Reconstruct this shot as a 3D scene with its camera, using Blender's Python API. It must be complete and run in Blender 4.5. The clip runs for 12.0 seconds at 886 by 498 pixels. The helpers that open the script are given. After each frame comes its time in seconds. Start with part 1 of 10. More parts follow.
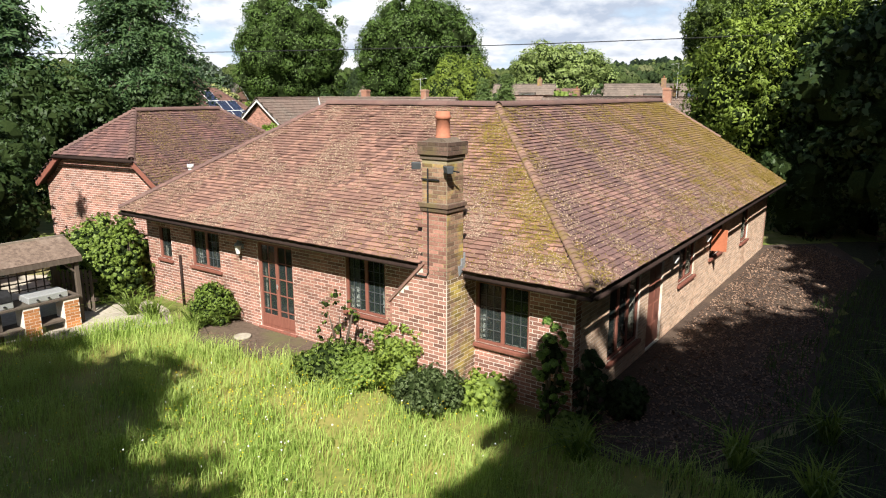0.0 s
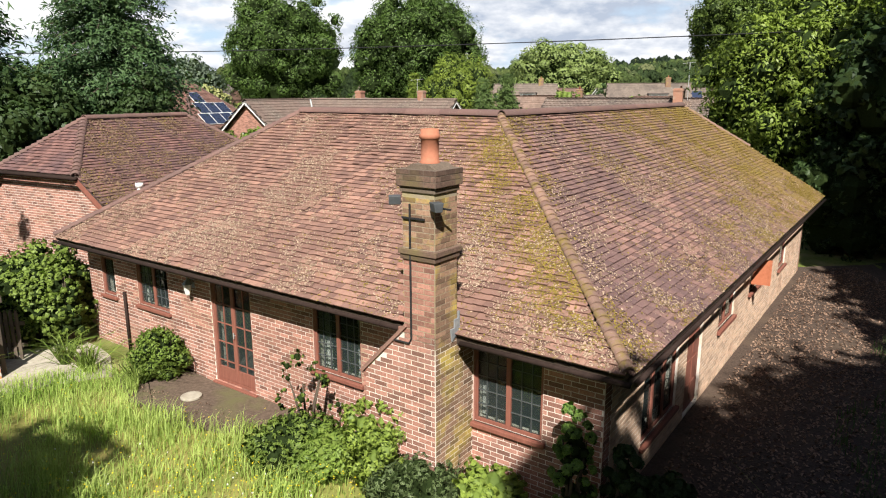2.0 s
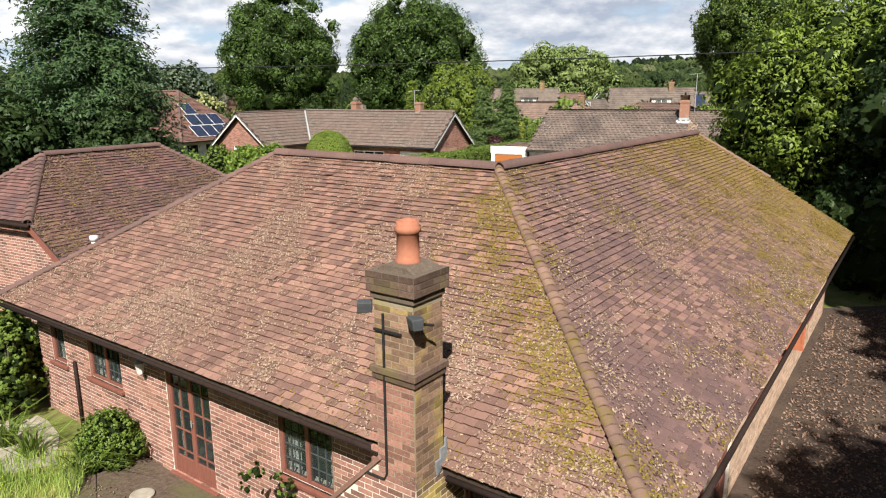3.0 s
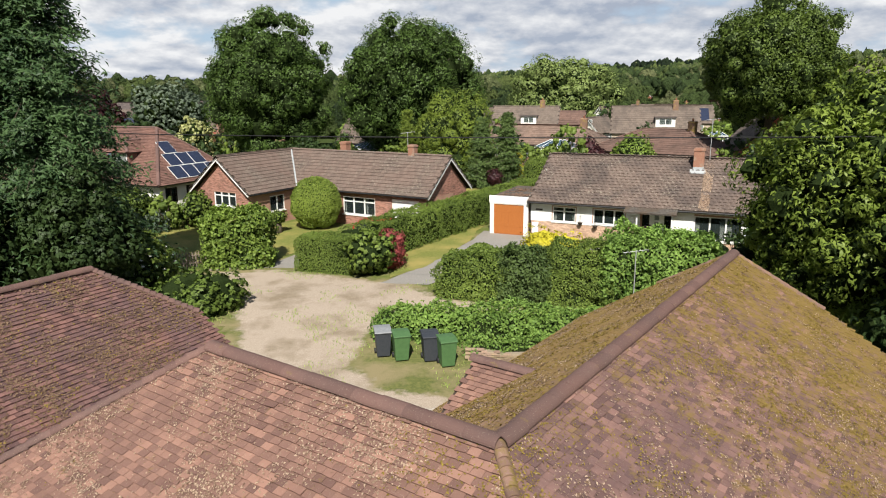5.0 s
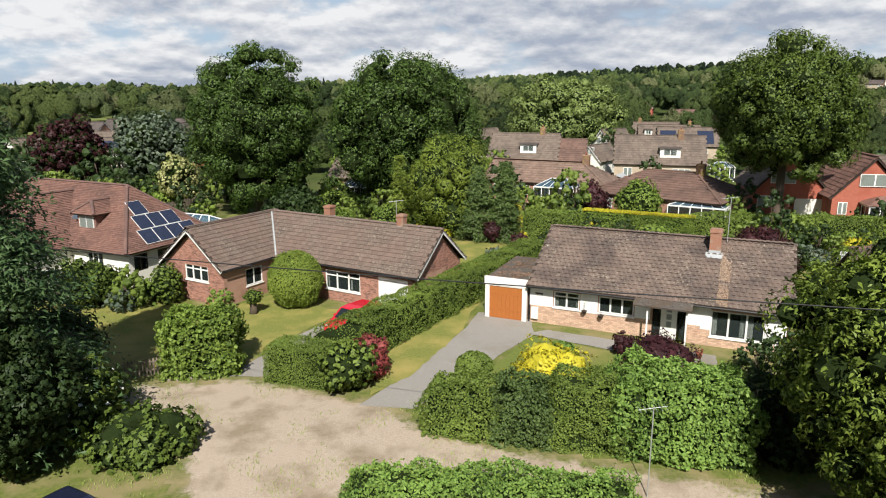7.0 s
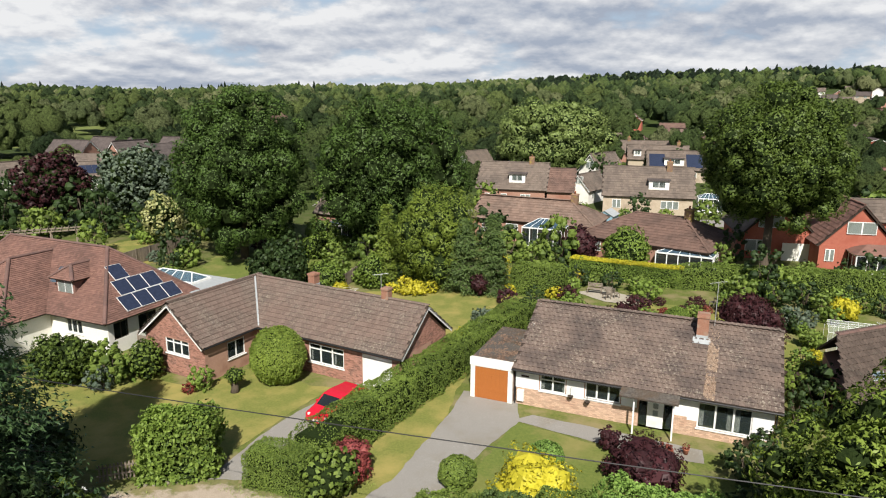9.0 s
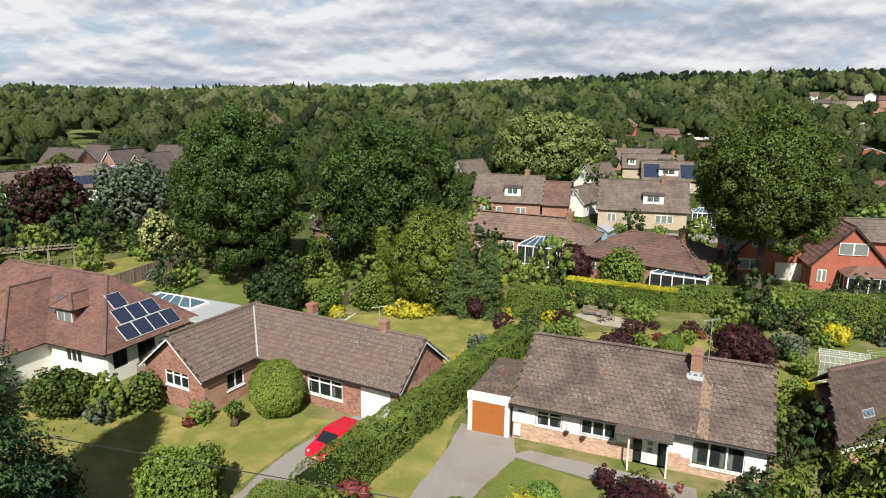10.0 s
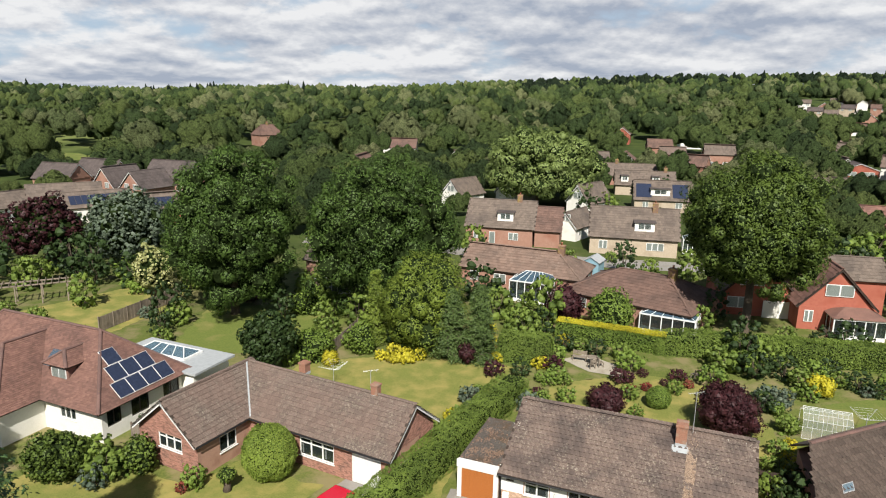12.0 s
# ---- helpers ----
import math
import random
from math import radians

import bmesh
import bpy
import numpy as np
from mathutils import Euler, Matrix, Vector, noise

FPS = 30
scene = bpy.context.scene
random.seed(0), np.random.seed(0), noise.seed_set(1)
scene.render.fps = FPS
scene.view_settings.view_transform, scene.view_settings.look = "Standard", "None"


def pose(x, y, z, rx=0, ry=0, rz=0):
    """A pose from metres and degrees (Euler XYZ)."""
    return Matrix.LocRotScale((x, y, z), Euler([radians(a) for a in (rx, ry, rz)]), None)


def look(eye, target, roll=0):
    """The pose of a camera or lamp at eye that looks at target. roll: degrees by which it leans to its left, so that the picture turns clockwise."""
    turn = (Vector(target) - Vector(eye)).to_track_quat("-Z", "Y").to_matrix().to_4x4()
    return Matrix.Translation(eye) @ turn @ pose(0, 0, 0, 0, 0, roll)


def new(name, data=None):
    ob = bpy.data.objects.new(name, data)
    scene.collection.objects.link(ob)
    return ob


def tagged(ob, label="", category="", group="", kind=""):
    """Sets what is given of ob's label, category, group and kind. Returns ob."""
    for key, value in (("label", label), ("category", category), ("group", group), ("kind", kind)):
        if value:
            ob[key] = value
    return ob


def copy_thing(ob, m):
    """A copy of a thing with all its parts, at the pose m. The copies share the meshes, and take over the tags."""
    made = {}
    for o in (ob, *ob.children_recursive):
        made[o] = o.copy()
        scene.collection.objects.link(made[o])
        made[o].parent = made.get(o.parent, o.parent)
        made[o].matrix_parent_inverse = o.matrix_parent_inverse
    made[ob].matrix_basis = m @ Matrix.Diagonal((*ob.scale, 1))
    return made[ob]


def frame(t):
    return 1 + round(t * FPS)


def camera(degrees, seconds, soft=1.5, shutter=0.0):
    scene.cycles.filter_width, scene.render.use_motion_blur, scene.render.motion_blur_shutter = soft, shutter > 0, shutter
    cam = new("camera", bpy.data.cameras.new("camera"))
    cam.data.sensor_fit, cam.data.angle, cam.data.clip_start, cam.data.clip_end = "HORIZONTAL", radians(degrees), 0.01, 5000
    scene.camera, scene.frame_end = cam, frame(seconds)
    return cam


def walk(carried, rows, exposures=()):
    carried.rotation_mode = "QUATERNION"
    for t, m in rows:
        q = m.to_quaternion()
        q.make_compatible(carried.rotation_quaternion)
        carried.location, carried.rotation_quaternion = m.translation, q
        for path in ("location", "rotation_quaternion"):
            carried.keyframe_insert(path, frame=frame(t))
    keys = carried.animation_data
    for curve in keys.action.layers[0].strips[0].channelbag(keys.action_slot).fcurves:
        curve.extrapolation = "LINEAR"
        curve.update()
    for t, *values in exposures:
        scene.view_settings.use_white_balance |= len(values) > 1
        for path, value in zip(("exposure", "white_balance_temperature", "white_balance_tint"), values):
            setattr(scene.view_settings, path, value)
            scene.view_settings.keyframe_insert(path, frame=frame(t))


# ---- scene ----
cam = camera(66.5, 12.0, soft=1.1)
PATH = [
    (0, (0.017, 0.005, 5.601), (-0.012, 1.954, 5.152), -0.0),
    (0.5, (0.026, 0.532, 5.586), (-0.004, 2.481, 5.137), -0.1),
    (1, (0.053, 1.192, 5.587), (0.023, 3.14, 5.138), -0.1),
    (1.5, (0.089, 1.999, 5.591), (0.058, 3.948, 5.142), -0.1),
    (2, (0.149, 2.912, 5.756), (0.119, 4.86, 5.305), -0.1),
    (2.5, (0.237, 3.906, 6.13), (0.206, 5.854, 5.679), -0.2),
    (3, (0.33, 4.897, 6.583), (0.296, 6.845, 6.133), -0.3),
    (5, (0.534, 9.145, 9.449), (0.503, 11.094, 9.0), -0.3),
    (5.5, (0.632, 10.356, 10.334), (0.601, 12.305, 9.886), -0.2),
    (6, (0.759, 11.55, 11.309), (0.728, 13.499, 10.863), -0.2),
    (6.5, (0.869, 12.821, 12.425), (0.84, 14.771, 11.98), -0.1),
    (7, (0.991, 14.156, 13.495), (0.962, 16.105, 13.05), -0.0),
    (9, (1.26, 15.761, 17.948), (1.26, 17.712, 17.505), 0.4),
    (9.5, (1.16, 15.741, 19.047), (1.168, 17.691, 18.603), 0.5),
    (10, (1.046, 15.78, 20.185), (1.062, 17.73, 19.74), 0.6),
    (10.5, (1.015, 15.864, 21.33), (1.037, 17.814, 20.885), 0.7),
    (11, (1.055, 16.01, 22.389), (1.081, 17.959, 21.943), 0.8),
    (11.5, (1.123, 16.061, 23.552), (1.153, 18.01, 23.103), 0.9),
    (12, (1.208, 16.136, 24.635), (1.241, 18.084, 24.184), 1.0),
]
walk(cam, [(t, look(eye, target, roll)) for t, eye, target, roll in PATH],
     [(0, 1.02), (1.5, 0.97), (3, 0.74), (5, 0.5), (7, 0.45), (9, 0.42), (12, 0.42)])

# ---- light: a high summer sun behind the first camera, under broken cloud ----
SUN_EL, SUN_AZ = 44.0, 181.0
world = bpy.data.worlds.new("sky")
scene.world = world
world.use_nodes = True
wn, wl = world.node_tree.nodes, world.node_tree.links
wn.clear()
w_out, w_bg = wn.new("ShaderNodeOutputWorld"), wn.new("ShaderNodeBackground")
sky = wn.new("ShaderNodeTexSky")
sky.sky_type, sky.sun_disc = "NISHITA", False
sky.sun_elevation, sky.sun_rotation = radians(SUN_EL), radians(SUN_AZ)
sky.altitude, sky.air_density, sky.dust_density, sky.ozone_density = 60, 1.0, 1.0, 1.0
tc = wn.new("ShaderNodeTexCoord")
sep = wn.new("ShaderNodeSeparateXYZ")
wl.new(tc.outputs["Generated"], sep.inputs[0])


def wmath(op, a, b=None, clamp=False):
    n = wn.new("ShaderNodeMath")
    n.operation, n.use_clamp = op, clamp
    for i, v in enumerate((a, b)):
        if v is None:
            continue
        if isinstance(v, (int, float)):
            n.inputs[i].default_value = v
        else:
            wl.new(v, n.inputs[i])
    return n.outputs[0]


# broken cloud: rows of heaps, flat and grey below, white where their tops stand in the sun
def wrange(v, lo, hi, a=0.0, b=1.0):
    n = wn.new("ShaderNodeMapRange")
    for key, val in (("From Min", lo), ("From Max", hi), ("To Min", a), ("To Max", b)):
        n.inputs[key].default_value = val
    wl.new(v, n.inputs["Value"])
    return n.outputs[0]


flat_len = wmath("SQRT", wmath("MAXIMUM", wmath("SUBTRACT", 1.0, wmath("MULTIPLY", sep.outputs[2], sep.outputs[2])), 0.02))
tall = wmath("POWER", wmath("MAXIMUM", sep.outputs[2], 0.0), 0.75)   # heaps are lower and closer together towards the horizon


def cloud_noise(across, up, lift, detail, roughness, slot, bend=0.0):
    cb = wn.new("ShaderNodeCombineXYZ")
    wl.new(wmath("MULTIPLY", wmath("DIVIDE", sep.outputs[0], flat_len), across), cb.inputs[0])
    wl.new(wmath("MULTIPLY", wmath("DIVIDE", sep.outputs[1], flat_len), across), cb.inputs[1])
    wl.new(wmath("ADD", wmath("MULTIPLY", tall, up), lift + slot), cb.inputs[2])
    n = wn.new("ShaderNodeTexNoise")
    n.inputs["Scale"].default_value, n.inputs["Detail"].default_value, n.inputs["Roughness"].default_value = 1.0, detail, roughness
    n.inputs["Distortion"].default_value = bend
    wl.new(cb.outputs[0], n.inputs["Vector"])
    return n.outputs["Fac"]


heaps = cloud_noise(8.0, 14.0, 0.0, 10, 0.55, 3.1)
above = cloud_noise(8.0, 14.0, 0.2, 10, 0.55, 3.1)
banks = cloud_noise(2.2, 7.0, 0.0, 4, 0.5, 8.4)
high = wrange(sep.outputs[2], 0.2, 0.55)                # overhead one looks up between the heaps into blue
body = wmath("ADD", heaps, wmath("MULTIPLY", wmath("SUBTRACT", banks, 0.5), 0.5))
cover = wrange(wmath("SUBTRACT", body, wmath("MULTIPLY", high, 0.34)), 0.31, 0.45)
lit = wmath("MULTIPLY", wmath("SUBTRACT", heaps, above), 2.8)
shade = wmath("SUBTRACT", wmath("ADD", wmath("MULTIPLY", wmath("SUBTRACT", banks, 0.5), 1.9), 0.46), lit)
cramp = wn.new("ShaderNodeValToRGB")
e = cramp.color_ramp.elements
e[0].position, e[0].color, e[1].position, e[1].color = 0.2, (13.2, 13.3, 13.5, 1), 0.84, (6.0, 6.8, 8.3, 1)
mid_ = e.new(0.5)
mid_.color = (9.6, 10.0, 10.8, 1)
wl.new(shade, cramp.inputs[0])
haze = wn.new("ShaderNodeMix")
haze.data_type = "RGBA"
wl.new(wmath("MULTIPLY", wmath("SUBTRACT", 1.0, high), 0.8), haze.inputs["Factor"])
wl.new(sky.outputs[0], haze.inputs["A"])
haze.inputs["B"].default_value = (7.4, 9.6, 12.2, 1)
wmix = wn.new("ShaderNodeMix")
wmix.data_type = "RGBA"
wl.new(cover, wmix.inputs["Factor"])
wl.new(haze.outputs["Result"], wmix.inputs["A"])
wl.new(cramp.outputs[0], wmix.inputs["B"])
wl.new(wmix.outputs["Result"], w_bg.inputs[0])
w_bg.inputs[1].default_value = 0.048
wl.new(w_bg.outputs[0], w_out.inputs[0])

sun = new("sun", bpy.data.lights.new("sun", "SUN"))
sun.data.energy, sun.data.angle, sun.data.color = 5.0, radians(0.55), (1.0, 0.955, 0.875)
sd = Vector((math.sin(radians(SUN_AZ)) * math.cos(radians(SUN_EL)), math.cos(radians(SUN_AZ)) * math.cos(radians(SUN_EL)), math.sin(radians(SUN_EL))))
sun.matrix_world = look(sd * 60, (0, 0, 0))

# ---- materials ----
def nodes_of(name):
    m = bpy.data.materials.new(name)
    m.use_nodes = True
    return m, m.node_tree.nodes, m.node_tree.links, m.node_tree.nodes["Principled BSDF"]


def ramp(ns, ls, src, p0, c0, p1, c1):
    r = ns.new("ShaderNodeValToRGB")
    e = r.color_ramp.elements
    e[0].position, e[0].color, e[1].position, e[1].color = p0, (*c0[:3], 1), p1, (*c1[:3], 1)
    ls.new(src, r.inputs[0])
    return r.outputs[0]


def tex(ns, ls, scale, detail=6, rough=0.6, stretch=None, vec=None):
    n = ns.new("ShaderNodeTexNoise")
    n.inputs["Scale"].default_value, n.inputs["Detail"].default_value, n.inputs["Roughness"].default_value = scale, detail, rough
    if vec is None:
        vec = ns.new("ShaderNodeNewGeometry").outputs["Position"]
    if stretch:
        mp = ns.new("ShaderNodeMapping")
        mp.inputs["Scale"].default_value = stretch
        ls.new(vec, mp.inputs[0])
        vec = mp.outputs[0]
    ls.new(vec, n.inputs["Vector"])
    return n.outputs["Fac"]


def mixc(ns, ls, fac, a, b, mode="MIX"):
    m = ns.new("ShaderNodeMix")
    m.data_type, m.blend_type = "RGBA", mode
    for key, v in (("Factor", fac), ("A", a), ("B", b)):
        s = [i for i in m.inputs if i.name == key and (i.type == "RGBA") == (key != "Factor")][0]
        if hasattr(v, "is_output"):
            ls.new(v, s)
        elif key == "Factor":
            s.default_value = v
        else:
            s.default_value = (*v[:3], 1)
    return [o for o in m.outputs if o.type == "RGBA"][0]


def mat(name, c1, c2, scale=12, rough=0.85, bump=0.25, c3=None, scale3=0.7, span3=(0.5, 0.7), vary=0.0, island=True, metal=0.0, spec=0.3, stretch=None, dist=0.01, lichen=None):
    """Fine grain between c1 and c2, patches of c3 at a larger scale, lightness varied from piece to piece."""
    m, ns, ls, p = nodes_of(name)
    fine = tex(ns, ls, scale, 8, 0.65, stretch)
    col = ramp(ns, ls, fine, 0.3, c1, 0.7, c2)
    if c3:
        big = tex(ns, ls, scale3, 6, 0.6)
        mr = ns.new("ShaderNodeMapRange")
        mr.inputs["From Min"].default_value, mr.inputs["From Max"].default_value = span3
        ls.new(big, mr.inputs["Value"])
        col = mixc(ns, ls, mr.outputs[0], col, c3)
    if lichen:  # pale spots, thick in some places and absent in others
        col = mixc(ns, ls, mixc(ns, ls, 1.0, ramp(ns, ls, tex(ns, ls, 7, 9, 0.75), 0.52, (0, 0, 0), 0.64, (0.8,) * 3), ramp(ns, ls, tex(ns, ls, 0.5, 4), 0.4, (0.1,) * 3, 0.65, (1, 1, 1)), "MULTIPLY"), col, lichen)
    if vary:
        src = ns.new("ShaderNodeNewGeometry").outputs["Random Per Island"] if island else ns.new("ShaderNodeObjectInfo").outputs["Random"]
        grey = ramp(ns, ls, src, 0.0, (1 - vary,) * 3, 1.0, (1 + vary,) * 3)
        col = mixc(ns, ls, 1.0, col, grey, "MULTIPLY")
    ls.new(col, p.inputs["Base Color"])
    p.inputs["Roughness"].default_value, p.inputs["Metallic"].default_value = rough, metal
    p.inputs["Specular IOR Level"].default_value = spec
    if bump:
        b = ns.new("ShaderNodeBump")
        b.inputs["Strength"].default_value, b.inputs["Distance"].default_value = bump, dist
        ls.new(fine, b.inputs["Height"])
        ls.new(b.outputs[0], p.inputs["Normal"])
    return m


def leafy(name, c1, c2, rough=0.5, through_light=0.24, scale3=0.35, c3=None):
    """Leaves: a hue of its own for each leaf, soft patches over the crown, light shining through."""
    m, ns, ls, p = nodes_of(name)
    rnd = ns.new("ShaderNodeNewGeometry").outputs["Random Per Island"]
    col = ramp(ns, ls, rnd, 0.05, c1, 0.95, c2)
    big = tex(ns, ls, scale3, 4, 0.6)
    col = mixc(ns, ls, ramp(ns, ls, big, 0.4, (0, 0, 0), 0.7, (0.55,) * 3), col, c3 or [v * 1.5 for v in c2])
    ls.new(col, p.inputs["Base Color"])
    p.inputs["Roughness"].default_value, p.inputs["Specular IOR Level"].default_value = rough, 0.22
    tr = ns.new("ShaderNodeBsdfTranslucent")
    ls.new(mixc(ns, ls, 1.0, col, (1.1, 1.2, 0.75), "MULTIPLY"), tr.inputs[0])
    ms = ns.new("ShaderNodeMixShader")
    ms.inputs[0].default_value = through_light
    ls.new(p.outputs[0], ms.inputs[1])
    ls.new(tr.outputs[0], ms.inputs[2])
    ls.new(ms.outputs[0], ns["Material Output"].inputs[0])
    return m


def glass(name, tint=(0.03, 0.04, 0.04), rough=0.04):
    """A pane over a dim room: clear glass, seen mostly by what it mirrors."""
    m, ns, ls, p = nodes_of(name)
    p.inputs["Base Color"].default_value = (*tint, 1)
    p.inputs["Roughness"].default_value, p.inputs["Specular IOR Level"].default_value = rough, 0.6
    tr = ns.new("ShaderNodeBsdfTransparent")
    tr.inputs[0].default_value = (0.85, 0.9, 0.88, 1)
    ms = ns.new("ShaderNodeMixShader")
    ms.inputs[0].default_value = 0.55
    ls.new(p.outputs[0], ms.inputs[1])
    ls.new(tr.outputs[0], ms.inputs[2])
    ls.new(ms.outputs[0], ns["Material Output"].inputs[0])
    return m


def mossy_tile(name, c1, c2, c3, island, moss_axis, moss_span, moss=(0.235, 0.172, 0.038), amount=1.0):
    """Old clay tile: browns that differ from tile to tile, pale lichen, and moss that grows thicker along one way of the roof."""
    m, ns, ls, p = nodes_of(name)
    geo = ns.new("ShaderNodeNewGeometry")
    rnd = geo.outputs["Random Per Island"] if island else ns.new("ShaderNodeObjectInfo").outputs["Random"]
    col = ramp(ns, ls, rnd, 0.0, c1, 1.0, c2)
    col = mixc(ns, ls, ramp(ns, ls, tex(ns, ls, 0.8, 5), 0.42, (0, 0, 0), 0.62, (0.8,) * 3), col, c3)
    for times, c_odd in ((7.3, (0.40, 0.33, 0.28)), (11.9, (0.44, 0.22, 0.145)), (17.1, (0.085, 0.06, 0.06))):   # odd pale, orange and dark tiles, in patches
        part_ = ns.new("ShaderNodeMath")
        part_.operation, part_.inputs[1].default_value = "MULTIPLY", times
        ls.new(rnd, part_.inputs[0])
        left = ns.new("ShaderNodeMath")
        left.operation = "FRACT"
        ls.new(part_.outputs[0], left.inputs[0])
        both = ns.new("ShaderNodeMath")
        both.operation = "ADD"
        ls.new(left.outputs[0], both.inputs[0])
        ls.new(tex(ns, ls, 0.31 + times * 0.02, 3), both.inputs[1])
        col = mixc(ns, ls, ramp(ns, ls, both.outputs[0], 1.27, (0, 0, 0), 1.33, (0.68,) * 3), col, c_odd)
    fine = tex(ns, ls, 38, 8, 0.7)
    col = mixc(ns, ls, ramp(ns, ls, fine, 0.57, (0, 0, 0), 0.72, (0.5,) * 3), col, (0.42, 0.36, 0.28))
    dot = ns.new("ShaderNodeVectorMath")
    dot.operation = "DOT_PRODUCT"
    dot.inputs[1].default_value = moss_axis
    ls.new(geo.outputs["Position"], dot.inputs[0])
    mr = ns.new("ShaderNodeMapRange")
    mr.inputs["From Min"].default_value, mr.inputs["From Max"].default_value = moss_span
    mr.inputs["To Min"].default_value, mr.inputs["To Max"].default_value = -0.10, 0.17 * amount
    ls.new(dot.outputs["Value"], mr.inputs["Value"])
    add = ns.new("ShaderNodeMath")
    add.operation = "ADD"
    ls.new(mr.outputs[0], add.inputs[0])
    ls.new(tex(ns, ls, 3.6, 10, 0.74), add.inputs[1])
    col = mixc(ns, ls, ramp(ns, ls, add.outputs[0], 0.50, (0, 0, 0), 0.64, (0.9,) * 3), col, moss)
    ls.new(col, p.inputs["Base Color"])
    p.inputs["Roughness"].default_value, p.inputs["Specular IOR Level"].default_value = 0.88, 0.2
    b = ns.new("ShaderNodeBump")
    b.inputs["Strength"].default_value, b.inputs["Distance"].default_value = 0.5, 0.012
    ls.new(fine, b.inputs["Height"])
    ls.new(b.outputs[0], p.inputs["Normal"])
    return m


AX_U, AX_V = (-0.8237, 0.567, 0), (0.567, 0.8237, 0)
BRICK = mat("brick_red", (0.23, 0.105, 0.08), (0.39, 0.205, 0.155), 30, 0.9, 0.3, (0.19, 0.115, 0.095), 1.6, (0.5, 0.75), vary=0.4)
BRICK_ONE = mat("brick_red_piece", (0.23, 0.105, 0.08), (0.39, 0.205, 0.155), 30, 0.9, 0.3, (0.19, 0.115, 0.095), 1.6, (0.5, 0.75), vary=0.4, island=False)
BRICK_WEATHERED = mat("weathered_wall_brick", (0.22, 0.14, 0.105), (0.40, 0.29, 0.225), 26, 0.92, 0.35, (0.30, 0.25, 0.14), 1.6, (0.5, 0.7), vary=0.35, island=False)
BRICK_PALE = mat("brick_pale", (0.46, 0.31, 0.22), (0.58, 0.42, 0.31), 30, 0.9, 0.3, (0.36, 0.2, 0.14), 1.2, (0.55, 0.8), vary=0.22)
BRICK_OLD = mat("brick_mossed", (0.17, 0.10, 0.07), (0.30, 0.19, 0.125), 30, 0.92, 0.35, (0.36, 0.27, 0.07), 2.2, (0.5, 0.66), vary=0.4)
MORTAR = mat("mortar", (0.64, 0.58, 0.51), (0.76, 0.70, 0.63), 40, 0.95, 0.3, (0.44, 0.38, 0.24), 1.2)
MORTAR_FAR = mat("brickwork_far", (0.36, 0.21, 0.15), (0.44, 0.27, 0.20), 16, 0.92, 0.2, (0.30, 0.165, 0.12), 1.0)
TILE = mossy_tile("clay_tile", (0.145, 0.083, 0.07), (0.36, 0.205, 0.155), (0.195, 0.112, 0.09), True, AX_U, (-1.0, -9.0), amount=1.35)
TILE_ONE = mossy_tile("clay_tile_piece", (0.145, 0.083, 0.07), (0.36, 0.205, 0.155), (0.195, 0.112, 0.09), False, AX_U, (-1.0, -9.0), amount=1.35)
TILE_B = mossy_tile("clay_tile_b", (0.11, 0.066, 0.062), (0.31, 0.18, 0.15), (0.135, 0.084, 0.082), True, AX_V, (13.0, 27.0), moss=(0.215, 0.148, 0.04), amount=0.95)
TILE_C = mossy_tile("clay_tile_c", (0.15, 0.09, 0.07), (0.29, 0.18, 0.13), (0.13, 0.082, 0.074), True, AX_V, (10.0, 26.0), moss=(0.235, 0.155, 0.055), amount=2.6)
TILE_G = mossy_tile("clay_tile_g", (0.095, 0.053, 0.05), (0.24, 0.128, 0.11), (0.12, 0.074, 0.076), True, AX_V, (15.0, 60.0), amount=0.3)
RIDGE = mossy_tile("ridge_clay", (0.135, 0.08, 0.07), (0.185, 0.11, 0.094), (0.125, 0.082, 0.074), False, AX_U, (8.0, -9.0))
HIP = mossy_tile("hip_clay", (0.17, 0.105, 0.084), (0.30, 0.185, 0.14), (0.17, 0.108, 0.088), False, (0, 0, 0), (-1.0, 1.0), moss=(0.205, 0.152, 0.036), amount=0.9)
CONC_TILE = mat("concrete_tile", (0.124, 0.089, 0.073), (0.203, 0.151, 0.125), 14, 0.92, 0.4, (0.084, 0.065, 0.058), 0.6, (0.42, 0.66), vary=0.1, lichen=(0.42, 0.37, 0.29))
CONC_TILE_D = mat("concrete_tile_dark", (0.122, 0.084, 0.069), (0.20, 0.144, 0.118), 14, 0.92, 0.4, (0.13, 0.10, 0.084), 0.5, (0.42, 0.68), vary=0.12, lichen=(0.34, 0.30, 0.23))
RED_TILE = mat("red_clay_roof", (0.165, 0.088, 0.07), (0.245, 0.135, 0.105), 10, 0.9, 0.3, (0.13, 0.075, 0.062), 0.45, (0.45, 0.7), vary=0.18)
GREY_TILE = mat("grey_brown_roof", (0.128, 0.10, 0.082), (0.195, 0.155, 0.126), 6, 0.92, 0.3, (0.105, 0.085, 0.072), 0.4, (0.45, 0.7), vary=0.15)
BROWN_PAINT = mat("brown_stain", (0.19, 0.07, 0.05), (0.27, 0.11, 0.08), 25, 0.55, 0.15, vary=0.1, stretch=(1, 1, 0.15))
DARK_WOOD = mat("dark_timber", (0.035, 0.024, 0.018), (0.07, 0.05, 0.04), 25, 0.7, 0.2)
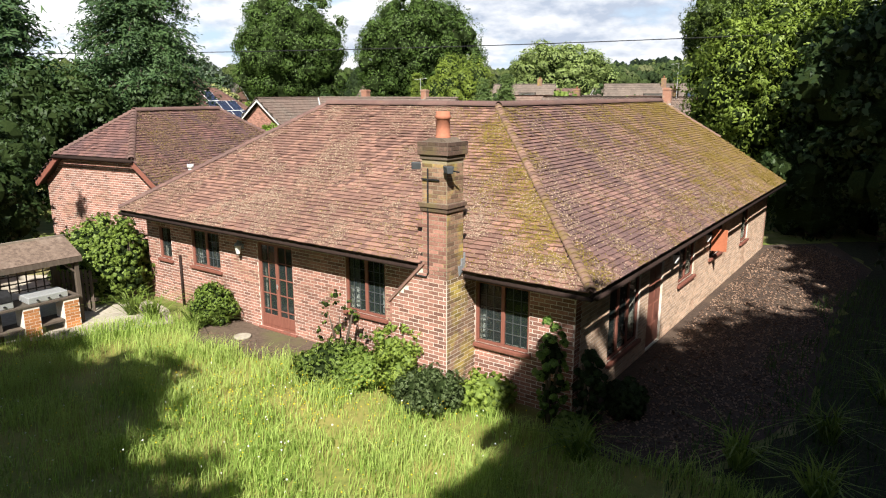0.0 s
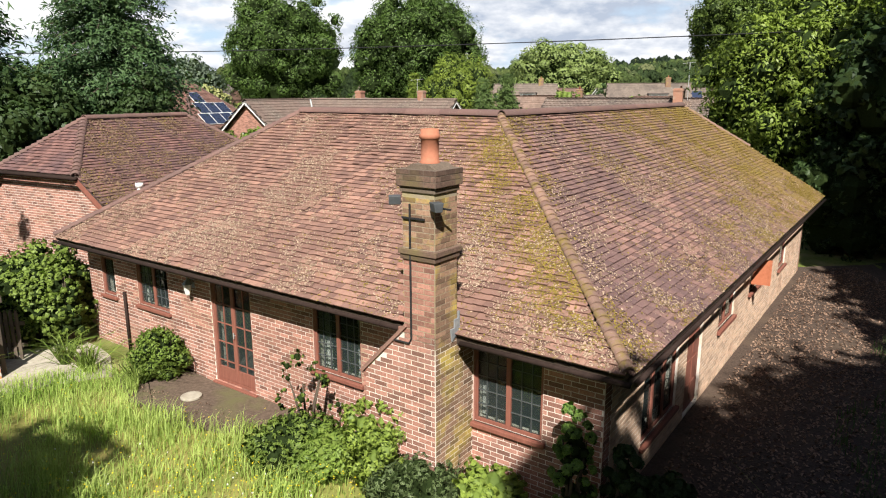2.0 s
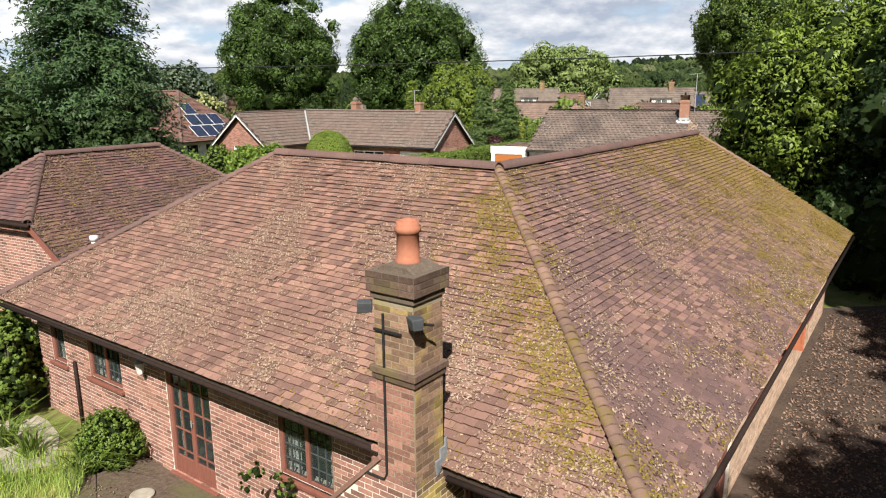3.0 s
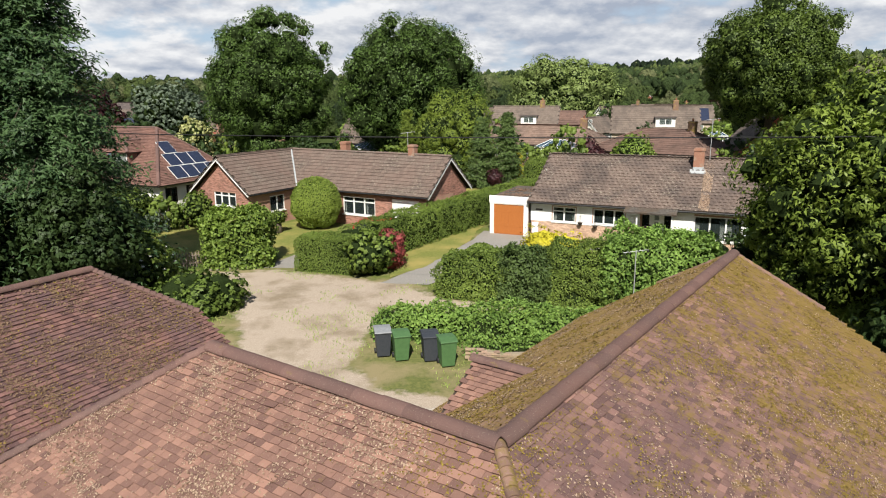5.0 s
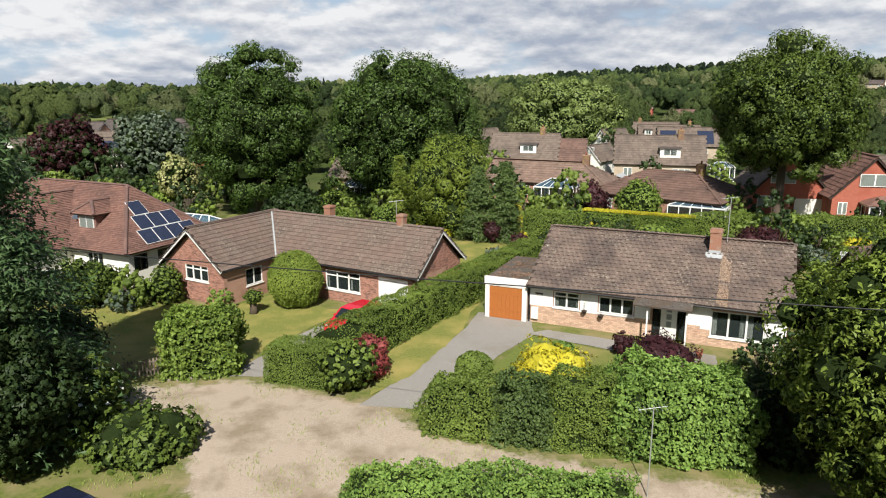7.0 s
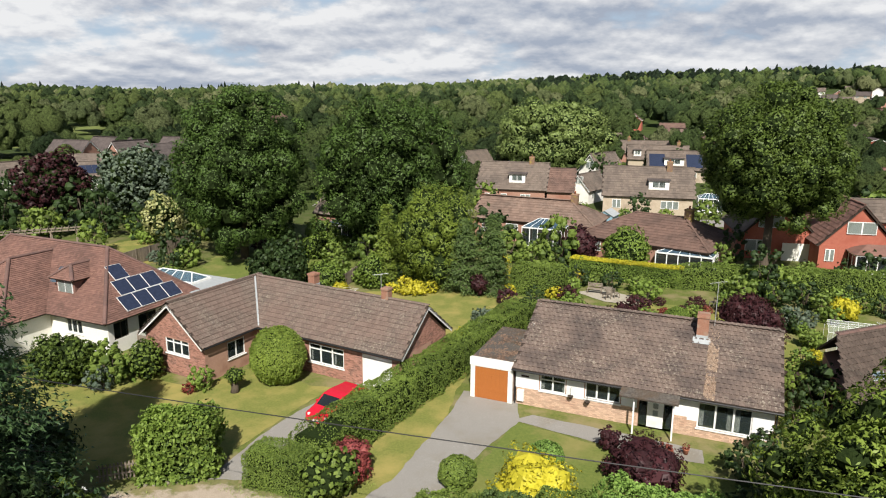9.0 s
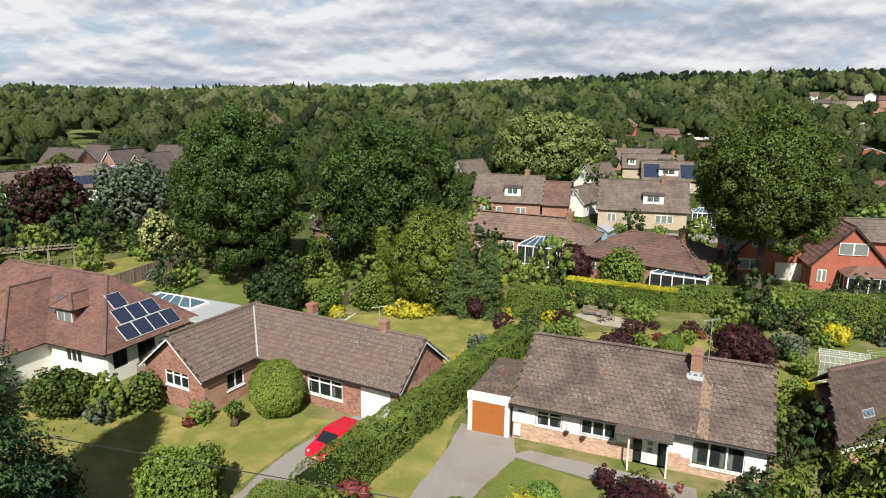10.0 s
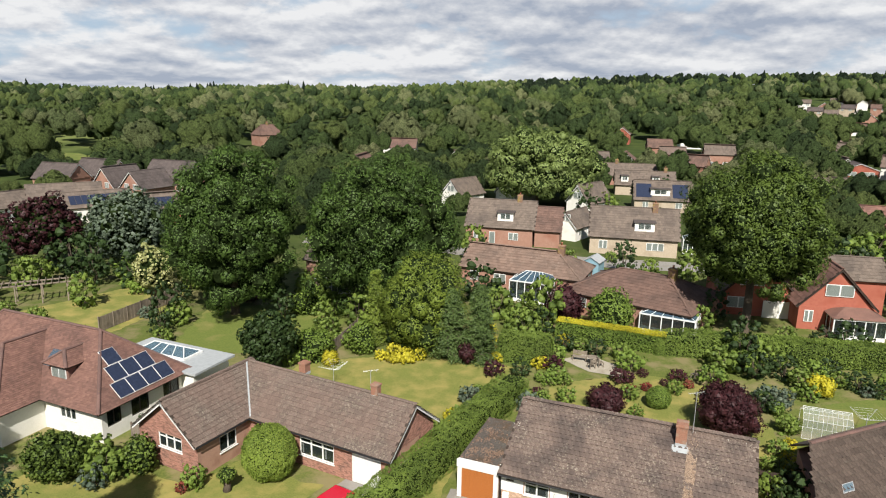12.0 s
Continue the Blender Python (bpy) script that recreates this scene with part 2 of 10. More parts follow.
GUTTER = mat("brown_gutter", (0.022, 0.014, 0.012), (0.04, 0.026, 0.022), 18, 0.9, 0.1, spec=0.1)
WHITE = mat("white_paint", (0.74, 0.74, 0.72), (0.82, 0.82, 0.80), 6, 0.5, 0.05, (0.66, 0.65, 0.6), 1.0)
RENDER = mat("white_render", (0.74, 0.72, 0.66), (0.81, 0.79, 0.74), 9, 0.9, 0.2, (0.62, 0.6, 0.53), 0.8, (0.55, 0.85))
BLACK = mat("black_plastic", (0.012, 0.012, 0.013), (0.03, 0.03, 0.032), 20, 0.5, 0.05)
LEAD = mat("lead", (0.23, 0.25, 0.27), (0.36, 0.38, 0.40), 14, 0.55, 0.2, metal=0.3)
# Indoor dimness is put into this dark colour for walls and floors.
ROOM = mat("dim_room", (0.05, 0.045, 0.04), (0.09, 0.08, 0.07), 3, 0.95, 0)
CURTAIN = mat("net_curtain", (0.62, 0.61, 0.58), (0.74, 0.73, 0.7), 12, 0.95, 0.1, stretch=(8, 8, 0.4))
GLASS = glass("window_glass")
GLASS_BLUE = glass("roof_glass", (0.10, 0.17, 0.24), 0.06)
TERRACOTTA = mat("terracotta", (0.33, 0.125, 0.075), (0.43, 0.175, 0.105), 14, 0.85, 0.15, (0.24, 0.11, 0.075), 2.5)
METAL = mat("grey_metal", (0.42, 0.43, 0.43), (0.56, 0.57, 0.57), 20, 0.5, 0.05, metal=0.5)
TIMBER_GREY = mat("weathered_timber", (0.18, 0.145, 0.11), (0.30, 0.25, 0.20), 14, 0.9, 0.3, (0.12, 0.1, 0.08), 0.8, vary=0.2, stretch=(1, 1, 0.12))
PALE_WOOD = mat("orange_wood_door", (0.33, 0.105, 0.025), (0.42, 0.15, 0.04), 14, 0.5, 0.15, stretch=(6, 6, 0.5))
BARK = mat("bark", (0.06, 0.045, 0.033), (0.12, 0.095, 0.07), 8, 0.95, 0.8, stretch=(3, 3, 0.5), dist=0.05)
SOLAR = mat("solar_cell", (0.02, 0.026, 0.05), (0.034, 0.045, 0.08), 5, 0.25, 0, vary=0.15, spec=0.6)
FLAT_ROOF = mat("grey_flat_roof", (0.34, 0.36, 0.37), (0.43, 0.45, 0.46), 3, 0.6, 0.05)
FELT = mat("old_felt", (0.05, 0.043, 0.038), (0.15, 0.13, 0.11), 9, 0.95, 0.3, (0.10, 0.065, 0.04), 0.9, lichen=(0.2, 0.19, 0.17))
STONE = mat("paving_stone", (0.30, 0.265, 0.21), (0.42, 0.38, 0.31), 9, 0.9, 0.3, (0.24, 0.2, 0.15), 0.8, vary=0.15)

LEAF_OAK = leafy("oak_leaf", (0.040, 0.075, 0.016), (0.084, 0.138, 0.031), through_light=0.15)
# Lighter copy of oak_leaf, its green raised for a sunlit crown.
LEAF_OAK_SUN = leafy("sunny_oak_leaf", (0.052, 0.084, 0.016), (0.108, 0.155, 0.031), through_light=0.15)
LEAF_DARK = leafy("dark_leaf", (0.018, 0.036, 0.012), (0.050, 0.082, 0.026))
LEAF_MID = leafy("garden_leaf", (0.072, 0.115, 0.024), (0.185, 0.250, 0.050))
LEAF_LIGHT = leafy("light_leaf", (0.082, 0.135, 0.024), (0.205, 0.285, 0.055))
LEAF_BALL = leafy("clipped_ball_leaf", (0.12, 0.18, 0.03), (0.25, 0.32, 0.06))
# Darker copy of grass_blade, with tree shade put into its green.
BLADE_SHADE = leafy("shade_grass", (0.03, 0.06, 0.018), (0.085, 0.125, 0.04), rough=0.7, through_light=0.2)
CASEMENT = mat("orange_stain", (0.36, 0.115, 0.055), (0.46, 0.16, 0.085), 20, 0.6, 0.15)
LEAF_IVY = leafy("ivy_leaf", (0.075, 0.147, 0.030), (0.219, 0.331, 0.075))
LEAF_CONIFER = leafy("conifer_spray", (0.022, 0.050, 0.020), (0.073, 0.125, 0.045), through_light=0.15)
LEAF_YEW = leafy("yew_spray", (0.068, 0.105, 0.016), (0.165, 0.215, 0.034), through_light=0.12)
LEAF_CYPRESS = leafy("cypress_spray", (0.045, 0.078, 0.022), (0.095, 0.140, 0.040), through_light=0.12)
LEAF_YELLOW = leafy("yellow_leaf", (0.33, 0.30, 0.02), (0.52, 0.46, 0.04))
LEAF_COPPER = leafy("copper_leaf", (0.032, 0.013, 0.016), (0.076, 0.025, 0.030), c3=(0.08, 0.03, 0.03))
LEAF_RED = leafy("red_leaf", (0.13, 0.02, 0.02), (0.28, 0.06, 0.045), c3=(0.3, 0.12, 0.07))
LEAF_SILVER = leafy("silver_leaf", (0.069, 0.100, 0.069), (0.150, 0.188, 0.131))
LEAF_HERB = leafy("rosemary_leaf", (0.060, 0.092, 0.034), (0.140, 0.185, 0.075))
LEAF_CREAM = leafy("cream_blossom", (0.40, 0.40, 0.16), (0.62, 0.60, 0.32), c3=(0.2, 0.26, 0.08))
LEAF_CEDAR = leafy("pale_tree_leaf", (0.138, 0.190, 0.055), (0.250, 0.312, 0.106))
PETAL_W = leafy("white_petal", (0.7, 0.7, 0.66), (0.85, 0.85, 0.8), c3=(0.8, 0.8, 0.75))
PETAL_Y = leafy("yellow_petal", (0.62, 0.48, 0.02), (0.75, 0.6, 0.03), c3=(0.7, 0.55, 0.03))
BLADE = leafy("grass_blade", (0.16, 0.26, 0.04), (0.40, 0.52, 0.13), rough=0.6, through_light=0.3, scale3=0.5, c3=(0.52, 0.57, 0.2))
DRY_LEAF = leafy("dry_leaf", (0.15, 0.09, 0.06), (0.47, 0.35, 0.26), rough=0.9, through_light=0.1, c3=(0.48, 0.38, 0.29))


STRAW = leafy("dead_straw", (0.10, 0.062, 0.04), (0.24, 0.165, 0.11), rough=0.95, through_light=0.05, c3=(0.2, 0.13, 0.085))


def wood_leaf(name, c1, c2):
    """Far crowns: each tree has a green of its own, kept with its leaves."""
    m, ns, ls, p = nodes_of(name)
    at = ns.new("ShaderNodeAttribute")
    at.attribute_name = "tree_hue"
    col = ramp(ns, ls, at.outputs["Fac"], 0.0, c1, 1.0, c2)
    grain = tex(ns, ls, 2.0, 8, 0.75)
    col = mixc(ns, ls, 1.0, col, ramp(ns, ls, grain, 0.36, (0.3,) * 3, 0.64, (1.75,) * 3), "MULTIPLY")
    ls.new(col, p.inputs["Base Color"])
    p.inputs["Roughness"].default_value, p.inputs["Specular IOR Level"].default_value = 0.85, 0.08
    b = ns.new("ShaderNodeBump")
    b.inputs["Strength"].default_value, b.inputs["Distance"].default_value = 1.0, 1.6
    ls.new(grain, b.inputs["Height"])
    ls.new(b.outputs[0], p.inputs["Normal"])
    return m


WOOD_A = wood_leaf("wood_mid", (0.055, 0.085, 0.028), (0.110, 0.142, 0.045))
WOOD_B = wood_leaf("wood_pale", (0.095, 0.122, 0.050), (0.165, 0.180, 0.082))
WOOD_C = wood_leaf("wood_dark", (0.028, 0.046, 0.019), (0.056, 0.084, 0.030))
WOOD_FIR_SHADE = wood_leaf("fir_and_shaded_wood", (0.011, 0.019, 0.011), (0.022, 0.034, 0.017))

GRASS = mat("lawn_grass", (0.128, 0.152, 0.034), (0.228, 0.235, 0.056), 9, 0.95, 0.5, (0.33, 0.275, 0.085), 0.5, (0.42, 0.68), dist=0.05)
GRASS_GREEN = mat("fresh_lawn", (0.100, 0.138, 0.026), (0.165, 0.195, 0.042), 7, 0.95, 0.4, (0.235, 0.215, 0.07), 0.3, dist=0.04)
EARTH = mat("leaf_mould", (0.035, 0.024, 0.018), (0.11, 0.077, 0.06), 22, 0.98, 0.8, (0.10, 0.07, 0.05), 0.7, dist=0.03)
SOIL = mat("garden_soil", (0.065, 0.045, 0.032), (0.16, 0.115, 0.085), 18, 0.98, 0.7, (0.12, 0.11, 0.05), 0.9, dist=0.03)
TARMAC = mat("worn_tarmac", (0.21, 0.198, 0.18), (0.34, 0.318, 0.288), 26, 0.92, 0.3, (0.235, 0.21, 0.17), 0.4, lichen=(0.36, 0.345, 0.315))
MORTAR_DARK = mat("sooty_mortar", (0.10, 0.075, 0.055), (0.17, 0.13, 0.10), 30, 0.95, 0.3, (0.13, 0.10, 0.055), 2.0)
BRICK_CAP = mat("sooty_brick", (0.075, 0.048, 0.038), (0.16, 0.10, 0.075), 26, 0.93, 0.35, (0.14, 0.11, 0.05), 2.0, vary=0.35)
BRICK_STACK = mat("chimney_brick", (0.24, 0.115, 0.075), (0.36, 0.19, 0.13), 12, 0.92, 0.3, (0.30, 0.25, 0.19), 1.6, (0.5, 0.72))
BUFF = mat("buff_brick", (0.40, 0.32, 0.235), (0.50, 0.42, 0.32), 5, 0.9, 0.15, (0.34, 0.27, 0.2), 0.6)
BRICK_FAR = mat("brick_estate", (0.30, 0.165, 0.12), (0.38, 0.22, 0.165), 4, 0.92, 0.1, (0.28, 0.13, 0.09), 0.5)
BRICK_RED = mat("brick_bright", (0.33, 0.10, 0.068), (0.40, 0.135, 0.09), 4, 0.92, 0.1, (0.30, 0.08, 0.05), 0.5)
MOSS = leafy("moss", (0.15, 0.108, 0.022), (0.27, 0.20, 0.045), rough=0.95, through_light=0.05, c3=(0.29, 0.225, 0.06))
SHELTER_FELT = mat("littered_felt", (0.09, 0.062, 0.048), (0.24, 0.175, 0.135), 12, 0.95, 0.6, (0.30, 0.235, 0.19), 1.2, dist=0.03)
BRICK_ORANGE = mat("brick_orange", (0.42, 0.17, 0.06), (0.55, 0.25, 0.10), 30, 0.9, 0.3, vary=0.25)
BIN_GREY = mat("bin_grey", (0.035, 0.04, 0.05), (0.05, 0.055, 0.065), 12, 0.5, 0.05)
BIN_LID = mat("bin_lid", (0.20, 0.21, 0.22), (0.28, 0.29, 0.30), 12, 0.5, 0.05)
BIN_GREEN = mat("bin_green", (0.06, 0.13, 0.05), (0.085, 0.17, 0.065), 8, 0.5, 0.05)
CAR_RED = mat("car_red", (0.55, 0.012, 0.03), (0.58, 0.016, 0.036), 4, 0.18, 0, spec=0.6)
CAR_BLUE = mat("car_blue", (0.012, 0.016, 0.035), (0.016, 0.02, 0.045), 4, 0.18, 0, spec=0.6)
CAR_GLASS = mat("car_glass", (0.015, 0.018, 0.02), (0.02, 0.024, 0.026), 4, 0.05, 0, spec=0.7)
SLATE = mat("dark_estate_roof", (0.075, 0.062, 0.058), (0.125, 0.10, 0.092), 6, 0.9, 0.3, (0.06, 0.05, 0.048), 0.4, vary=0.15)
BUNGALOW_TILE = mat("brown_bungalow_roof", (0.165, 0.108, 0.083), (0.25, 0.172, 0.135), 8, 0.92, 0.3, (0.14, 0.10, 0.08), 0.4, (0.45, 0.7), vary=0.15, lichen=(0.33, 0.27, 0.22))
BROWN_TILE = mat("brown_estate_roof", (0.125, 0.075, 0.06), (0.19, 0.12, 0.095), 6, 0.92, 0.3, (0.105, 0.07, 0.058), 0.4, (0.45, 0.7), vary=0.15)


def clear_glass(name):
    m, ns, ls, p = nodes_of(name)
    p.inputs["Base Color"].default_value, p.inputs["Roughness"].default_value = (0.7, 0.75, 0.75, 1), 0.05
    tr = ns.new("ShaderNodeBsdfTransparent")
    ms = ns.new("ShaderNodeMixShader")
    ms.inputs[0].default_value = 0.9
    ls.new(p.outputs[0], ms.inputs[1])
    ls.new(tr.outputs[0], ms.inputs[2])
    ls.new(ms.outputs[0], ns["Material Output"].inputs[0])
    return m


GLASS_CLEAR = clear_glass("greenhouse_glass")
LEADED = mat("lead_came", (0.05, 0.055, 0.055), (0.09, 0.095, 0.095), 14, 0.6, 0.1)
# Dark green for crown cores: the shade between leaves is put into this colour.
INNER_SHADE = mat("crown_inner_shade", (0.012, 0.020, 0.007), (0.028, 0.042, 0.013), 14, 0.98, 0.6, dist=0.05, spec=0.02)
LEAF_GLOSS = leafy("glossy_tree_leaf", (0.085, 0.132, 0.022), (0.20, 0.262, 0.048), rough=0.42)
LEAF_PINK = leafy("pink_red_leaf", (0.22, 0.04, 0.05), (0.42, 0.11, 0.09), c3=(0.16, 0.05, 0.06))
LEAF_BROWN = leafy("leaf_mould_leaf", (0.13, 0.078, 0.055), (0.30, 0.20, 0.145), rough=0.95, through_light=0.05, c3=(0.36, 0.245, 0.18))
RIB_TILE = mat("dark_ribbed_tile", (0.06, 0.044, 0.036), (0.105, 0.077, 0.062), 12, 0.92, 0.4, (0.05, 0.037, 0.03), 0.5, vary=0.2, lichen=(0.13, 0.115, 0.09))
# Near-black, since the deep tree shade is put into the ground colour.
SHADE_FLOOR = mat("shade_tinted_ground", (0.022, 0.024, 0.012), (0.055, 0.055, 0.025), 9, 0.98, 0.7, (0.035, 0.028, 0.018), 0.6, dist=0.04)
STACK_MORTAR = mat("aged_mortar", (0.26, 0.21, 0.15), (0.36, 0.30, 0.22), 40, 0.95, 0.3, (0.3, 0.25, 0.1), 1.5)
EDGE_STONE = mat("edging_stone", (0.20, 0.17, 0.13), (0.33, 0.29, 0.23), 14, 0.95, 0.4, (0.14, 0.13, 0.07), 2.0)
BLUE_PAINT = mat("blue_paint", (0.20, 0.34, 0.42), (0.26, 0.41, 0.50), 10, 0.7, 0.15, (0.18, 0.30, 0.36), 1.0, stretch=(8, 8, 0.4))
DARK_TIMBER = mat("dark_weathered_timber", (0.07, 0.052, 0.04), (0.14, 0.11, 0.085), 14, 0.9, 0.3, (0.09, 0.08, 0.06), 0.8, vary=0.2, stretch=(1, 1, 0.12))
LAMP_GREY = mat("lamp_grey", (0.05, 0.055, 0.06), (0.08, 0.085, 0.09), 14, 0.6, 0.05)

# ---- building blocks ----
rng = np.random.default_rng(7)


class Geo:
    """Collects vertices and faces of one mesh."""

    def __init__(self):
        self.v, self.f = [], []

    def add(self, vs, fs):
        n = len(self.v)
        self.v += [tuple(p) for p in vs]
        self.f += [tuple(i + n for i in f) for f in fs]
        return self

    def box(self, x0, x1, y0, y1, z0, z1):
        return self.add([(x0, y0, z0), (x1, y0, z0), (x1, y1, z0), (x0, y1, z0), (x0, y0, z1), (x1, y0, z1), (x1, y1, z1), (x0, y1, z1)],
                        [(0, 3, 2, 1), (4, 5, 6, 7), (0, 1, 5, 4), (1, 2, 6, 5), (2, 3, 7, 6), (3, 0, 4, 7)])

    def prism(self, pts, axis, lo, hi):
        """A flat outline (two coordinates) drawn out along the third axis."""
        n = len(pts)
        put = {"x": lambda p, d: (d, p[0], p[1]), "y": lambda p, d: (p[0], d, p[1]), "z": lambda p, d: (p[0], p[1], d)}[axis]
        vs = [put(p, lo) for p in pts] + [put(p, hi) for p in pts]
        fs = [tuple(range(n))[::-1], tuple(range(n, 2 * n))] + [(i, (i + 1) % n, n + (i + 1) % n, n + i) for i in range(n)]
        return self.add(vs, fs)

    def tube(self, path, radii, sides=8, caps=True):
        """A round bar along a path, with a radius at each point."""
        n0 = len(self.v)
        path = [Vector(p) for p in path]
        if not hasattr(radii, "__len__"):
            radii = [radii] * len(path)
        for i, p in enumerate(path):
            d = (path[min(i + 1, len(path) - 1)] - path[max(i - 1, 0)]).normalized()
            side = d.cross(Vector((0.31, 0.77, 0.2) if abs(d.z) > 0.9 else (0, 0, 1))).normalized()
            other = d.cross(side)
            for k in range(sides):
                w = 2 * math.pi * k / sides
                self.v.append(tuple(p + radii[i] * (math.cos(w) * side + math.sin(w) * other)))
        for i in range(len(path) - 1):
            for k in range(sides):
                a, b = n0 + i * sides + k, n0 + i * sides + (k + 1) % sides
                self.f.append((a, b, b + sides, a + sides))
        if caps:
            self.f.append(tuple(range(n0 + sides - 1, n0 - 1, -1)))
            self.f.append(tuple(range(len(self.v) - sides, len(self.v))))
        return self

    def lathe(self, profile, sides=16, centre=(0, 0, 0)):
        """A turned form: pairs of radius and height."""
        n0, n = len(self.v), len(profile)
        for r, z in profile:
            for k in range(sides):
                w = 2 * math.pi * k / sides
                self.v.append((centre[0] + r * math.cos(w), centre[1] + r * math.sin(w), centre[2] + z))
        for i in range(n - 1):
            for k in range(sides):
                a, b = n0 + i * sides + k, n0 + i * sides + (k + 1) % sides
                self.f.append((a, b, b + sides, a + sides))
        self.f.append(tuple(range(n0 + sides - 1, n0 - 1, -1)))
        self.f.append(tuple(range(len(self.v) - sides, len(self.v))))
        return self

    def mesh(self, name, material, smooth=False):
        me = bpy.data.meshes.new(name)
        if len(self.v) < 1200:  # pieces that touch share their corners
            seen, where = {}, []
            for p in self.v:
                where.append(seen.setdefault((round(p[0], 4), round(p[1], 4), round(p[2], 4)), len(seen)))
            faces = [tuple(dict.fromkeys(where[i] for i in f)) for f in self.f]
            me.from_pydata(list(seen), [], [f for f in faces if len(f) > 2])
        else:
            me.from_pydata(self.v, [], self.f)
        if material:
            me.materials.append(material)
        if smooth:
            me.polygons.foreach_set("use_smooth", [True] * len(me.polygons))
        me.update()
        return me


def thing(name, label, category, at=(0, 0, 0), turn=0.0, group="", kind=""):
    ob = new(name)
    ob.matrix_basis = pose(*at, 0, 0, turn)
    ob.empty_display_size = 0.2
    return tagged(ob, label, category, group, kind)


def part(name, geo, material, parent, label="", smooth=False, bevel=0.0, kind=""):
    if isinstance(geo, Geo):
        geo = geo.mesh(name, material, smooth) if geo.v else None
    ob = new(name, geo)
    ob.parent = parent
    if bevel:
        m = ob.modifiers.new("bevel", "BEVEL")
        m.width, m.segments, m.limit_method = bevel, 2, "ANGLE"
    return tagged(ob, label, kind=kind)


def lone(name, geo, material, label, category, group="", kind="", smooth=False):
    ob = new(name, geo if isinstance(geo, bpy.types.Mesh) else geo.mesh(name, material, smooth))
    return tagged(ob, label, category, group, kind)


def cards(name, centres, normals, sizes, material, aspect=1.6, droop=0.3, shape="leaf", seed=1, soft=None):
    """One mesh of many small folded leaves at the given places. soft: which way the leafy mass faces there, for its shading."""
    g = np.random.default_rng(seed)
    n = len(centres)
    c, nn = np.asarray(centres, float), np.asarray(normals, float)
    nn = nn / (np.linalg.norm(nn, axis=1, keepdims=True) + 1e-9)
    t = g.normal(size=(n, 3))
    t[:, 2] -= droop
    t -= (t * nn).sum(1, keepdims=True) * nn
    t /= np.linalg.norm(t, axis=1, keepdims=True) + 1e-9
    s = np.cross(nn, t)
    L = np.asarray(sizes, float).reshape(-1, 1) * np.ones((n, 1))
    W = L / aspect
    lift = nn * L * 0.16
    if shape == "leaf":
        vs = np.stack([c - t * L / 2, c + s * W / 2 - t * L * 0.05 + lift, c + t * L / 2 - lift, c - s * W / 2 - t * L * 0.05 + lift], 1)
    else:  # a ragged spray of two fingers
        vs = np.stack([c - t * L / 2, c + s * W / 2 + t * L * 0.45, c + t * L * 0.1 + lift, c - s * W / 2 + t * L * 0.5], 1)
    me = bpy.data.meshes.new(name)
    me.vertices.add(4 * n)
    me.vertices.foreach_set("co", vs.reshape(-1).astype(np.float32))
    idx = np.arange(4 * n).reshape(n, 4)
    tri = np.concatenate([idx[:, [0, 2, 1]], idx[:, [0, 3, 2]]], 1).reshape(-1)
    me.loops.add(len(tri))
    me.loops.foreach_set("vertex_index", tri.astype(np.int32))
    me.polygons.add(len(tri) // 3)
    me.polygons.foreach_set("loop_start", np.arange(0, len(tri), 3, dtype=np.int32))
    me.polygons.foreach_set("loop_total", np.full(len(tri) // 3, 3, dtype=np.int32))
    me.materials.append(material)
    me.update(calc_edges=True)
    if soft is not None:
        me.polygons.foreach_set("use_smooth", np.ones(2 * n, bool))
        sn = np.asarray(soft, float)
        sn = sn / (np.linalg.norm(sn, axis=1, keepdims=True) + 1e-9)
        me.normals_split_custom_set_from_vertices(np.repeat(sn, 4, 0).tolist())
    return me


def on_sphere(g, n):
    d = g.normal(size=(n, 3))
    return d / np.linalg.norm(d, axis=1, keepdims=True)


def lumps(g, count, rx, ry, rz, zc, lump, low=-0.75, jitter=0.12):
    """Centres and radii of the leafy masses that make up a crown: over the outside of an egg, uneven."""
    k = np.arange(count) + 0.5
    hz, ang = 1 - (1 - low) * k / count, k * 2.39996 + g.random() * 6.28
    d = np.stack([np.sqrt(1 - hz ** 2) * np.cos(ang), np.sqrt(1 - hz ** 2) * np.sin(ang), hz], 1) + g.normal(size=(count, 3)) * 0.5 / math.sqrt(count)
    d /= np.linalg.norm(d, axis=1, keepdims=True)
    r = 1 - lump * 0.55 + g.normal(size=(len(d), 1)) * jitter
    r = r * (1 + 0.16 * np.array([[noise.noise(Vector(v * 1.7) + Vector((count * 0.37, rx * 3.1, zc)))] for v in d]))   # an uneven outline
    c = d * r * (rx, ry, rz) + (0, 0, zc)
    return c, (0.5 + 0.85 * g.random(len(d))) * lump * min(rx, ry)


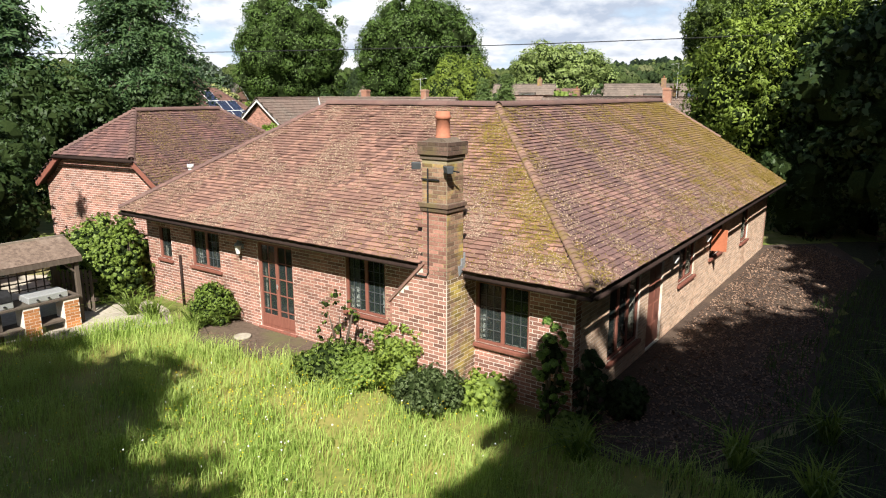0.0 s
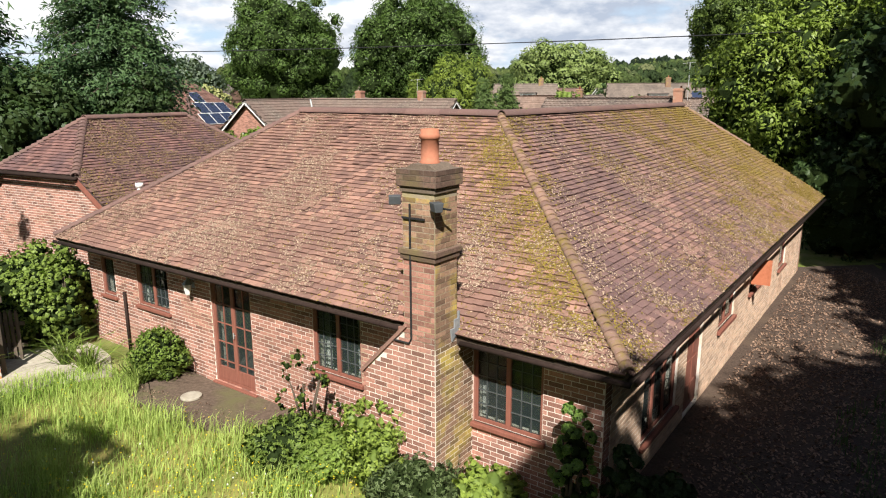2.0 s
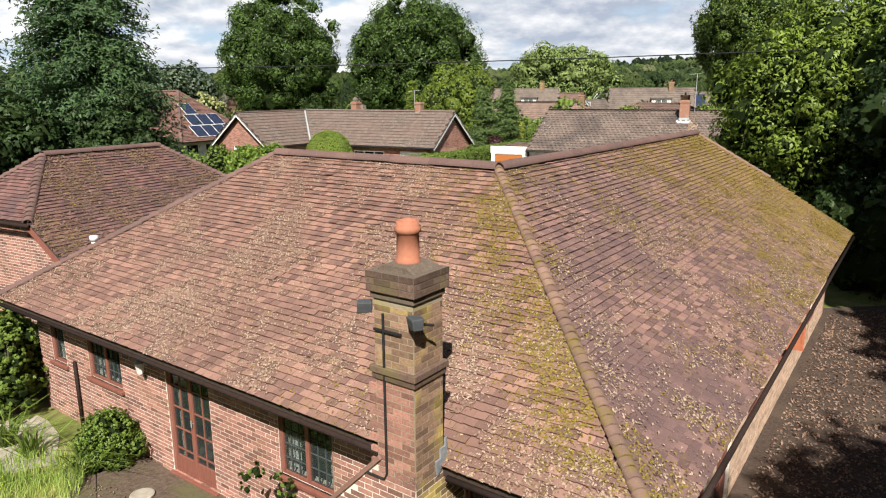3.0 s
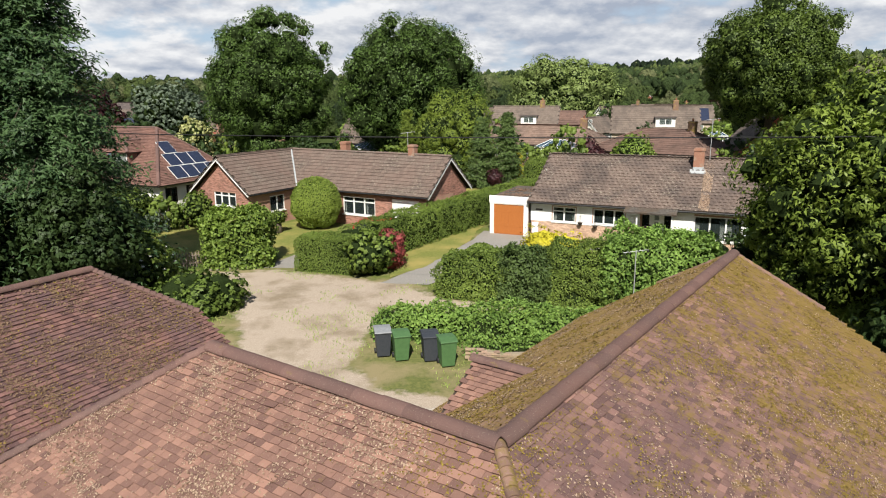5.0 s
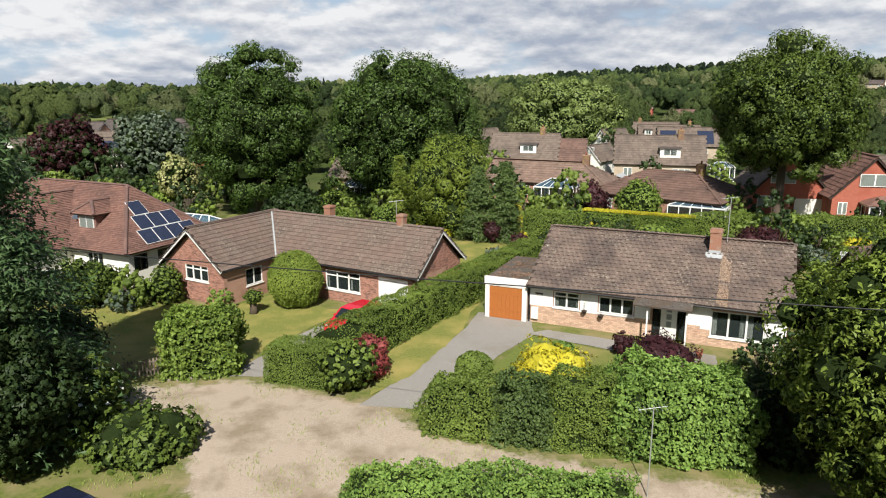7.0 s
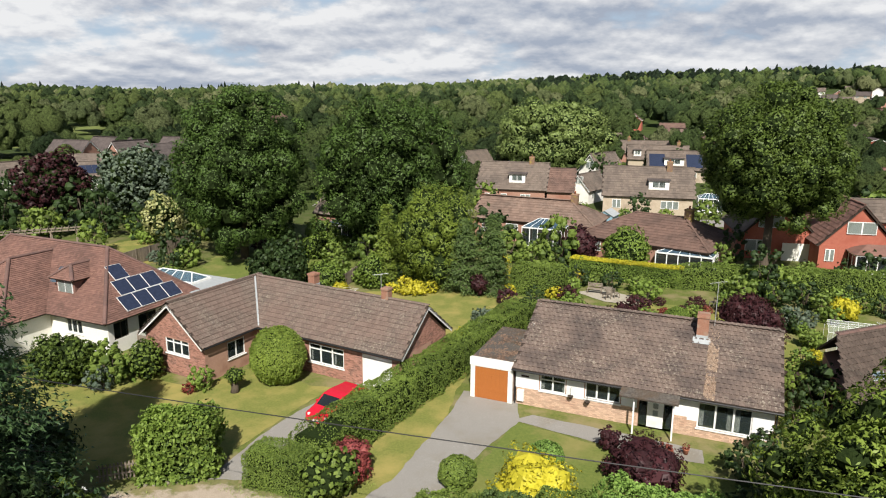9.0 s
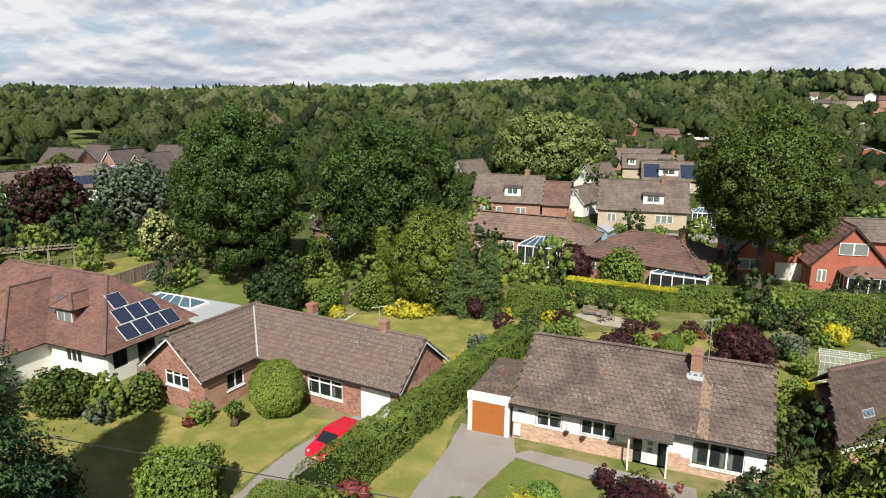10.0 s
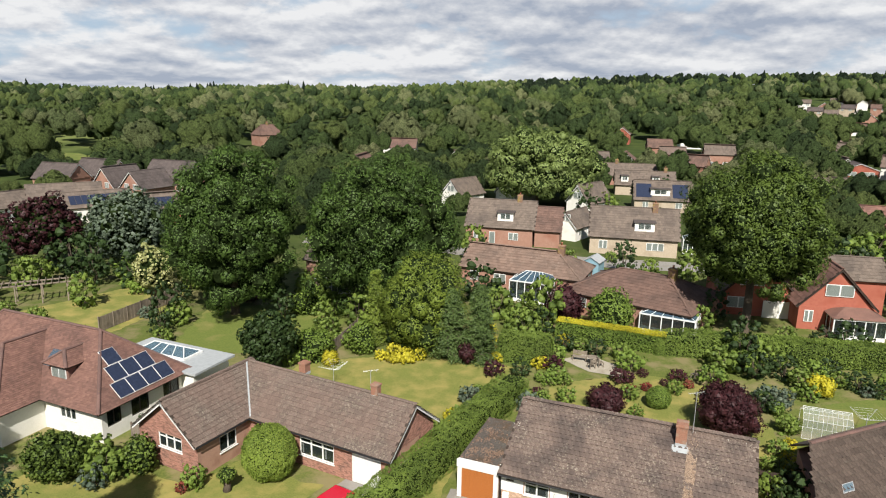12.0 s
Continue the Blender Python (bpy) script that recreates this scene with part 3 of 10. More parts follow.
def crown(parent, name, material, seed, rx, ry, rz, zc, count, lump, leaf, per, shape="leaf", aspect=1.6, low=-0.75, flat=1.0, droop=0.3, heart=0.6, sprig=6, core=INNER_SHADE, full=0):
    """A crown: boughs over the outside of an egg, each a heap of sprigs, each sprig a tuft of leaves, round cores, dark
    by default to put shade into its gaps.
    """
    g = np.random.default_rng(seed)
    c, r = lumps(g, count, rx, ry, rz, zc, lump, low, jitter=0.1)
    cs, ns, fs, core_geo = [], [], [], Geo()
    ball = [(math.cos(v) * math.cos(w), math.cos(v) * math.sin(w), math.sin(v)) for v in (-0.8, 0.0, 0.8) for w in np.arange(6) * math.pi / 3] + [(0, 0, -1), (0, 0, 1)]
    skin = [(i * 6 + k, i * 6 + (k + 1) % 6, i * 6 + 6 + (k + 1) % 6, i * 6 + 6 + k) for i in range(2) for k in range(6)] + [((k + 1) % 6, k, 18) for k in range(6)] + [(12 + k, 12 + (k + 1) % 6, 19) for k in range(6)]
    for ci, ri in zip(c, r):
        out = ci - (0, 0, zc)
        out = out / (np.linalg.norm(out) + 1e-6)
        want = min(max(per, 1.7 * 6.283 * ri * ri * aspect / leaf ** 2), full) if full else per
        k = np.arange(int(max(3, want // sprig) * 1.45)) + 0.5          # sprigs evenly round the bough, but for its inner side
        hz, ang = 1 - 2 * k / len(k), k * 2.39996 + g.random() * 6.28
        d = np.stack([np.sqrt(1 - hz ** 2) * np.cos(ang), np.sqrt(1 - hz ** 2) * np.sin(ang), hz], 1) + g.normal(size=(len(k), 3)) * 0.12
        d = d[d @ out > -0.38]
        d /= np.linalg.norm(d, axis=1, keepdims=True)
        sc = ci + d * ri * (0.74 + 0.3 * g.random((len(d), 1))) * (1, 1, flat)
        q = np.repeat(np.arange(len(d)), sprig)
        e = on_sphere(g, len(q)) + 0.55 * d[q] + (0, 0, 0.25)
        e /= np.linalg.norm(e, axis=1, keepdims=True)
        size = ri * (0.16 + 0.14 * g.random(len(d)))[q][:, None]
        cs.append(sc[q] + e * size * (0.35 + 0.75 * g.random((len(q), 1))))
        ns.append(e * 0.7 + d[q] * 0.7 + (0, 0, 0.25) + g.normal(size=e.shape) * 0.4)
        fs.append(e * 0.45 + d[q] * 0.8 + 0.3 * out)
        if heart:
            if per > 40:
                core_geo.add(np.array([0, 0, zc]) + (ci - (0, 0, zc)) * 0.62 + np.array(ball) * ri * 1.1, skin)
            core_geo.add(ci + np.array(ball) * ri * heart * (0.72 + 0.46 * g.random((20, 1))) * (1, 1, flat), skin)
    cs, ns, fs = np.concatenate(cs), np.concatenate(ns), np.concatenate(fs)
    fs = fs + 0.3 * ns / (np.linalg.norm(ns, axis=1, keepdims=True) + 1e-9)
    if core_geo.v:
        part("twig_heart", core_geo, core, parent, kind="stuff")
    return part(name, cards(name, cs, ns, leaf * (0.6 + 0.8 * g.random(len(cs))), material, aspect, droop, shape, seed, fs), None, parent)


def trunk_geo(h, r, limbs, reach, seed, lean=0.0):
    g = np.random.default_rng(seed)
    geo, limb_geos = Geo(), []
    geo.tube([(0, 0, -0.2), (0, 0, 0.3), (lean * 0.3, 0, h * 0.5), (lean, 0.1 * lean, h)], [r * 1.5, r * 1.05, r * 0.8, r * 0.3], 10)
    for k in range(limbs):
        w, z0 = 2 * math.pi * (k + g.random() * 0.6) / limbs, h * (0.35 + 0.5 * g.random())
        e = reach * (0.6 + 0.4 * g.random())
        limb_geos.append(Geo())
        limb_geos[-1].tube([(lean * z0 / h, 0, z0), (e * 0.5 * math.cos(w), e * 0.5 * math.sin(w), z0 + e * 0.35), (e * math.cos(w), e * math.sin(w), z0 + e * 0.75)], [r * 0.45, r * 0.3, r * 0.08], 6)
    return geo, limb_geos


def tree(name, label, x, y, z, h, w, material, seed, bare=0.22, count=90, lump=0.26, leaf=0.35, per=150, category="tree", group="", shape="leaf", trunk=None, flat=1.0, depth=None, low=-0.75, aspect=1.6):
    """A broad tree: trunk with limbs, and a crown of many leaves."""
    t = thing(name, label, category, (x, y, z), 0, group)
    bole, limb_geos = trunk_geo(h * 0.72, trunk or h * 0.024, 7, w * 0.34, seed)
    part("trunk", bole, BARK, t, smooth=True)
    for lg in limb_geos:
        part("limb", lg, BARK, t, smooth=True)
    rz = h * (1 - bare) / 2
    crown(t, "crown", material, seed, w / 2 * 0.84, (depth or w) / 2 * 0.84, rz * 0.9, h - rz, count, lump, leaf, per, shape, aspect, flat=flat, low=low)
    return t


def shrub(name, label, x, y, z, h, w, material, seed, count=26, lump=0.4, leaf=0.14, per=110, category="shrub", group="", depth=None, shape="leaf", aspect=1.6, full=250, core=None):
    """A bush: short stems and a leafy mass that reaches the ground."""
    t = thing(name, label, category, (x, y, z), 0, group)
    g = np.random.default_rng(seed + 5)
    geo = Geo()
    for k in range(5):
        w0 = g.random() * 6.28
        geo.tube([(0.08 * math.cos(w0), 0.08 * math.sin(w0), -0.1), (0.12 * w * math.cos(w0), 0.12 * w * math.sin(w0), h * 0.4), (0.25 * w * math.cos(w0), 0.25 * w * math.sin(w0), h * 0.75)], [0.035, 0.025, 0.01], 5)
    part("stem", geo, BARK, t, smooth=True)
    crown(t, "foliage", material, seed, w / 2 * 0.9, (depth or w) / 2 * 0.9, h * 0.52, h * 0.48, count, lump, leaf, per, shape, aspect, low=-0.95, sprig=10, core=core or (material if material in (LEAF_YELLOW, LEAF_COPPER, LEAF_PINK) else INNER_SHADE), full=full)
    return t


def clipped_mass(name, material, seed, sx, sy, h, leaf, density, wobble=0.12, shape="leaf", aspect=1.5, round_top=0.25, core=None):
    """Leaves over the faces of a clipped block, sx by sy by h, standing on its base, with an uneven skin."""
    g = np.random.default_rng(seed)
    areas = np.array([sx * h, sx * h, sy * h, sy * h, sx * sy])
    cs, ns = [], []
    for k, a in enumerate(areas):
        n = int(a * density)
        u, v = g.random(n), g.random(n)
        if k < 2:
            p = np.stack([(u - 0.5) * sx, np.full(n, (k - 0.5) * sy), v * h], 1)
            d = np.tile((0, 2 * k - 1.0, 0.15), (n, 1))
        elif k < 4:
            p = np.stack([np.full(n, (k - 2.5) * sx), (u - 0.5) * sy, v * h], 1)
            d = np.tile((2 * k - 5.0, 0, 0.15), (n, 1))
        else:
            p = np.stack([(u - 0.5) * sx, (v - 0.5) * sy, np.full(n, h)], 1)
            d = np.tile((0, 0, 1.0), (n, 1))
        cs.append(p)
        ns.append(d)
    cs, ns = np.concatenate(cs), np.concatenate(ns)
    # round the shoulders and let the skin swell and sink
    top = np.clip((cs[:, 2] / h - (1 - round_top)) / round_top, 0, 1)
    cs[:, :2] *= (1 - 0.16 * top[:, None] ** 2)
    sw = np.array([noise.fractal(Vector(p * 0.9 + seed), 1.0, 2.0, 3) for p in cs])
    sw += 0.42 * np.array([noise.noise(Vector(p * 3.6 + seed)) for p in cs])
    cs += ns * (sw[:, None] * wobble * 2.2 + g.normal(size=(len(cs), 1)) * leaf * 0.45 - 0.05)
    ns = ns + g.normal(size=ns.shape) * 0.55
    return cards(name, cs, ns, leaf * (0.6 + 0.8 * g.random(len(cs))), material, aspect, 0.35, shape, seed)


def hedge(name, label, p0, p1, z, thick, h, material, seed, leaf=0.12, density=210, wobble=0.12, group="", shape="leaf", mat2=None, shoots=26):
    """A hedge from p0 to p1 along its middle: a core coloured dark for the shade inside and a skin of leaves."""
    d = Vector(p1) - Vector(p0)
    t = thing(name, label, "hedge", ((p0[0] + p1[0]) / 2, (p0[1] + p1[1]) / 2, z), math.degrees(math.atan2(d.y, d.x)), group)
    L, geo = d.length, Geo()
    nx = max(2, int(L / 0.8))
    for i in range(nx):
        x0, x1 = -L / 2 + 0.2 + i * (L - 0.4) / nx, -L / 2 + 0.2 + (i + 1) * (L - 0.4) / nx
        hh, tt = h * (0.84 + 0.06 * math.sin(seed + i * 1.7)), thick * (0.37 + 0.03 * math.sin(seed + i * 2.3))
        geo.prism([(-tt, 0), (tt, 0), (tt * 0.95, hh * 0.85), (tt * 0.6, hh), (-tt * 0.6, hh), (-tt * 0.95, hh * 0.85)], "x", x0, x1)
    part("twig_core", geo, INNER_SHADE, t)
    part("foliage", clipped_mass("foliage", material, seed, L, thick, h, leaf, density, wobble, shape), None, t)
    if mat2:
        g = np.random.default_rng(seed + 9)
        n = int(L * shoots)
        c = np.stack([(g.random(n) - 0.5) * L, (g.random(n) - 0.5) * thick, h + 0.05 + g.random(n) * 0.12], 1)
        part("new_shoot_leaf", cards("new_growth", c, g.normal(size=(n, 3)) + (0, 0, 0.6), leaf * 1.1, mat2, seed=seed + 2), None, t, kind="stuff")
    return t




def outline_sheet(name, pts, z, material, label, category, kind="structure", jag=0.12, step=0.4, zfun=None, seed=3):
    """A patch of ground with an uneven edge."""
    g, out = np.random.default_rng(seed), []
    phase = g.random(4) * 6
    turn_way = 1 if sum((q[0] - p[0]) * (q[1] + p[1]) for p, q in zip(pts, pts[1:] + pts[:1])) < 0 else -1
    for i, p in enumerate(pts):
        q = pts[(i + 1) % len(pts)]
        L = math.dist(p, q)
        n = max(1, int(L / step))
        nx_, ny_ = (q[1] - p[1]) / L * turn_way, -(q[0] - p[0]) / L * turn_way
        for k in range(n):
            w = k / n
            x, y = p[0] + (q[0] - p[0]) * w, p[1] + (q[1] - p[1]) * w
            s_ = 0 if k == 0 else jag * (math.sin(x * 1.9 + phase[0]) * math.cos(y * 2.3 + phase[1]) + 0.7 * math.sin(x * 5.1 + y * 4.3 + phase[2]))
            out.append((x + nx_ * s_, y + ny_ * s_))
    bm = bmesh.new()
    vs = [bm.verts.new((x, y, z + (zfun(x, y) if zfun else 0))) for x, y in out]
    f = bm.faces.new(vs)
    bmesh.ops.triangulate(bm, faces=[f])
    if bm.faces:
        bmesh.ops.recalc_face_normals(bm, faces=bm.faces)
        bm.faces.ensure_lookup_table()
        if bm.faces[0].normal.z < 0:
            bmesh.ops.reverse_faces(bm, faces=bm.faces)
    me = bpy.data.meshes.new(name)
    bm.to_mesh(me)
    bm.free()
    me.materials.append(material)
    return tagged(new(name, me), label, category, kind=kind)


def inside(pts, x, y):
    """Which of the points x, y lie inside the outline."""
    x, y = np.asarray(x), np.asarray(y)
    hit = np.zeros(x.shape, bool)
    for (ax, ay), (bx, by) in zip(pts, pts[1:] + pts[:1]):
        cross = (ay > y) != (by > y)
        with np.errstate(divide="ignore", invalid="ignore"):
            hit ^= cross & (x < (bx - ax) * (y - ay) / (by - ay + 1e-12) + ax)
    return hit


# ---- walls, tiles and windows ----
def holed_wall(x0, x1, z0, z1, y0, y1, holes):
    """A wall along x from y0 to y1 deep, with openings (xa, xb, za, zb) that go through it."""
    geo = Geo()
    xs = sorted({x0, x1, *[h[0] for h in holes], *[h[1] for h in holes]})
    for a, b in zip(xs, xs[1:]):
        cuts = sorted((h[2], h[3]) for h in holes if h[0] <= a + 1e-6 and h[1] >= b - 1e-6)
        z = z0
        for lo, hi in cuts:
            if lo > z + 1e-6:
                geo.box(a, b, y0, y1, z, lo)
            z = max(z, hi)
        if z < z1 - 1e-6:
            geo.box(a, b, y0, y1, z, z1)
    return geo


def brick_spots(x0, x1, z0, z1, holes, top=None, lb=0.225, hb=0.075):
    """Where the bricks of a half-bonded wall lie: (xa, xb, z)."""
    spots, row, z = [], 0, z0
    while z + hb <= z1 + 1e-6:
        x = x0 - (lb / 2 if row % 2 else 0)
        while x < x1 - 0.03:
            runs = [(max(x, x0), min(x + lb, x1))]
            for h in holes:  # bricks are cut where an opening begins
                if h[2] - 0.02 < z + hb / 2 < h[3]:
                    runs = [r for a, b in runs for r in ((a, min(b, h[0])), (max(a, h[1]), b)) if r[1] > r[0]]
            for a, b in runs:
                if b - a > 0.03 and (top is None or z + hb < top((a + b) / 2)):
                    spots.append((a + 0.0065, b - 0.0065, z + 0.0065))
            x += lb
        z, row = z + hb, row + 1
    return spots


def laid_bricks(parent, spots, y, material, seed=1, proud=0.004, singles=(), single_mat=None, axis="x", sign=-1):
    """Bricks proud of the mortar: the first ones singly, the rest in one piece. axis: which way the wall runs."""
    g = np.random.default_rng(seed)
    geo, shared = Geo(), {}
    for k, (a, b, z) in enumerate(spots):
        d = proud * (0.6 + 0.8 * g.random())
        lo, hi = (y - d, y + 0.03) if sign < 0 else (y - 0.03, y + d)
        if k in singles:
            key = round(b - a, 2)
            if key not in shared:
                w = key / 2
                one = Geo()
                if axis == "x":
                    one.box(-w, w, -0.006 if sign < 0 else -0.03, 0.03 if sign < 0 else 0.006, 0, 0.062)
                else:
                    one.box(-0.03 if sign > 0 else -0.006, 0.006 if sign > 0 else 0.03, -w, w, 0, 0.062)
                shared[key] = one.mesh("brick", single_mat)
            ob = part("brick", shared[key], None, parent)
            ob.location = ((a + b) / 2, y, z) if axis == "x" else (y, (a + b) / 2, z)
        elif axis == "x":
            geo.box(a, b, lo, hi, z, z + 0.062)
        else:
            geo.box(lo, hi, a, b, z, z + 0.062)
    if geo.v:
        part("brickwork", geo, material, parent, kind="stuff")


def tile_slope(parent, origin, along, upslope, outline, material, tw=0.17, gauge=0.115, thick=0.018, seed=1, name="tiling", singles=None, single_mat=None, wave=0.0, tilt=0.03):
    """Roof tiles over a slope. outline: corners as (along, up) in metres on the slope. singles: a rectangle of it whose tiles are objects."""
    g = np.random.default_rng(seed)
    o, ex, ey = Vector(origin), Vector(along).normalized(), Vector(upslope).normalized()
    ez = ex.cross(ey).normalized()
    us, vs = [p[0] for p in outline], [p[1] for p in outline]
    rows = int((max(vs) - min(vs)) / gauge) + 1
    geo, one, count = Geo(), None, 0
    for r in range(rows):
        v = min(vs) + r * gauge
        n = int((max(us) - min(us)) / tw) + 2
        u = min(us) + (np.arange(n) + (0.5 if r % 2 else 0.0)) * tw
        ok = inside(outline, u + tw / 2, np.full(n, v + gauge * 0.5))
        for uu in u[ok]:
            j = g.normal(size=3)
            lift, h = abs(j[0]) * 0.009 + tilt * 0.0, gauge * 1.28
            if singles and singles[0] < uu < singles[1] and singles[2] < v < singles[3] and count < 300:
                if one is None:
                    one = Geo()
                    one.add([(0.003, 0, 0.016), (tw - 0.003, 0, 0.016), (tw - 0.003, h, -0.004), (0.003, h, -0.004), (0.003, 0, 0.016 + thick), (tw - 0.003, 0, 0.016 + thick), (tw - 0.003, h, 0.004), (0.003, h, 0.004)],
                            [(4, 5, 6, 7), (0, 1, 5, 4), (1, 2, 6, 5), (3, 0, 4, 7), (0, 3, 2, 1)])
                    one = one.mesh("tile", single_mat or material)
                ob = part("tile", one, None, parent)
                ob.matrix_basis = Matrix.Translation(o + ex * uu + ey * v + ez * lift) @ Matrix((ex, ey, ez)).transposed().to_4x4()
                count += 1
                continue
            e0, e1 = 0.016 + lift, 0.016 + thick + lift + abs(j[1]) * 0.003
            a, b, s = uu + 0.003, uu + tw - 0.003, j[2] * 0.004
            p = [(a, v + s, e0), (b, v - s, e0), (b, v + h, 0.0), (a, v + h, 0.0), (a, v + s, e1), (b, v - s, e1), (b, v + h, 0.006), (a, v + h, 0.006)]
            n0 = len(geo.v)
            if wave:
                m = (a + b) / 2
                p += [(m, v, e1 + wave), (m, v + h, 0.006 + wave)]
                geo.v += [tuple(o + ex * q[0] + ey * q[1] + ez * q[2]) for q in p]
                geo.f += [tuple(n0 + i for i in f) for f in ((4, 8, 9, 7), (8, 5, 6, 9), (0, 1, 5, 8, 4), (1, 2, 6, 5), (3, 0, 4, 7))]
            else:
                geo.v += [tuple(o + ex * q[0] + ey * q[1] + ez * q[2]) for q in p]
                geo.f += [tuple(n0 + i for i in f) for f in ((4, 5, 6, 7), (0, 1, 5, 4), (1, 2, 6, 5), (3, 0, 4, 7))]
    part(name, geo, material, parent, kind="stuff")


def half_round(L=0.32, r=0.13, thick=0.02, sides=8):
    """One ridge tile, lying along x."""
    geo, top, low = Geo(), [], []
    for k in range(sides + 1):
        w = math.pi * k / sides
        top.append((r * math.cos(w), r * math.sin(w) * 0.8))
        low.append(((r - thick) * math.cos(w), (r - thick) * math.sin(w) * 0.8))
    return geo.prism(top + low[::-1], "x", 0, L)


def ridge_run(parent, p, q, material, L=0.32, r=0.13, name="ridge_tile", seed=1, tip=1.5):
    """Ridge or hip tiles from p up to q, each one an object."""
    g = np.random.default_rng(seed)
    d = Vector(q) - Vector(p)
    n = max(1, int(d.length / L))
    me = half_round(d.length / n * 1.06, r, sides=12).mesh(name, material)
    ex = d.normalized()
    ey = Vector((0, 0, 1)).cross(ex).normalized()
    ez = ex.cross(ey)
    for k in range(n):
        ob = part(name, me, None, parent)
        ob.matrix_basis = Matrix.Translation(Vector(p) + d * (k / n) + ez * (0.008 + 0.006 * g.random())) @ Matrix((ex, ey, ez)).transposed().to_4x4() @ pose(0, 0, 0, g.normal() * 1.2, tip + g.normal() * 0.12 * tip, g.normal() * 0.8)


def slab(p, thick):
    """A flat piece through the corners p (in order, seen from above), with thickness below."""
    p = [Vector(q) for q in p]
    nrm = (p[1] - p[0]).cross(p[2] - p[0]).normalized()
    if nrm.z < 0:
        nrm = -nrm
    n, geo = len(p), Geo()
    geo.add(p + [q - nrm * thick for q in p], [tuple(range(n)), tuple(range(2 * n - 1, n - 1, -1))] + [(i, n + i, n + (i + 1) % n, (i + 1) % n) for i in range(n)])
    return geo


def window(parent, xa, xb, za, zb, y, lights, material, bars=(0, 0), lead=None, sill=None, curtain=0.0, name="window", label="", sign=-1, axis="x", fw=0.055, top_light=0.0, deep=0.09):
    """A window in an opening of a wall whose face stands at y: frame, mullions, panes, sill. lights: how many side by side."""
    w, h = xb - xa, zb - za
    win = tagged(new(name), label)
    win.parent, win.empty_display_size = parent, 0.1
    win.location = (xa, y, za) if axis == "x" else (y, xa, za)
    if axis == "y":
        win.rotation_euler = (0, 0, radians(90))
    s = sign if axis == "x" else -sign   # which way is outside, along local y
    i0 = -s * 0.035
    lo, hi = sorted((i0, i0 - s * deep * 0.7))
    frame_geo = Geo()
    frame_geo.box(0, w, lo, hi, 0, fw).box(0, w, lo, hi, h - fw, h).box(0, fw, lo, hi, fw, h - fw).box(w - fw, w, lo, hi, fw, h - fw)
    step = w / lights
    for k in range(1, lights):
        frame_geo.box(k * step - fw * 0.7, k * step + fw * 0.7, lo, hi, fw, h - fw)
    if top_light:
        frame_geo.box(fw, w - fw, lo, hi, h * (1 - top_light) - fw / 2, h * (1 - top_light) + fw / 2)
    part("window_frame", frame_geo, material, win, bevel=0.006)
    gy = (lo + hi) / 2
    for k in range(lights):
        a, b = k * step + fw * 0.75, (k + 1) * step - fw * 0.75
        pane = part("pane", Geo().box(a, b, gy - 0.004, gy + 0.004, fw, h - fw), GLASS, win)
        pane.visible_shadow = False
        bar = Geo()
        for i in range(1, bars[0]):
            x = a + (b - a) * i / bars[0]
            bw = 0.005 if lead else 0.011
            bar.box(x - bw, x + bw, gy - 0.016, gy + 0.016, fw, h - fw)
        for i in range(1, bars[1]):
            z = fw + (h - 2 * fw) * i / bars[1]
            bw = 0.005 if lead else 0.011
            bar.box(a, b, gy - 0.015, gy + 0.015, z - bw, z + bw)
        if bar.v:
            part("glazing_bar", bar, lead or material, win)
        if curtain:
            cw = (b - a) * curtain
            cx = a if k % 2 == 0 else b - cw
            geo, nn = Geo(), 12
            top = [(cx + cw * i / nn, -s * (0.2 + 0.03 * math.sin(i * 2.1 + k))) for i in range(nn + 1)]
            geo.add([(x, yy, fw) for x, yy in top] + [(x, yy, h - fw) for x, yy in top], [(i, i + 1, nn + 2 + i, nn + 1 + i) for i in range(nn)])
            part("curtain", geo, CURTAIN, win)
    if sill:
        l2, h2 = sorted((s * 0.07, lo if s < 0 else hi))
        part("window_sill", Geo().box(-0.06, w + 0.06, min(l2, h2), max(l2, h2), -0.07, 0.0), sill, win, bevel=0.008)
    return win


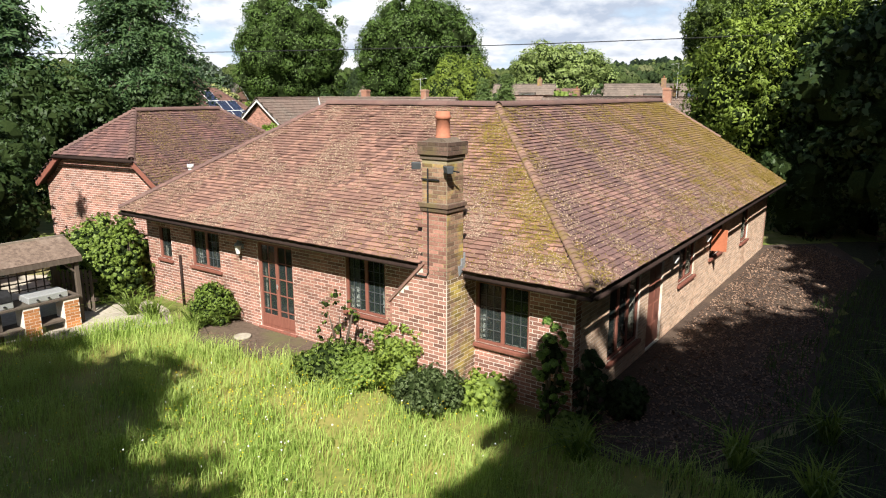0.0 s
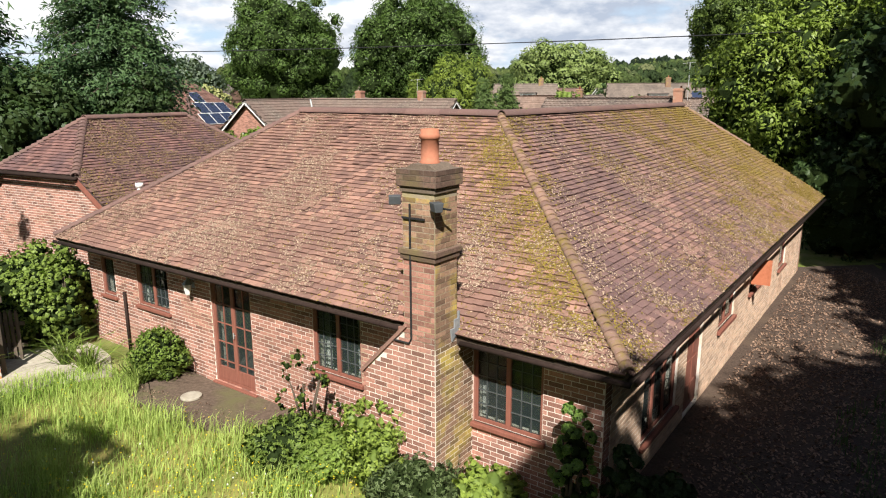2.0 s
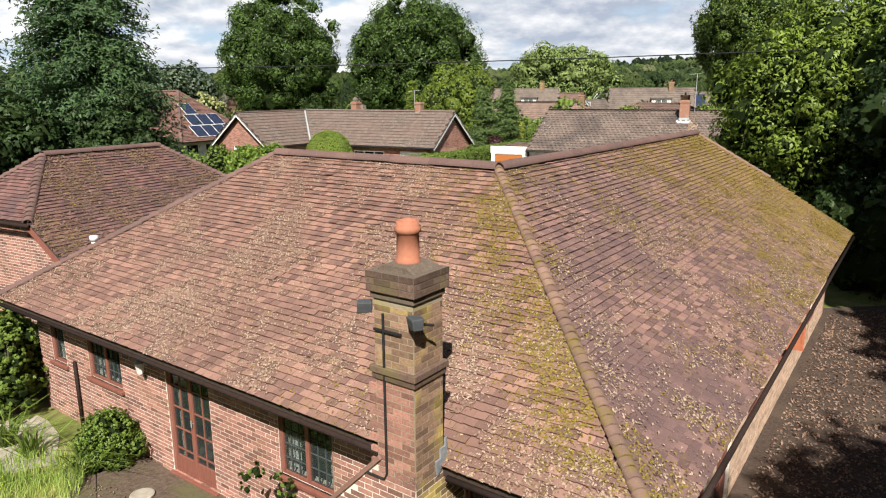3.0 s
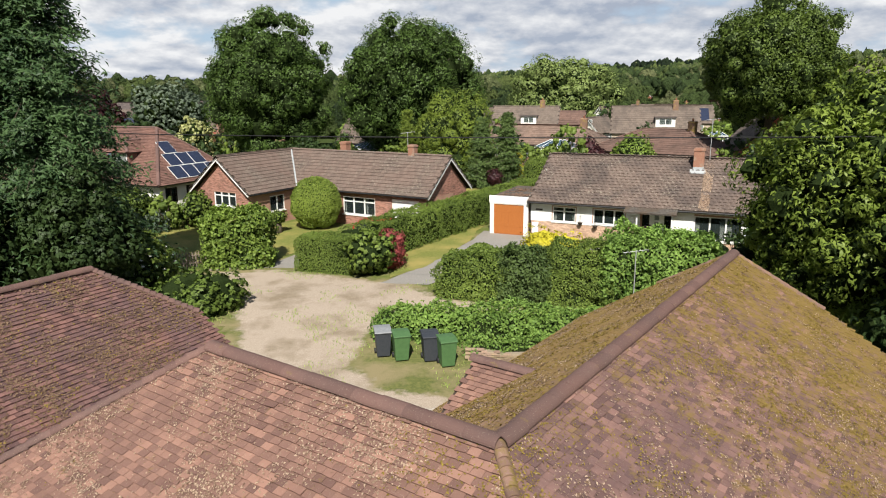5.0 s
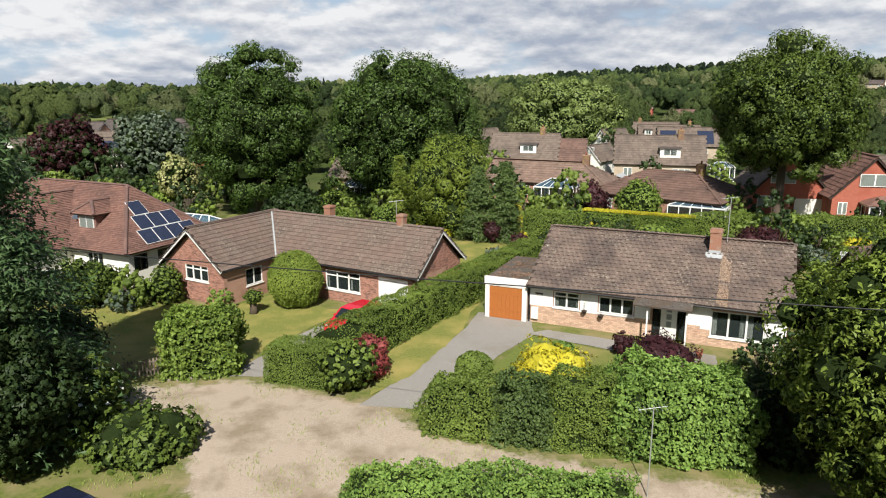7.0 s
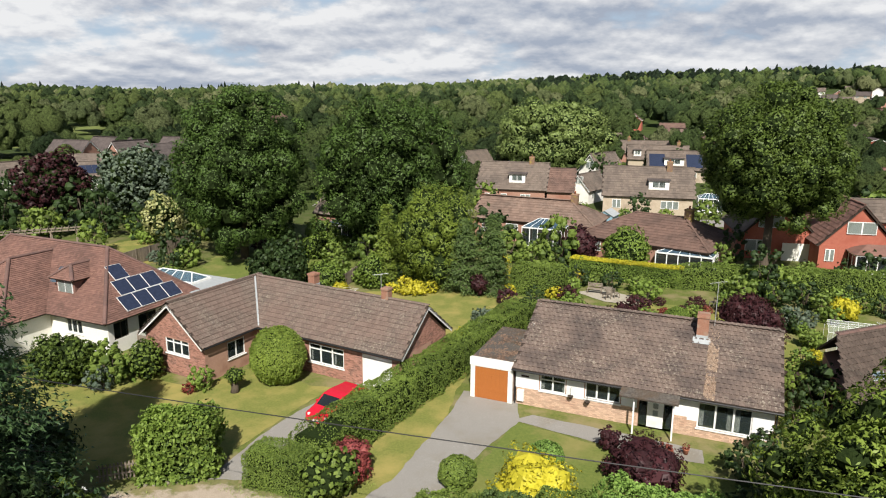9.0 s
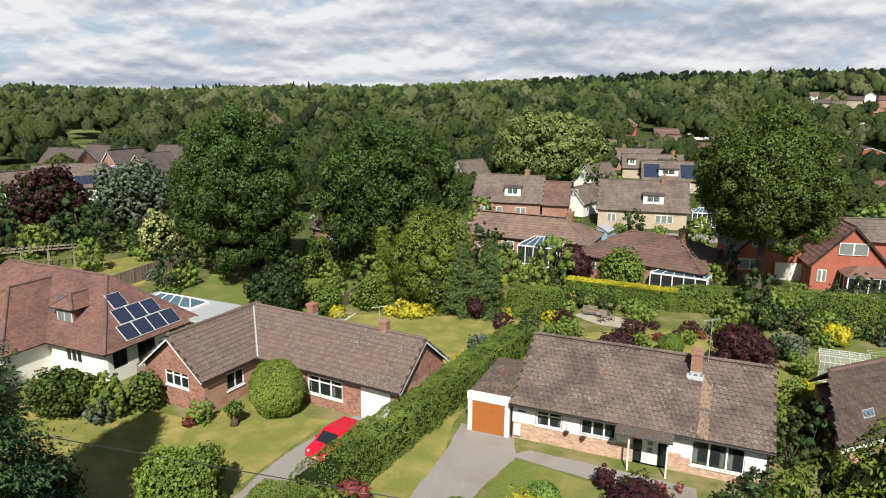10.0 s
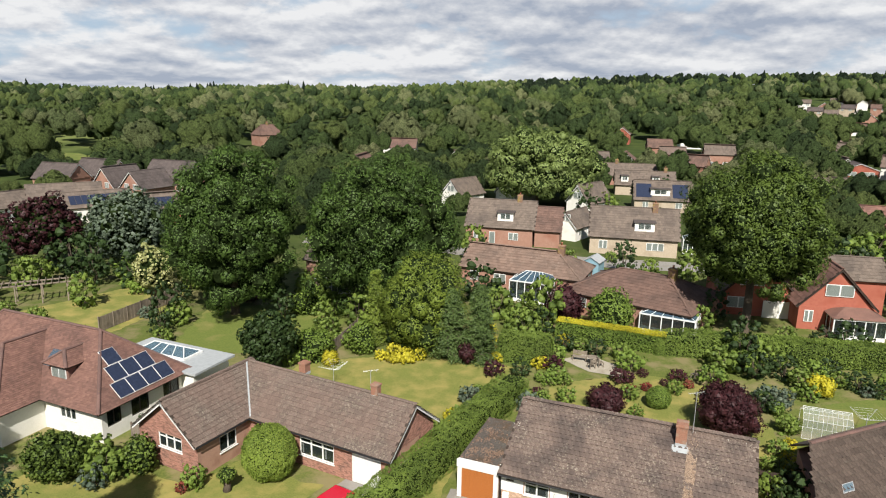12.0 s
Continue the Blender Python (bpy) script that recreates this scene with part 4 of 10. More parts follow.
def blades(name, x, y, z, length, width, material, seed, lean=0.35, wind=(0.15, 0.1)):
    """Grass blades: each one bent, in one mesh."""
    g = np.random.default_rng(seed)
    n = len(x)
    a = g.random(n) * 6.283
    base = np.stack([x, y, z], 1)
    side = np.stack([np.cos(a), np.sin(a), np.zeros(n)], 1) * (np.asarray(width) * np.ones(n))[:, None]
    L = np.asarray(length) * np.ones(n)
    out = g.normal(size=(n, 2)) * lean + wind
    mid = base + np.stack([out[:, 0] * L * 0.25, out[:, 1] * L * 0.25, L * 0.6], 1)
    tip = base + np.stack([out[:, 0] * L, out[:, 1] * L, L * (0.95 - 0.3 * np.hypot(*out.T).clip(0, 1))], 1)
    vs = np.stack([base - side, base + side, mid + side * 0.8, mid - side * 0.8, tip], 1)
    me = bpy.data.meshes.new(name)
    me.vertices.add(5 * n)
    me.vertices.foreach_set("co", vs.reshape(-1).astype(np.float32))
    i = np.arange(5 * n).reshape(n, 5)
    tri = np.concatenate([i[:, [0, 1, 2]], i[:, [0, 2, 3]], i[:, [3, 2, 4]]], 1).reshape(-1)
    me.loops.add(len(tri))
    me.loops.foreach_set("vertex_index", tri.astype(np.int32))
    me.polygons.add(len(tri) // 3)
    me.polygons.foreach_set("loop_start", np.arange(0, len(tri), 3, dtype=np.int32))
    me.polygons.foreach_set("loop_total", np.full(len(tri) // 3, 3, dtype=np.int32))
    me.materials.append(material)
    me.update(calc_edges=True)
    return me


def topiary(name, label, x, y, z, h, w, material, seed, leaf=0.1, density=620):
    """A clipped round bush: a core with its inner shade put into the dark colour, and an even skin of leaves."""
    t = thing(name, label, "topiary", (x, y, z))
    g = np.random.default_rng(seed)
    part("stem", Geo().tube([(0, 0, -0.1), (0, 0, h * 0.4)], 0.06, 6), BARK, t)
    part("twig_heart", Geo().lathe([(0.02, 0.05 * h), (w * 0.32, 0.15 * h), (w * 0.43, 0.45 * h), (w * 0.36, 0.75 * h), (w * 0.15, 0.92 * h), (0.02, 0.95 * h)], 14), INNER_SHADE, t, smooth=True)
    n = int(density * math.pi * w * h)
    d = on_sphere(g, n)
    d = d[d[:, 2] > -0.88]
    sw = np.array([noise.fractal(Vector(p * 2.2) + Vector((seed, 0, 0)), 1.0, 2.0, 3) for p in d])
    c = d * (1 + 0.09 * sw[:, None] + 0.03 * g.normal(size=(len(d), 1))) * (w / 2, w / 2, h / 2) + (0, 0, h / 2)
    part("foliage", cards("foliage", c, d + g.normal(size=d.shape) * 0.5, leaf * (0.6 + 0.8 * g.random(len(d))), material, 1.5, seed=seed), None, t)
    return t

# ---- ground: one sheet to the horizon, with wooded hills ----
def smooth(a, b, v):
    w = np.clip((np.asarray(v, float) - a) / (b - a), 0, 1)
    return w * w * (3 - 2 * w)


def ground_z(x, y):
    d = np.hypot(x, y)
    near = 0.32 * smooth(28, 40, y)
    roll = 5 * np.sin(np.asarray(x) / 170 + 1.0) * np.sin(np.asarray(y) / 210) + 3 * np.sin(np.asarray(x) / 71 + np.asarray(y) / 93)
    right = smooth(-500, 420, x)
    return near + smooth(190, 420, d) * 2.0 + smooth(260, 1150, d) * (5 + 33 * right + roll) + smooth(1150, 1900, d) * 6 + 11 * np.exp(-((np.asarray(x) - 285) ** 2 + (np.asarray(y) - 490) ** 2) / 105 ** 2)


ys = np.concatenate([np.arange(-40, 160, 4.0), 160 * 1.06 ** np.arange(0, 56)])
sides = np.concatenate([np.arange(-60, 60, 4.0), 60 * 1.075 ** np.arange(0, 55)])
xs = np.unique(np.concatenate([sides, -60 * 1.075 ** np.arange(0, 55)]))
ys = np.unique(np.concatenate([-40 - 20 * 1.5 ** np.arange(0, 11)[::-1], ys]))
gx, gy = np.meshgrid(xs, ys)
gz = ground_z(gx, gy)
me = bpy.data.meshes.new("ground")
nx, ny = len(xs), len(ys)
me.from_pydata(np.stack([gx, gy, gz], -1).reshape(-1, 3).tolist(), [], [(j * nx + i, j * nx + i + 1, (j + 1) * nx + i + 1, (j + 1) * nx + i) for j in range(ny - 1) for i in range(nx - 1)])
me.polygons.foreach_set("use_smooth", [True] * len(me.polygons))
m_near, ns, ls, p = nodes_of("ground")
pos = ns.new("ShaderNodeNewGeometry").outputs["Position"]
sx = ns.new("ShaderNodeSeparateXYZ")
ls.new(pos, sx.inputs[0])
c_near = mixc(ns, ls, ramp(ns, ls, tex(ns, ls, 0.45, 6), 0.45, (0, 0, 0), 0.62, (1, 1, 1)), ramp(ns, ls, tex(ns, ls, 7, 8), 0.3, (0.085, 0.115, 0.026), 0.7, (0.17, 0.19, 0.05)), (0.24, 0.205, 0.10))
c_far = mixc(ns, ls, ramp(ns, ls, tex(ns, ls, 0.008, 3), 0.58, (0, 0, 0), 0.62, (1, 1, 1)), ramp(ns, ls, tex(ns, ls, 0.12, 6), 0.3, (0.035, 0.055, 0.016), 0.7, (0.075, 0.10, 0.028)), (0.16, 0.19, 0.06))
mr = ns.new("ShaderNodeMapRange")
mr.inputs["From Min"].default_value, mr.inputs["From Max"].default_value = 70, 130
ls.new(sx.outputs[1], mr.inputs["Value"])
ls.new(mixc(ns, ls, mr.outputs[0], c_near, c_far), p.inputs["Base Color"])
p.inputs["Roughness"].default_value, p.inputs["Specular IOR Level"].default_value = 0.95, 0.1
me.materials.append(m_near)
tagged(new("ground", me), "rough grass and earth running out to wooded hills", "ground", kind="structure")

GZ = 0.32
# the front garden, its soil bed and the shaded strip beside the house
LAWN_1 = [(-13, 3.0), (5.5, 3.0), (4.8, 8.0), (3.6, 9.2), (2.5, 9.7), (1.2, 10.7), (-0.9, 12.4), (-3.0, 14.1), (-3.2, 13.7), (-4.2, 13.6), (-5.9, 14.6), (-6.4, 16.3), (-8.2, 16.0), (-9.8, 14.6), (-13, 13.5)]
outline_sheet("lawn", LAWN_1, 0.012, GRASS, "long uncut grass lawn with buttercups", "lawn")
outline_sheet("soil_bed", [(-6.7, 16.9), (-5.8, 16.5), (-2.5, 14.25), (-2.9, 13.7), (-3.9, 13.5), (-4.9, 13.8), (-6.0, 14.7), (-6.8, 15.9)], 0.03, SOIL, "bare brown soil bed along the brick wall", "flower bed", jag=0.06, step=0.3)
outline_sheet("leaf_strip", [(1.55, 10.55), (2.6, 9.5), (3.9, 9.3), (6.4, 11.2), (8.2, 14.2), (10.4, 17.4), (13.6, 21.4), (14.5, 25.5), (11.2, 25.0), (10.9, 24.45)], 0.016, EARTH, "strip of earth under fallen leaves beside the house", "ground", jag=0.04)
outline_sheet("shaded_ground", [(5.5, 3.0), (4.8, 8.0), (3.9, 9.25), (6.4, 11.15), (8.2, 14.15), (10.4, 17.35), (13.6, 21.35), (14.55, 25.6), (24, 26), (24, 3)], 0.014, SHADE_FLOOR, "ground with deep tree shade put into its dark colour", "ground", jag=0.15)
outline_sheet("patio", [(-15, 15.5), (-10.4, 14.4), (-9.2, 14.7), (-6.9, 15.9), (-7.8, 17.3), (-12, 20.5), (-17, 20)], 0.02, STONE, "worn stone patio by the brick barbecue shelter", "patio", jag=0.05)
# lane, forecourt and drives
LANE = [(-60, 46.5), (-30, 43.6), (-12.2, 42.9), (-9.0, 43.7), (-6.0, 42.6), (-3.0, 41.3), (-1.6, 40.6), (-0.5, 38.9), (3.5, 37.2), (9.2, 35.6), (16, 33.6), (34, 28), (34, 26), (15.5, 32.2), (7.1, 34.7), (2.0, 35.6), (-1.9, 36.5), (-3.0, 34.5), (-3.3, 31.5), (-1.9, 29.6), (1.9, 28.5), (1.9, 21.5), (-2.5, 20.5), (-6.5, 27.5), (-7.3, 31.0), (-7.9, 34.5), (-9.6, 38.2), (-11.6, 39.9), (-30, 40.6), (-60, 43)]
FORECOURT = [(-4.2, 29.2), (-2.2, 28.2), (1.5, 28.4), (2.4, 25.0), (1.6, 21.2), (-2.4, 20.8), (-5.6, 25.9)]


def edge_distance(pts, x, y):
    """How far inside an outline each point lies (outside: minus)."""
    best = np.full(x.shape, 1e9)
    for (ax, ay), (bx, by) in zip(pts, pts[1:] + pts[:1]):
        w = np.clip(((x - ax) * (bx - ax) + (y - ay) * (by - ay)) / ((bx - ax) ** 2 + (by - ay) ** 2), 0, 1)
        best = np.minimum(best, np.hypot(x - ax - w * (bx - ax), y - ay - w * (by - ay)))
    return np.where(inside(pts, x, y), best, -best)


# the lane: gravel worn through thin grass, without a sharp edge
lx, ly = np.meshgrid(np.arange(-46, 30, 0.3), np.arange(20.2, 46, 0.3))
worn = np.clip(edge_distance(LANE, lx, ly) / 1.6 + 0.5, 0, 1)
fresh = np.clip(edge_distance(FORECOURT, lx, ly) / 1.2 + 0.5, 0, 1)
rows_, cols_ = lx.shape
keep = (worn > 0) | (fresh > 0) | inside([(-3.6, 34.2), (-2.6, 29.0), (2.3, 28.0), (6.2, 26.8), (10.5, 31.0), (9.6, 33.6)], lx, ly)
me = bpy.data.meshes.new("gravel_lane")
quads_ = [(j * cols_ + i, j * cols_ + i + 1, (j + 1) * cols_ + i + 1, (j + 1) * cols_ + i) for j in range(rows_ - 1) for i in range(cols_ - 1) if keep[j, i] and keep[j + 1, i + 1] and keep[j, i + 1] and keep[j + 1, i]]
me.from_pydata(np.stack([lx, ly, ground_z(lx, ly) + 0.022], -1).reshape(-1, 3).tolist(), [], quads_)
me.attributes.new("worn", "FLOAT", "POINT").data.foreach_set("value", worn.reshape(-1).astype(np.float32))
me.attributes.new("fresh", "FLOAT", "POINT").data.foreach_set("value", fresh.reshape(-1).astype(np.float32))
m_lane, ns, ls, p = nodes_of("lane_surface")


def blend_over(attribute, scale, spread, lo, hi):
    at = ns.new("ShaderNodeAttribute")
    at.attribute_name = attribute
    n1 = ns.new("ShaderNodeMath")
    n1.operation, n1.inputs[1].default_value, n1.inputs[2].default_value = "MULTIPLY_ADD", spread, -0.5 * spread
    ls.new(tex(ns, ls, scale, 9, 0.68), n1.inputs[0])
    n2 = ns.new("ShaderNodeMath")
    ls.new(at.outputs["Fac"], n2.inputs[0])
    ls.new(n1.outputs[0], n2.inputs[1])
    return ramp(ns, ls, n2.outputs[0], lo, (0, 0, 0), hi, (1, 1, 1))


grain = tex(ns, ls, 26, 8, 0.7)
c_grass = mixc(ns, ls, ramp(ns, ls, tex(ns, ls, 0.6, 6), 0.42, (0, 0, 0), 0.62, (1, 1, 1)), ramp(ns, ls, tex(ns, ls, 8, 8), 0.3, (0.09, 0.11, 0.034), 0.7, (0.19, 0.195, 0.065)), (0.27, 0.225, 0.12))
c_grit = ramp(ns, ls, grain, 0.28, (0.27, 0.213, 0.16), 0.72, (0.56, 0.47, 0.38))
c_grit = mixc(ns, ls, ramp(ns, ls, tex(ns, ls, 0.5, 7, 0.65), 0.48, (0, 0, 0), 0.66, (0.75,) * 3), c_grit, (0.21, 0.165, 0.105))
c_new = ramp(ns, ls, grain, 0.3, (0.34, 0.30, 0.25), 0.68, (0.62, 0.57, 0.5))
col = mixc(ns, ls, blend_over("worn", 1.4, 1.5, 0.36, 0.62), c_grass, c_grit)
ls.new(mixc(ns, ls, blend_over("fresh", 2.2, 1.0, 0.4, 0.6), col, c_new), p.inputs["Base Color"])
p.inputs["Roughness"].default_value, p.inputs["Specular IOR Level"].default_value = 0.95, 0.15
bmp = ns.new("ShaderNodeBump")
bmp.inputs["Strength"].default_value, bmp.inputs["Distance"].default_value = 0.6, 0.03
ls.new(grain, bmp.inputs["Height"])
ls.new(bmp.outputs[0], p.inputs["Normal"])
me.materials.append(m_lane)
tagged(new("gravel_lane", me), "pale gravel lane and forecourt worn through thin grass", "lane", kind="structure")
outline_sheet("drive", [(-3.1, 41.2), (-0.7, 40.9), (1.3, 43.4), (3.6, 47.4), (5.6, 50.3), (5.7, 53.2), (2.6, 54.2), (1.8, 51.4), (-1.0, 44.9)], 0.026, TARMAC, "worn grey tarmac drive to the garage", "drive", jag=0.03, step=0.5, zfun=ground_z)
outline_sheet("front_path", [(5.2, 50.4), (6.4, 51.0), (13.2, 47.9), (14.6, 47.2), (14.2, 45.9), (12.2, 46.6), (10.5, 47.2)], 0.027, TARMAC, "narrow grey path along the house front", "path", jag=0.03, zfun=ground_z)
outline_sheet("drive", [(-9.7, 44.2), (-8.0, 44.2), (-7.2, 46.6), (-5.2, 50.2), (-3.2, 52.0), (-1.5, 53.6), (-4.1, 55.2), (-7.0, 51.2), (-8.4, 48.3)], 0.026, TARMAC, "grey concrete drive beside the long hedge", "drive", jag=0.03, zfun=ground_z)
outline_sheet("lawn", [(-27, 49), (-24, 57.5), (-21, 59.0), (-18.5, 56.5), (-13.8, 54.2), (-11.0, 58.0), (-7.0, 54.8), (-5.4, 54.5), (-7.3, 51.2), (-8.6, 48.3), (-9.9, 45.3), (-13.5, 45.0), (-24, 45)], 0.02, GRASS, "mown yellow-green front lawn of a brick bungalow", "lawn", jag=0.06, zfun=ground_z)
outline_sheet("lawn", [(1.5, 42.7), (3.9, 47.2), (5.3, 50.2), (10.3, 47.1), (13.5, 46.0), (14.5, 42.2), (11, 40.8)], 0.02, GRASS_GREEN, "small mown lawn before the white-fronted bungalow", "lawn", jag=0.05, zfun=ground_z)
outline_sheet("verge", [(-0.9, 44.6), (1.6, 51.0), (2.2, 54.5), (3.6, 58.5), (2.6, 58.8), (0.3, 54.0), (-2.2, 47.9), (-2.9, 45.3), (-2.7, 42.2)], 0.03, GRASS, "grass verge between drive and hedge", "grass", jag=0.06, zfun=ground_z)
outline_sheet("back_lawn", [(-8.0, 62.6), (0.2, 58.8), (3.0, 61.8), (6.0, 67.0), (8.8, 73.5), (6.5, 75.5), (-3.5, 76.0), (-11.0, 74.0), (-11.5, 66.5)], 0.02, GRASS, "sunlit back lawn behind the brick bungalow", "lawn", jag=0.12, zfun=ground_z)
outline_sheet("back_lawn", [(-24, 77), (-13.0, 76.0), (-8.5, 81.0), (-8.0, 90), (-14, 93), (-24, 89)], 0.02, GRASS_GREEN, "bright green lawn beneath the oaks", "lawn", jag=0.15, zfun=ground_z)
outline_sheet("back_lawn", [(-46, 80), (-32, 79), (-28.5, 89.5), (-29, 97), (-36, 98), (-44, 88)], 0.02, GRASS, "long narrow garden lawn beside a grey fence", "lawn", jag=0.12, zfun=ground_z)
outline_sheet("back_lawn", [(9.6, 61.0), (14.0, 59.8), (25.5, 56.5), (27, 62), (26, 69.5), (20, 72.5), (11.5, 70.0)], 0.02, GRASS, "planted back lawn behind the white-fronted bungalow", "lawn", jag=0.1, zfun=ground_z)
outline_sheet("back_lawn", [(33.0, 66.5), (35, 58.5), (46, 55), (48, 64.5), (40, 68)], 0.02, GRASS_GREEN, "mown lawn with a rotary drier", "lawn", jag=0.1, zfun=ground_z)
outline_sheet("terrace", [(13.6, 75.6), (16.0, 77.0), (19.0, 73.8), (18.2, 71.6), (15.5, 72.8)], 0.04, STONE, "stone terrace with garden seats", "patio", jag=0.05, zfun=ground_z)
outline_sheet("road", [(-20, 124), (8, 116.5), (24, 111), (41, 108), (62, 104), (62, 109), (42, 113.5), (26, 116.5), (10, 121.5), (-20, 129)], 0.03, TARMAC, "grey street between the far bungalows", "road", jag=0.03, zfun=ground_z)

# ---- the old brick bungalow, an L with a half-hipped wing ----
H1 = thing("house", "old red brick bungalow with mossy clay-tiled hipped roofs", "house", (2.23, 10.38, 0), -34.54)
ZE, ZR, HS = 2.5, 5.3, 4.48
SL = (ZR - ZE) / HS
K = math.hypot(1, SL)
XL, XR, YB, YR = -13.8, -10.1, 17.2, 16.5        # left eave end, left ridge end, far gable, far ridge end


YE = 6.62                                         # the rear eave stands higher and nearer the ridge
ZB = ZR - (YE - HS) * SL
XE = XR + (XL - XR) * (YE - HS) / HS


openings_a = [(-8.66, -7.46, 0.06, 2.17), (-11.28, -10.12, 1.2, 2.19), (-5.8, -4.68, 1.0, 2.24), (-2.47, -1.33, 1.0, 2.22), (-12.75, -12.2, 1.2, 2.1)]
wall_a = part("wall", holed_wall(XL + 0.5, -0.45, -0.1, 2.42, 0.45, 0.7, openings_a), MORTAR, H1)
spots = brick_spots(XL + 0.5, -0.45, 0.0, 2.4, openings_a)
near = {k for k, s in enumerate(spots) if -7.4 < s[0] < -4.9 and 0.15 < s[2] < 2.3}
near = set(sorted(near)[:300])
laid_bricks(wall_a, spots, 0.45, BRICK, 1, singles=near, single_mat=BRICK_ONE)
openings_b = [(4.25, 5.2, 0.05, 2.05), (6.4, 7.7, 1.05, 2.1), (9.2, 10.6, 1.15, 2.1), (2.0, 3.7, 0.5, 2.2), (13.0, 14.0, 0.9, 2.05)]
geo = holed_wall(0.7, YB - 0.4, -0.4, 2.42, 0.45, 0.7, openings_b)
geo.v = [(-y, x, z) for x, y, z in geo.v]
geo.f = [f for f in geo.f]
wall_b = part("wall", geo, MORTAR, H1)
spots = brick_spots(0.7, YB - 0.4, -0.3, 2.4, openings_b)
laid_bricks(wall_b, spots, -0.45, BRICK_PALE, 2, axis="y", sign=1)
laid_bricks(wall_b, brick_spots(0.45, 0.7, 0.0, 2.4, []), -0.45, BRICK, 3, axis="y", sign=1)
part("wall", Geo().box(-8.5, -8.25, 8.5, YB - 0.4, 0, 2.42).box(-11.6, -6.3, 6.05, 6.3, 0, ZB - 0.1).box(XL + 0.5, -11.6, 6.05, 6.3, 0, 2.4).box(-8.5, -6.3, 6.3, 8.5, 0, 2.4).box(XL + 0.5, XL + 0.75, 0.7, 6.05, 0, 2.42), MORTAR_FAR, H1)
part("wall", Geo().prism([(-8.5, -0.1), (-0.45, -0.1), (-0.45, 2.45), (-2.5, 3.85), (-6.4, 3.85), (-8.5, 2.45)], "y", YB - 0.4, YB - 0.15), MORTAR_FAR, H1)
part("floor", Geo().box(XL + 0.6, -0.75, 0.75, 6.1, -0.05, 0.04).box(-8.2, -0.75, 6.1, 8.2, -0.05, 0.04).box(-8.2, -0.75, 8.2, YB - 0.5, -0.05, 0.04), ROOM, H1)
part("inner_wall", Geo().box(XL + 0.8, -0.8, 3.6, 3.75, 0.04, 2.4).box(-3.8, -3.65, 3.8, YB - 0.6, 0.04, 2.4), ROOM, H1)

# roof decks, a little under the tiles
deck = [
    [(XL, 0, ZE), (0, 0, ZE), (-HS, HS, ZR), (XR, HS, ZR)],
    [(0, 0, ZE), (0, YB, ZE), (-2.35, YB, ZE + 2.35 * SL), (-HS, YR, ZR), (-HS, HS, ZR)],
    [(XL, YE, ZE), (XL, 0, ZE), (XR, HS, ZR), (XE, YE, ZB)],
    [(-YE, YE, ZB), (XE, YE, ZB), (XR, HS, ZR), (-HS, HS, ZR)],
    [(-2 * HS, YB, ZE), (-2 * HS, 2 * HS, ZE), (-HS, HS, ZR), (-HS, YR, ZR), (-HS - 2.13, YB, ZE + 2.35 * SL)],
    [(-2.35, YB, ZE + 2.35 * SL), (-HS - 2.13, YB, ZE + 2.35 * SL), (-HS, YR, ZR)],
]
roof = part("roof", Geo(), DARK_WOOD, H1)
for d in deck:
    part("roof_deck", slab([(x, y, z - 0.012) for x, y, z in d], 0.1), DARK_WOOD, roof)
tile_slope(roof, (XL, -0.04, ZE - 0.02), (1, 0, 0), (0, 1, SL), [(0, 0), (-XL, 0), (-XL - HS, HS * K), (XR - XL, HS * K)], TILE, seed=11, singles=(6.2, 9.2, 1.4, 3.3), single_mat=TILE_ONE)
tile_slope(roof, (0.04, 0, ZE - 0.02), (0, 1, 0), (-1, 0, SL), [(0, 0), (YB, 0), (YB, 2.35 * K), (YR, HS * K), (HS, HS * K)], TILE_B, seed=12)
KL = math.hypot(XR - XL, ZR - ZE)
tile_slope(roof, (XL, 2 * HS, ZE), (0, -1, 0), (XR - XL, 0, ZR - ZE), [(2 * HS - YE, 0), (2 * HS, 0), (HS, KL), (2 * HS - YE, KL * (XE - XL) / (XR - XL))], TILE, seed=13)
tile_slope(roof, (-YE, YE, ZB), (-1, 0, 0), (0, -1, SL), [(0, 0), (-XE - YE, 0), (-XR - YE, (YE - HS) * K), (HS - YE, (YE - HS) * K)], TILE_G, seed=14)
tile_slope(roof, (-2 * HS, YB, ZE), (0, -1, 0), (1, 0, SL), [(0, 0), (YB - 2 * HS, 0), (YB - HS, HS * K), (YB - YR, HS * K), (0, 2.35 * K)], TILE_C, seed=15)
ridge_run(roof, (XR, HS, ZR), (-HS, HS, ZR), RIDGE, L=0.46, r=0.145, seed=1, tip=0.3)
ridge_run(roof, (-HS, HS, ZR), (-HS, YR, ZR), RIDGE, L=0.46, r=0.145, seed=2, tip=0.3)
ridge_run(roof, (0, 0, ZE + 0.035), (-HS, HS, ZR + 0.02), HIP, L=0.13, r=0.088, name="hip_tile", seed=3, tip=11)
ridge_run(roof, (XL, 0, ZE + 0.035), (XR, HS, ZR + 0.02), RIDGE, L=0.2, r=0.1, name="hip_tile", seed=4, tip=7)
ridge_run(roof, (-2.35, YB, ZE + 2.35 * SL), (-HS, YR, ZR), HIP, L=0.24, r=0.1, name="hip_tile", seed=5, tip=3)
ridge_run(roof, (-HS - 2.13, YB, ZE + 2.35 * SL), (-HS, YR, ZR), HIP, L=0.24, r=0.1, name="hip_tile", seed=6, tip=3)

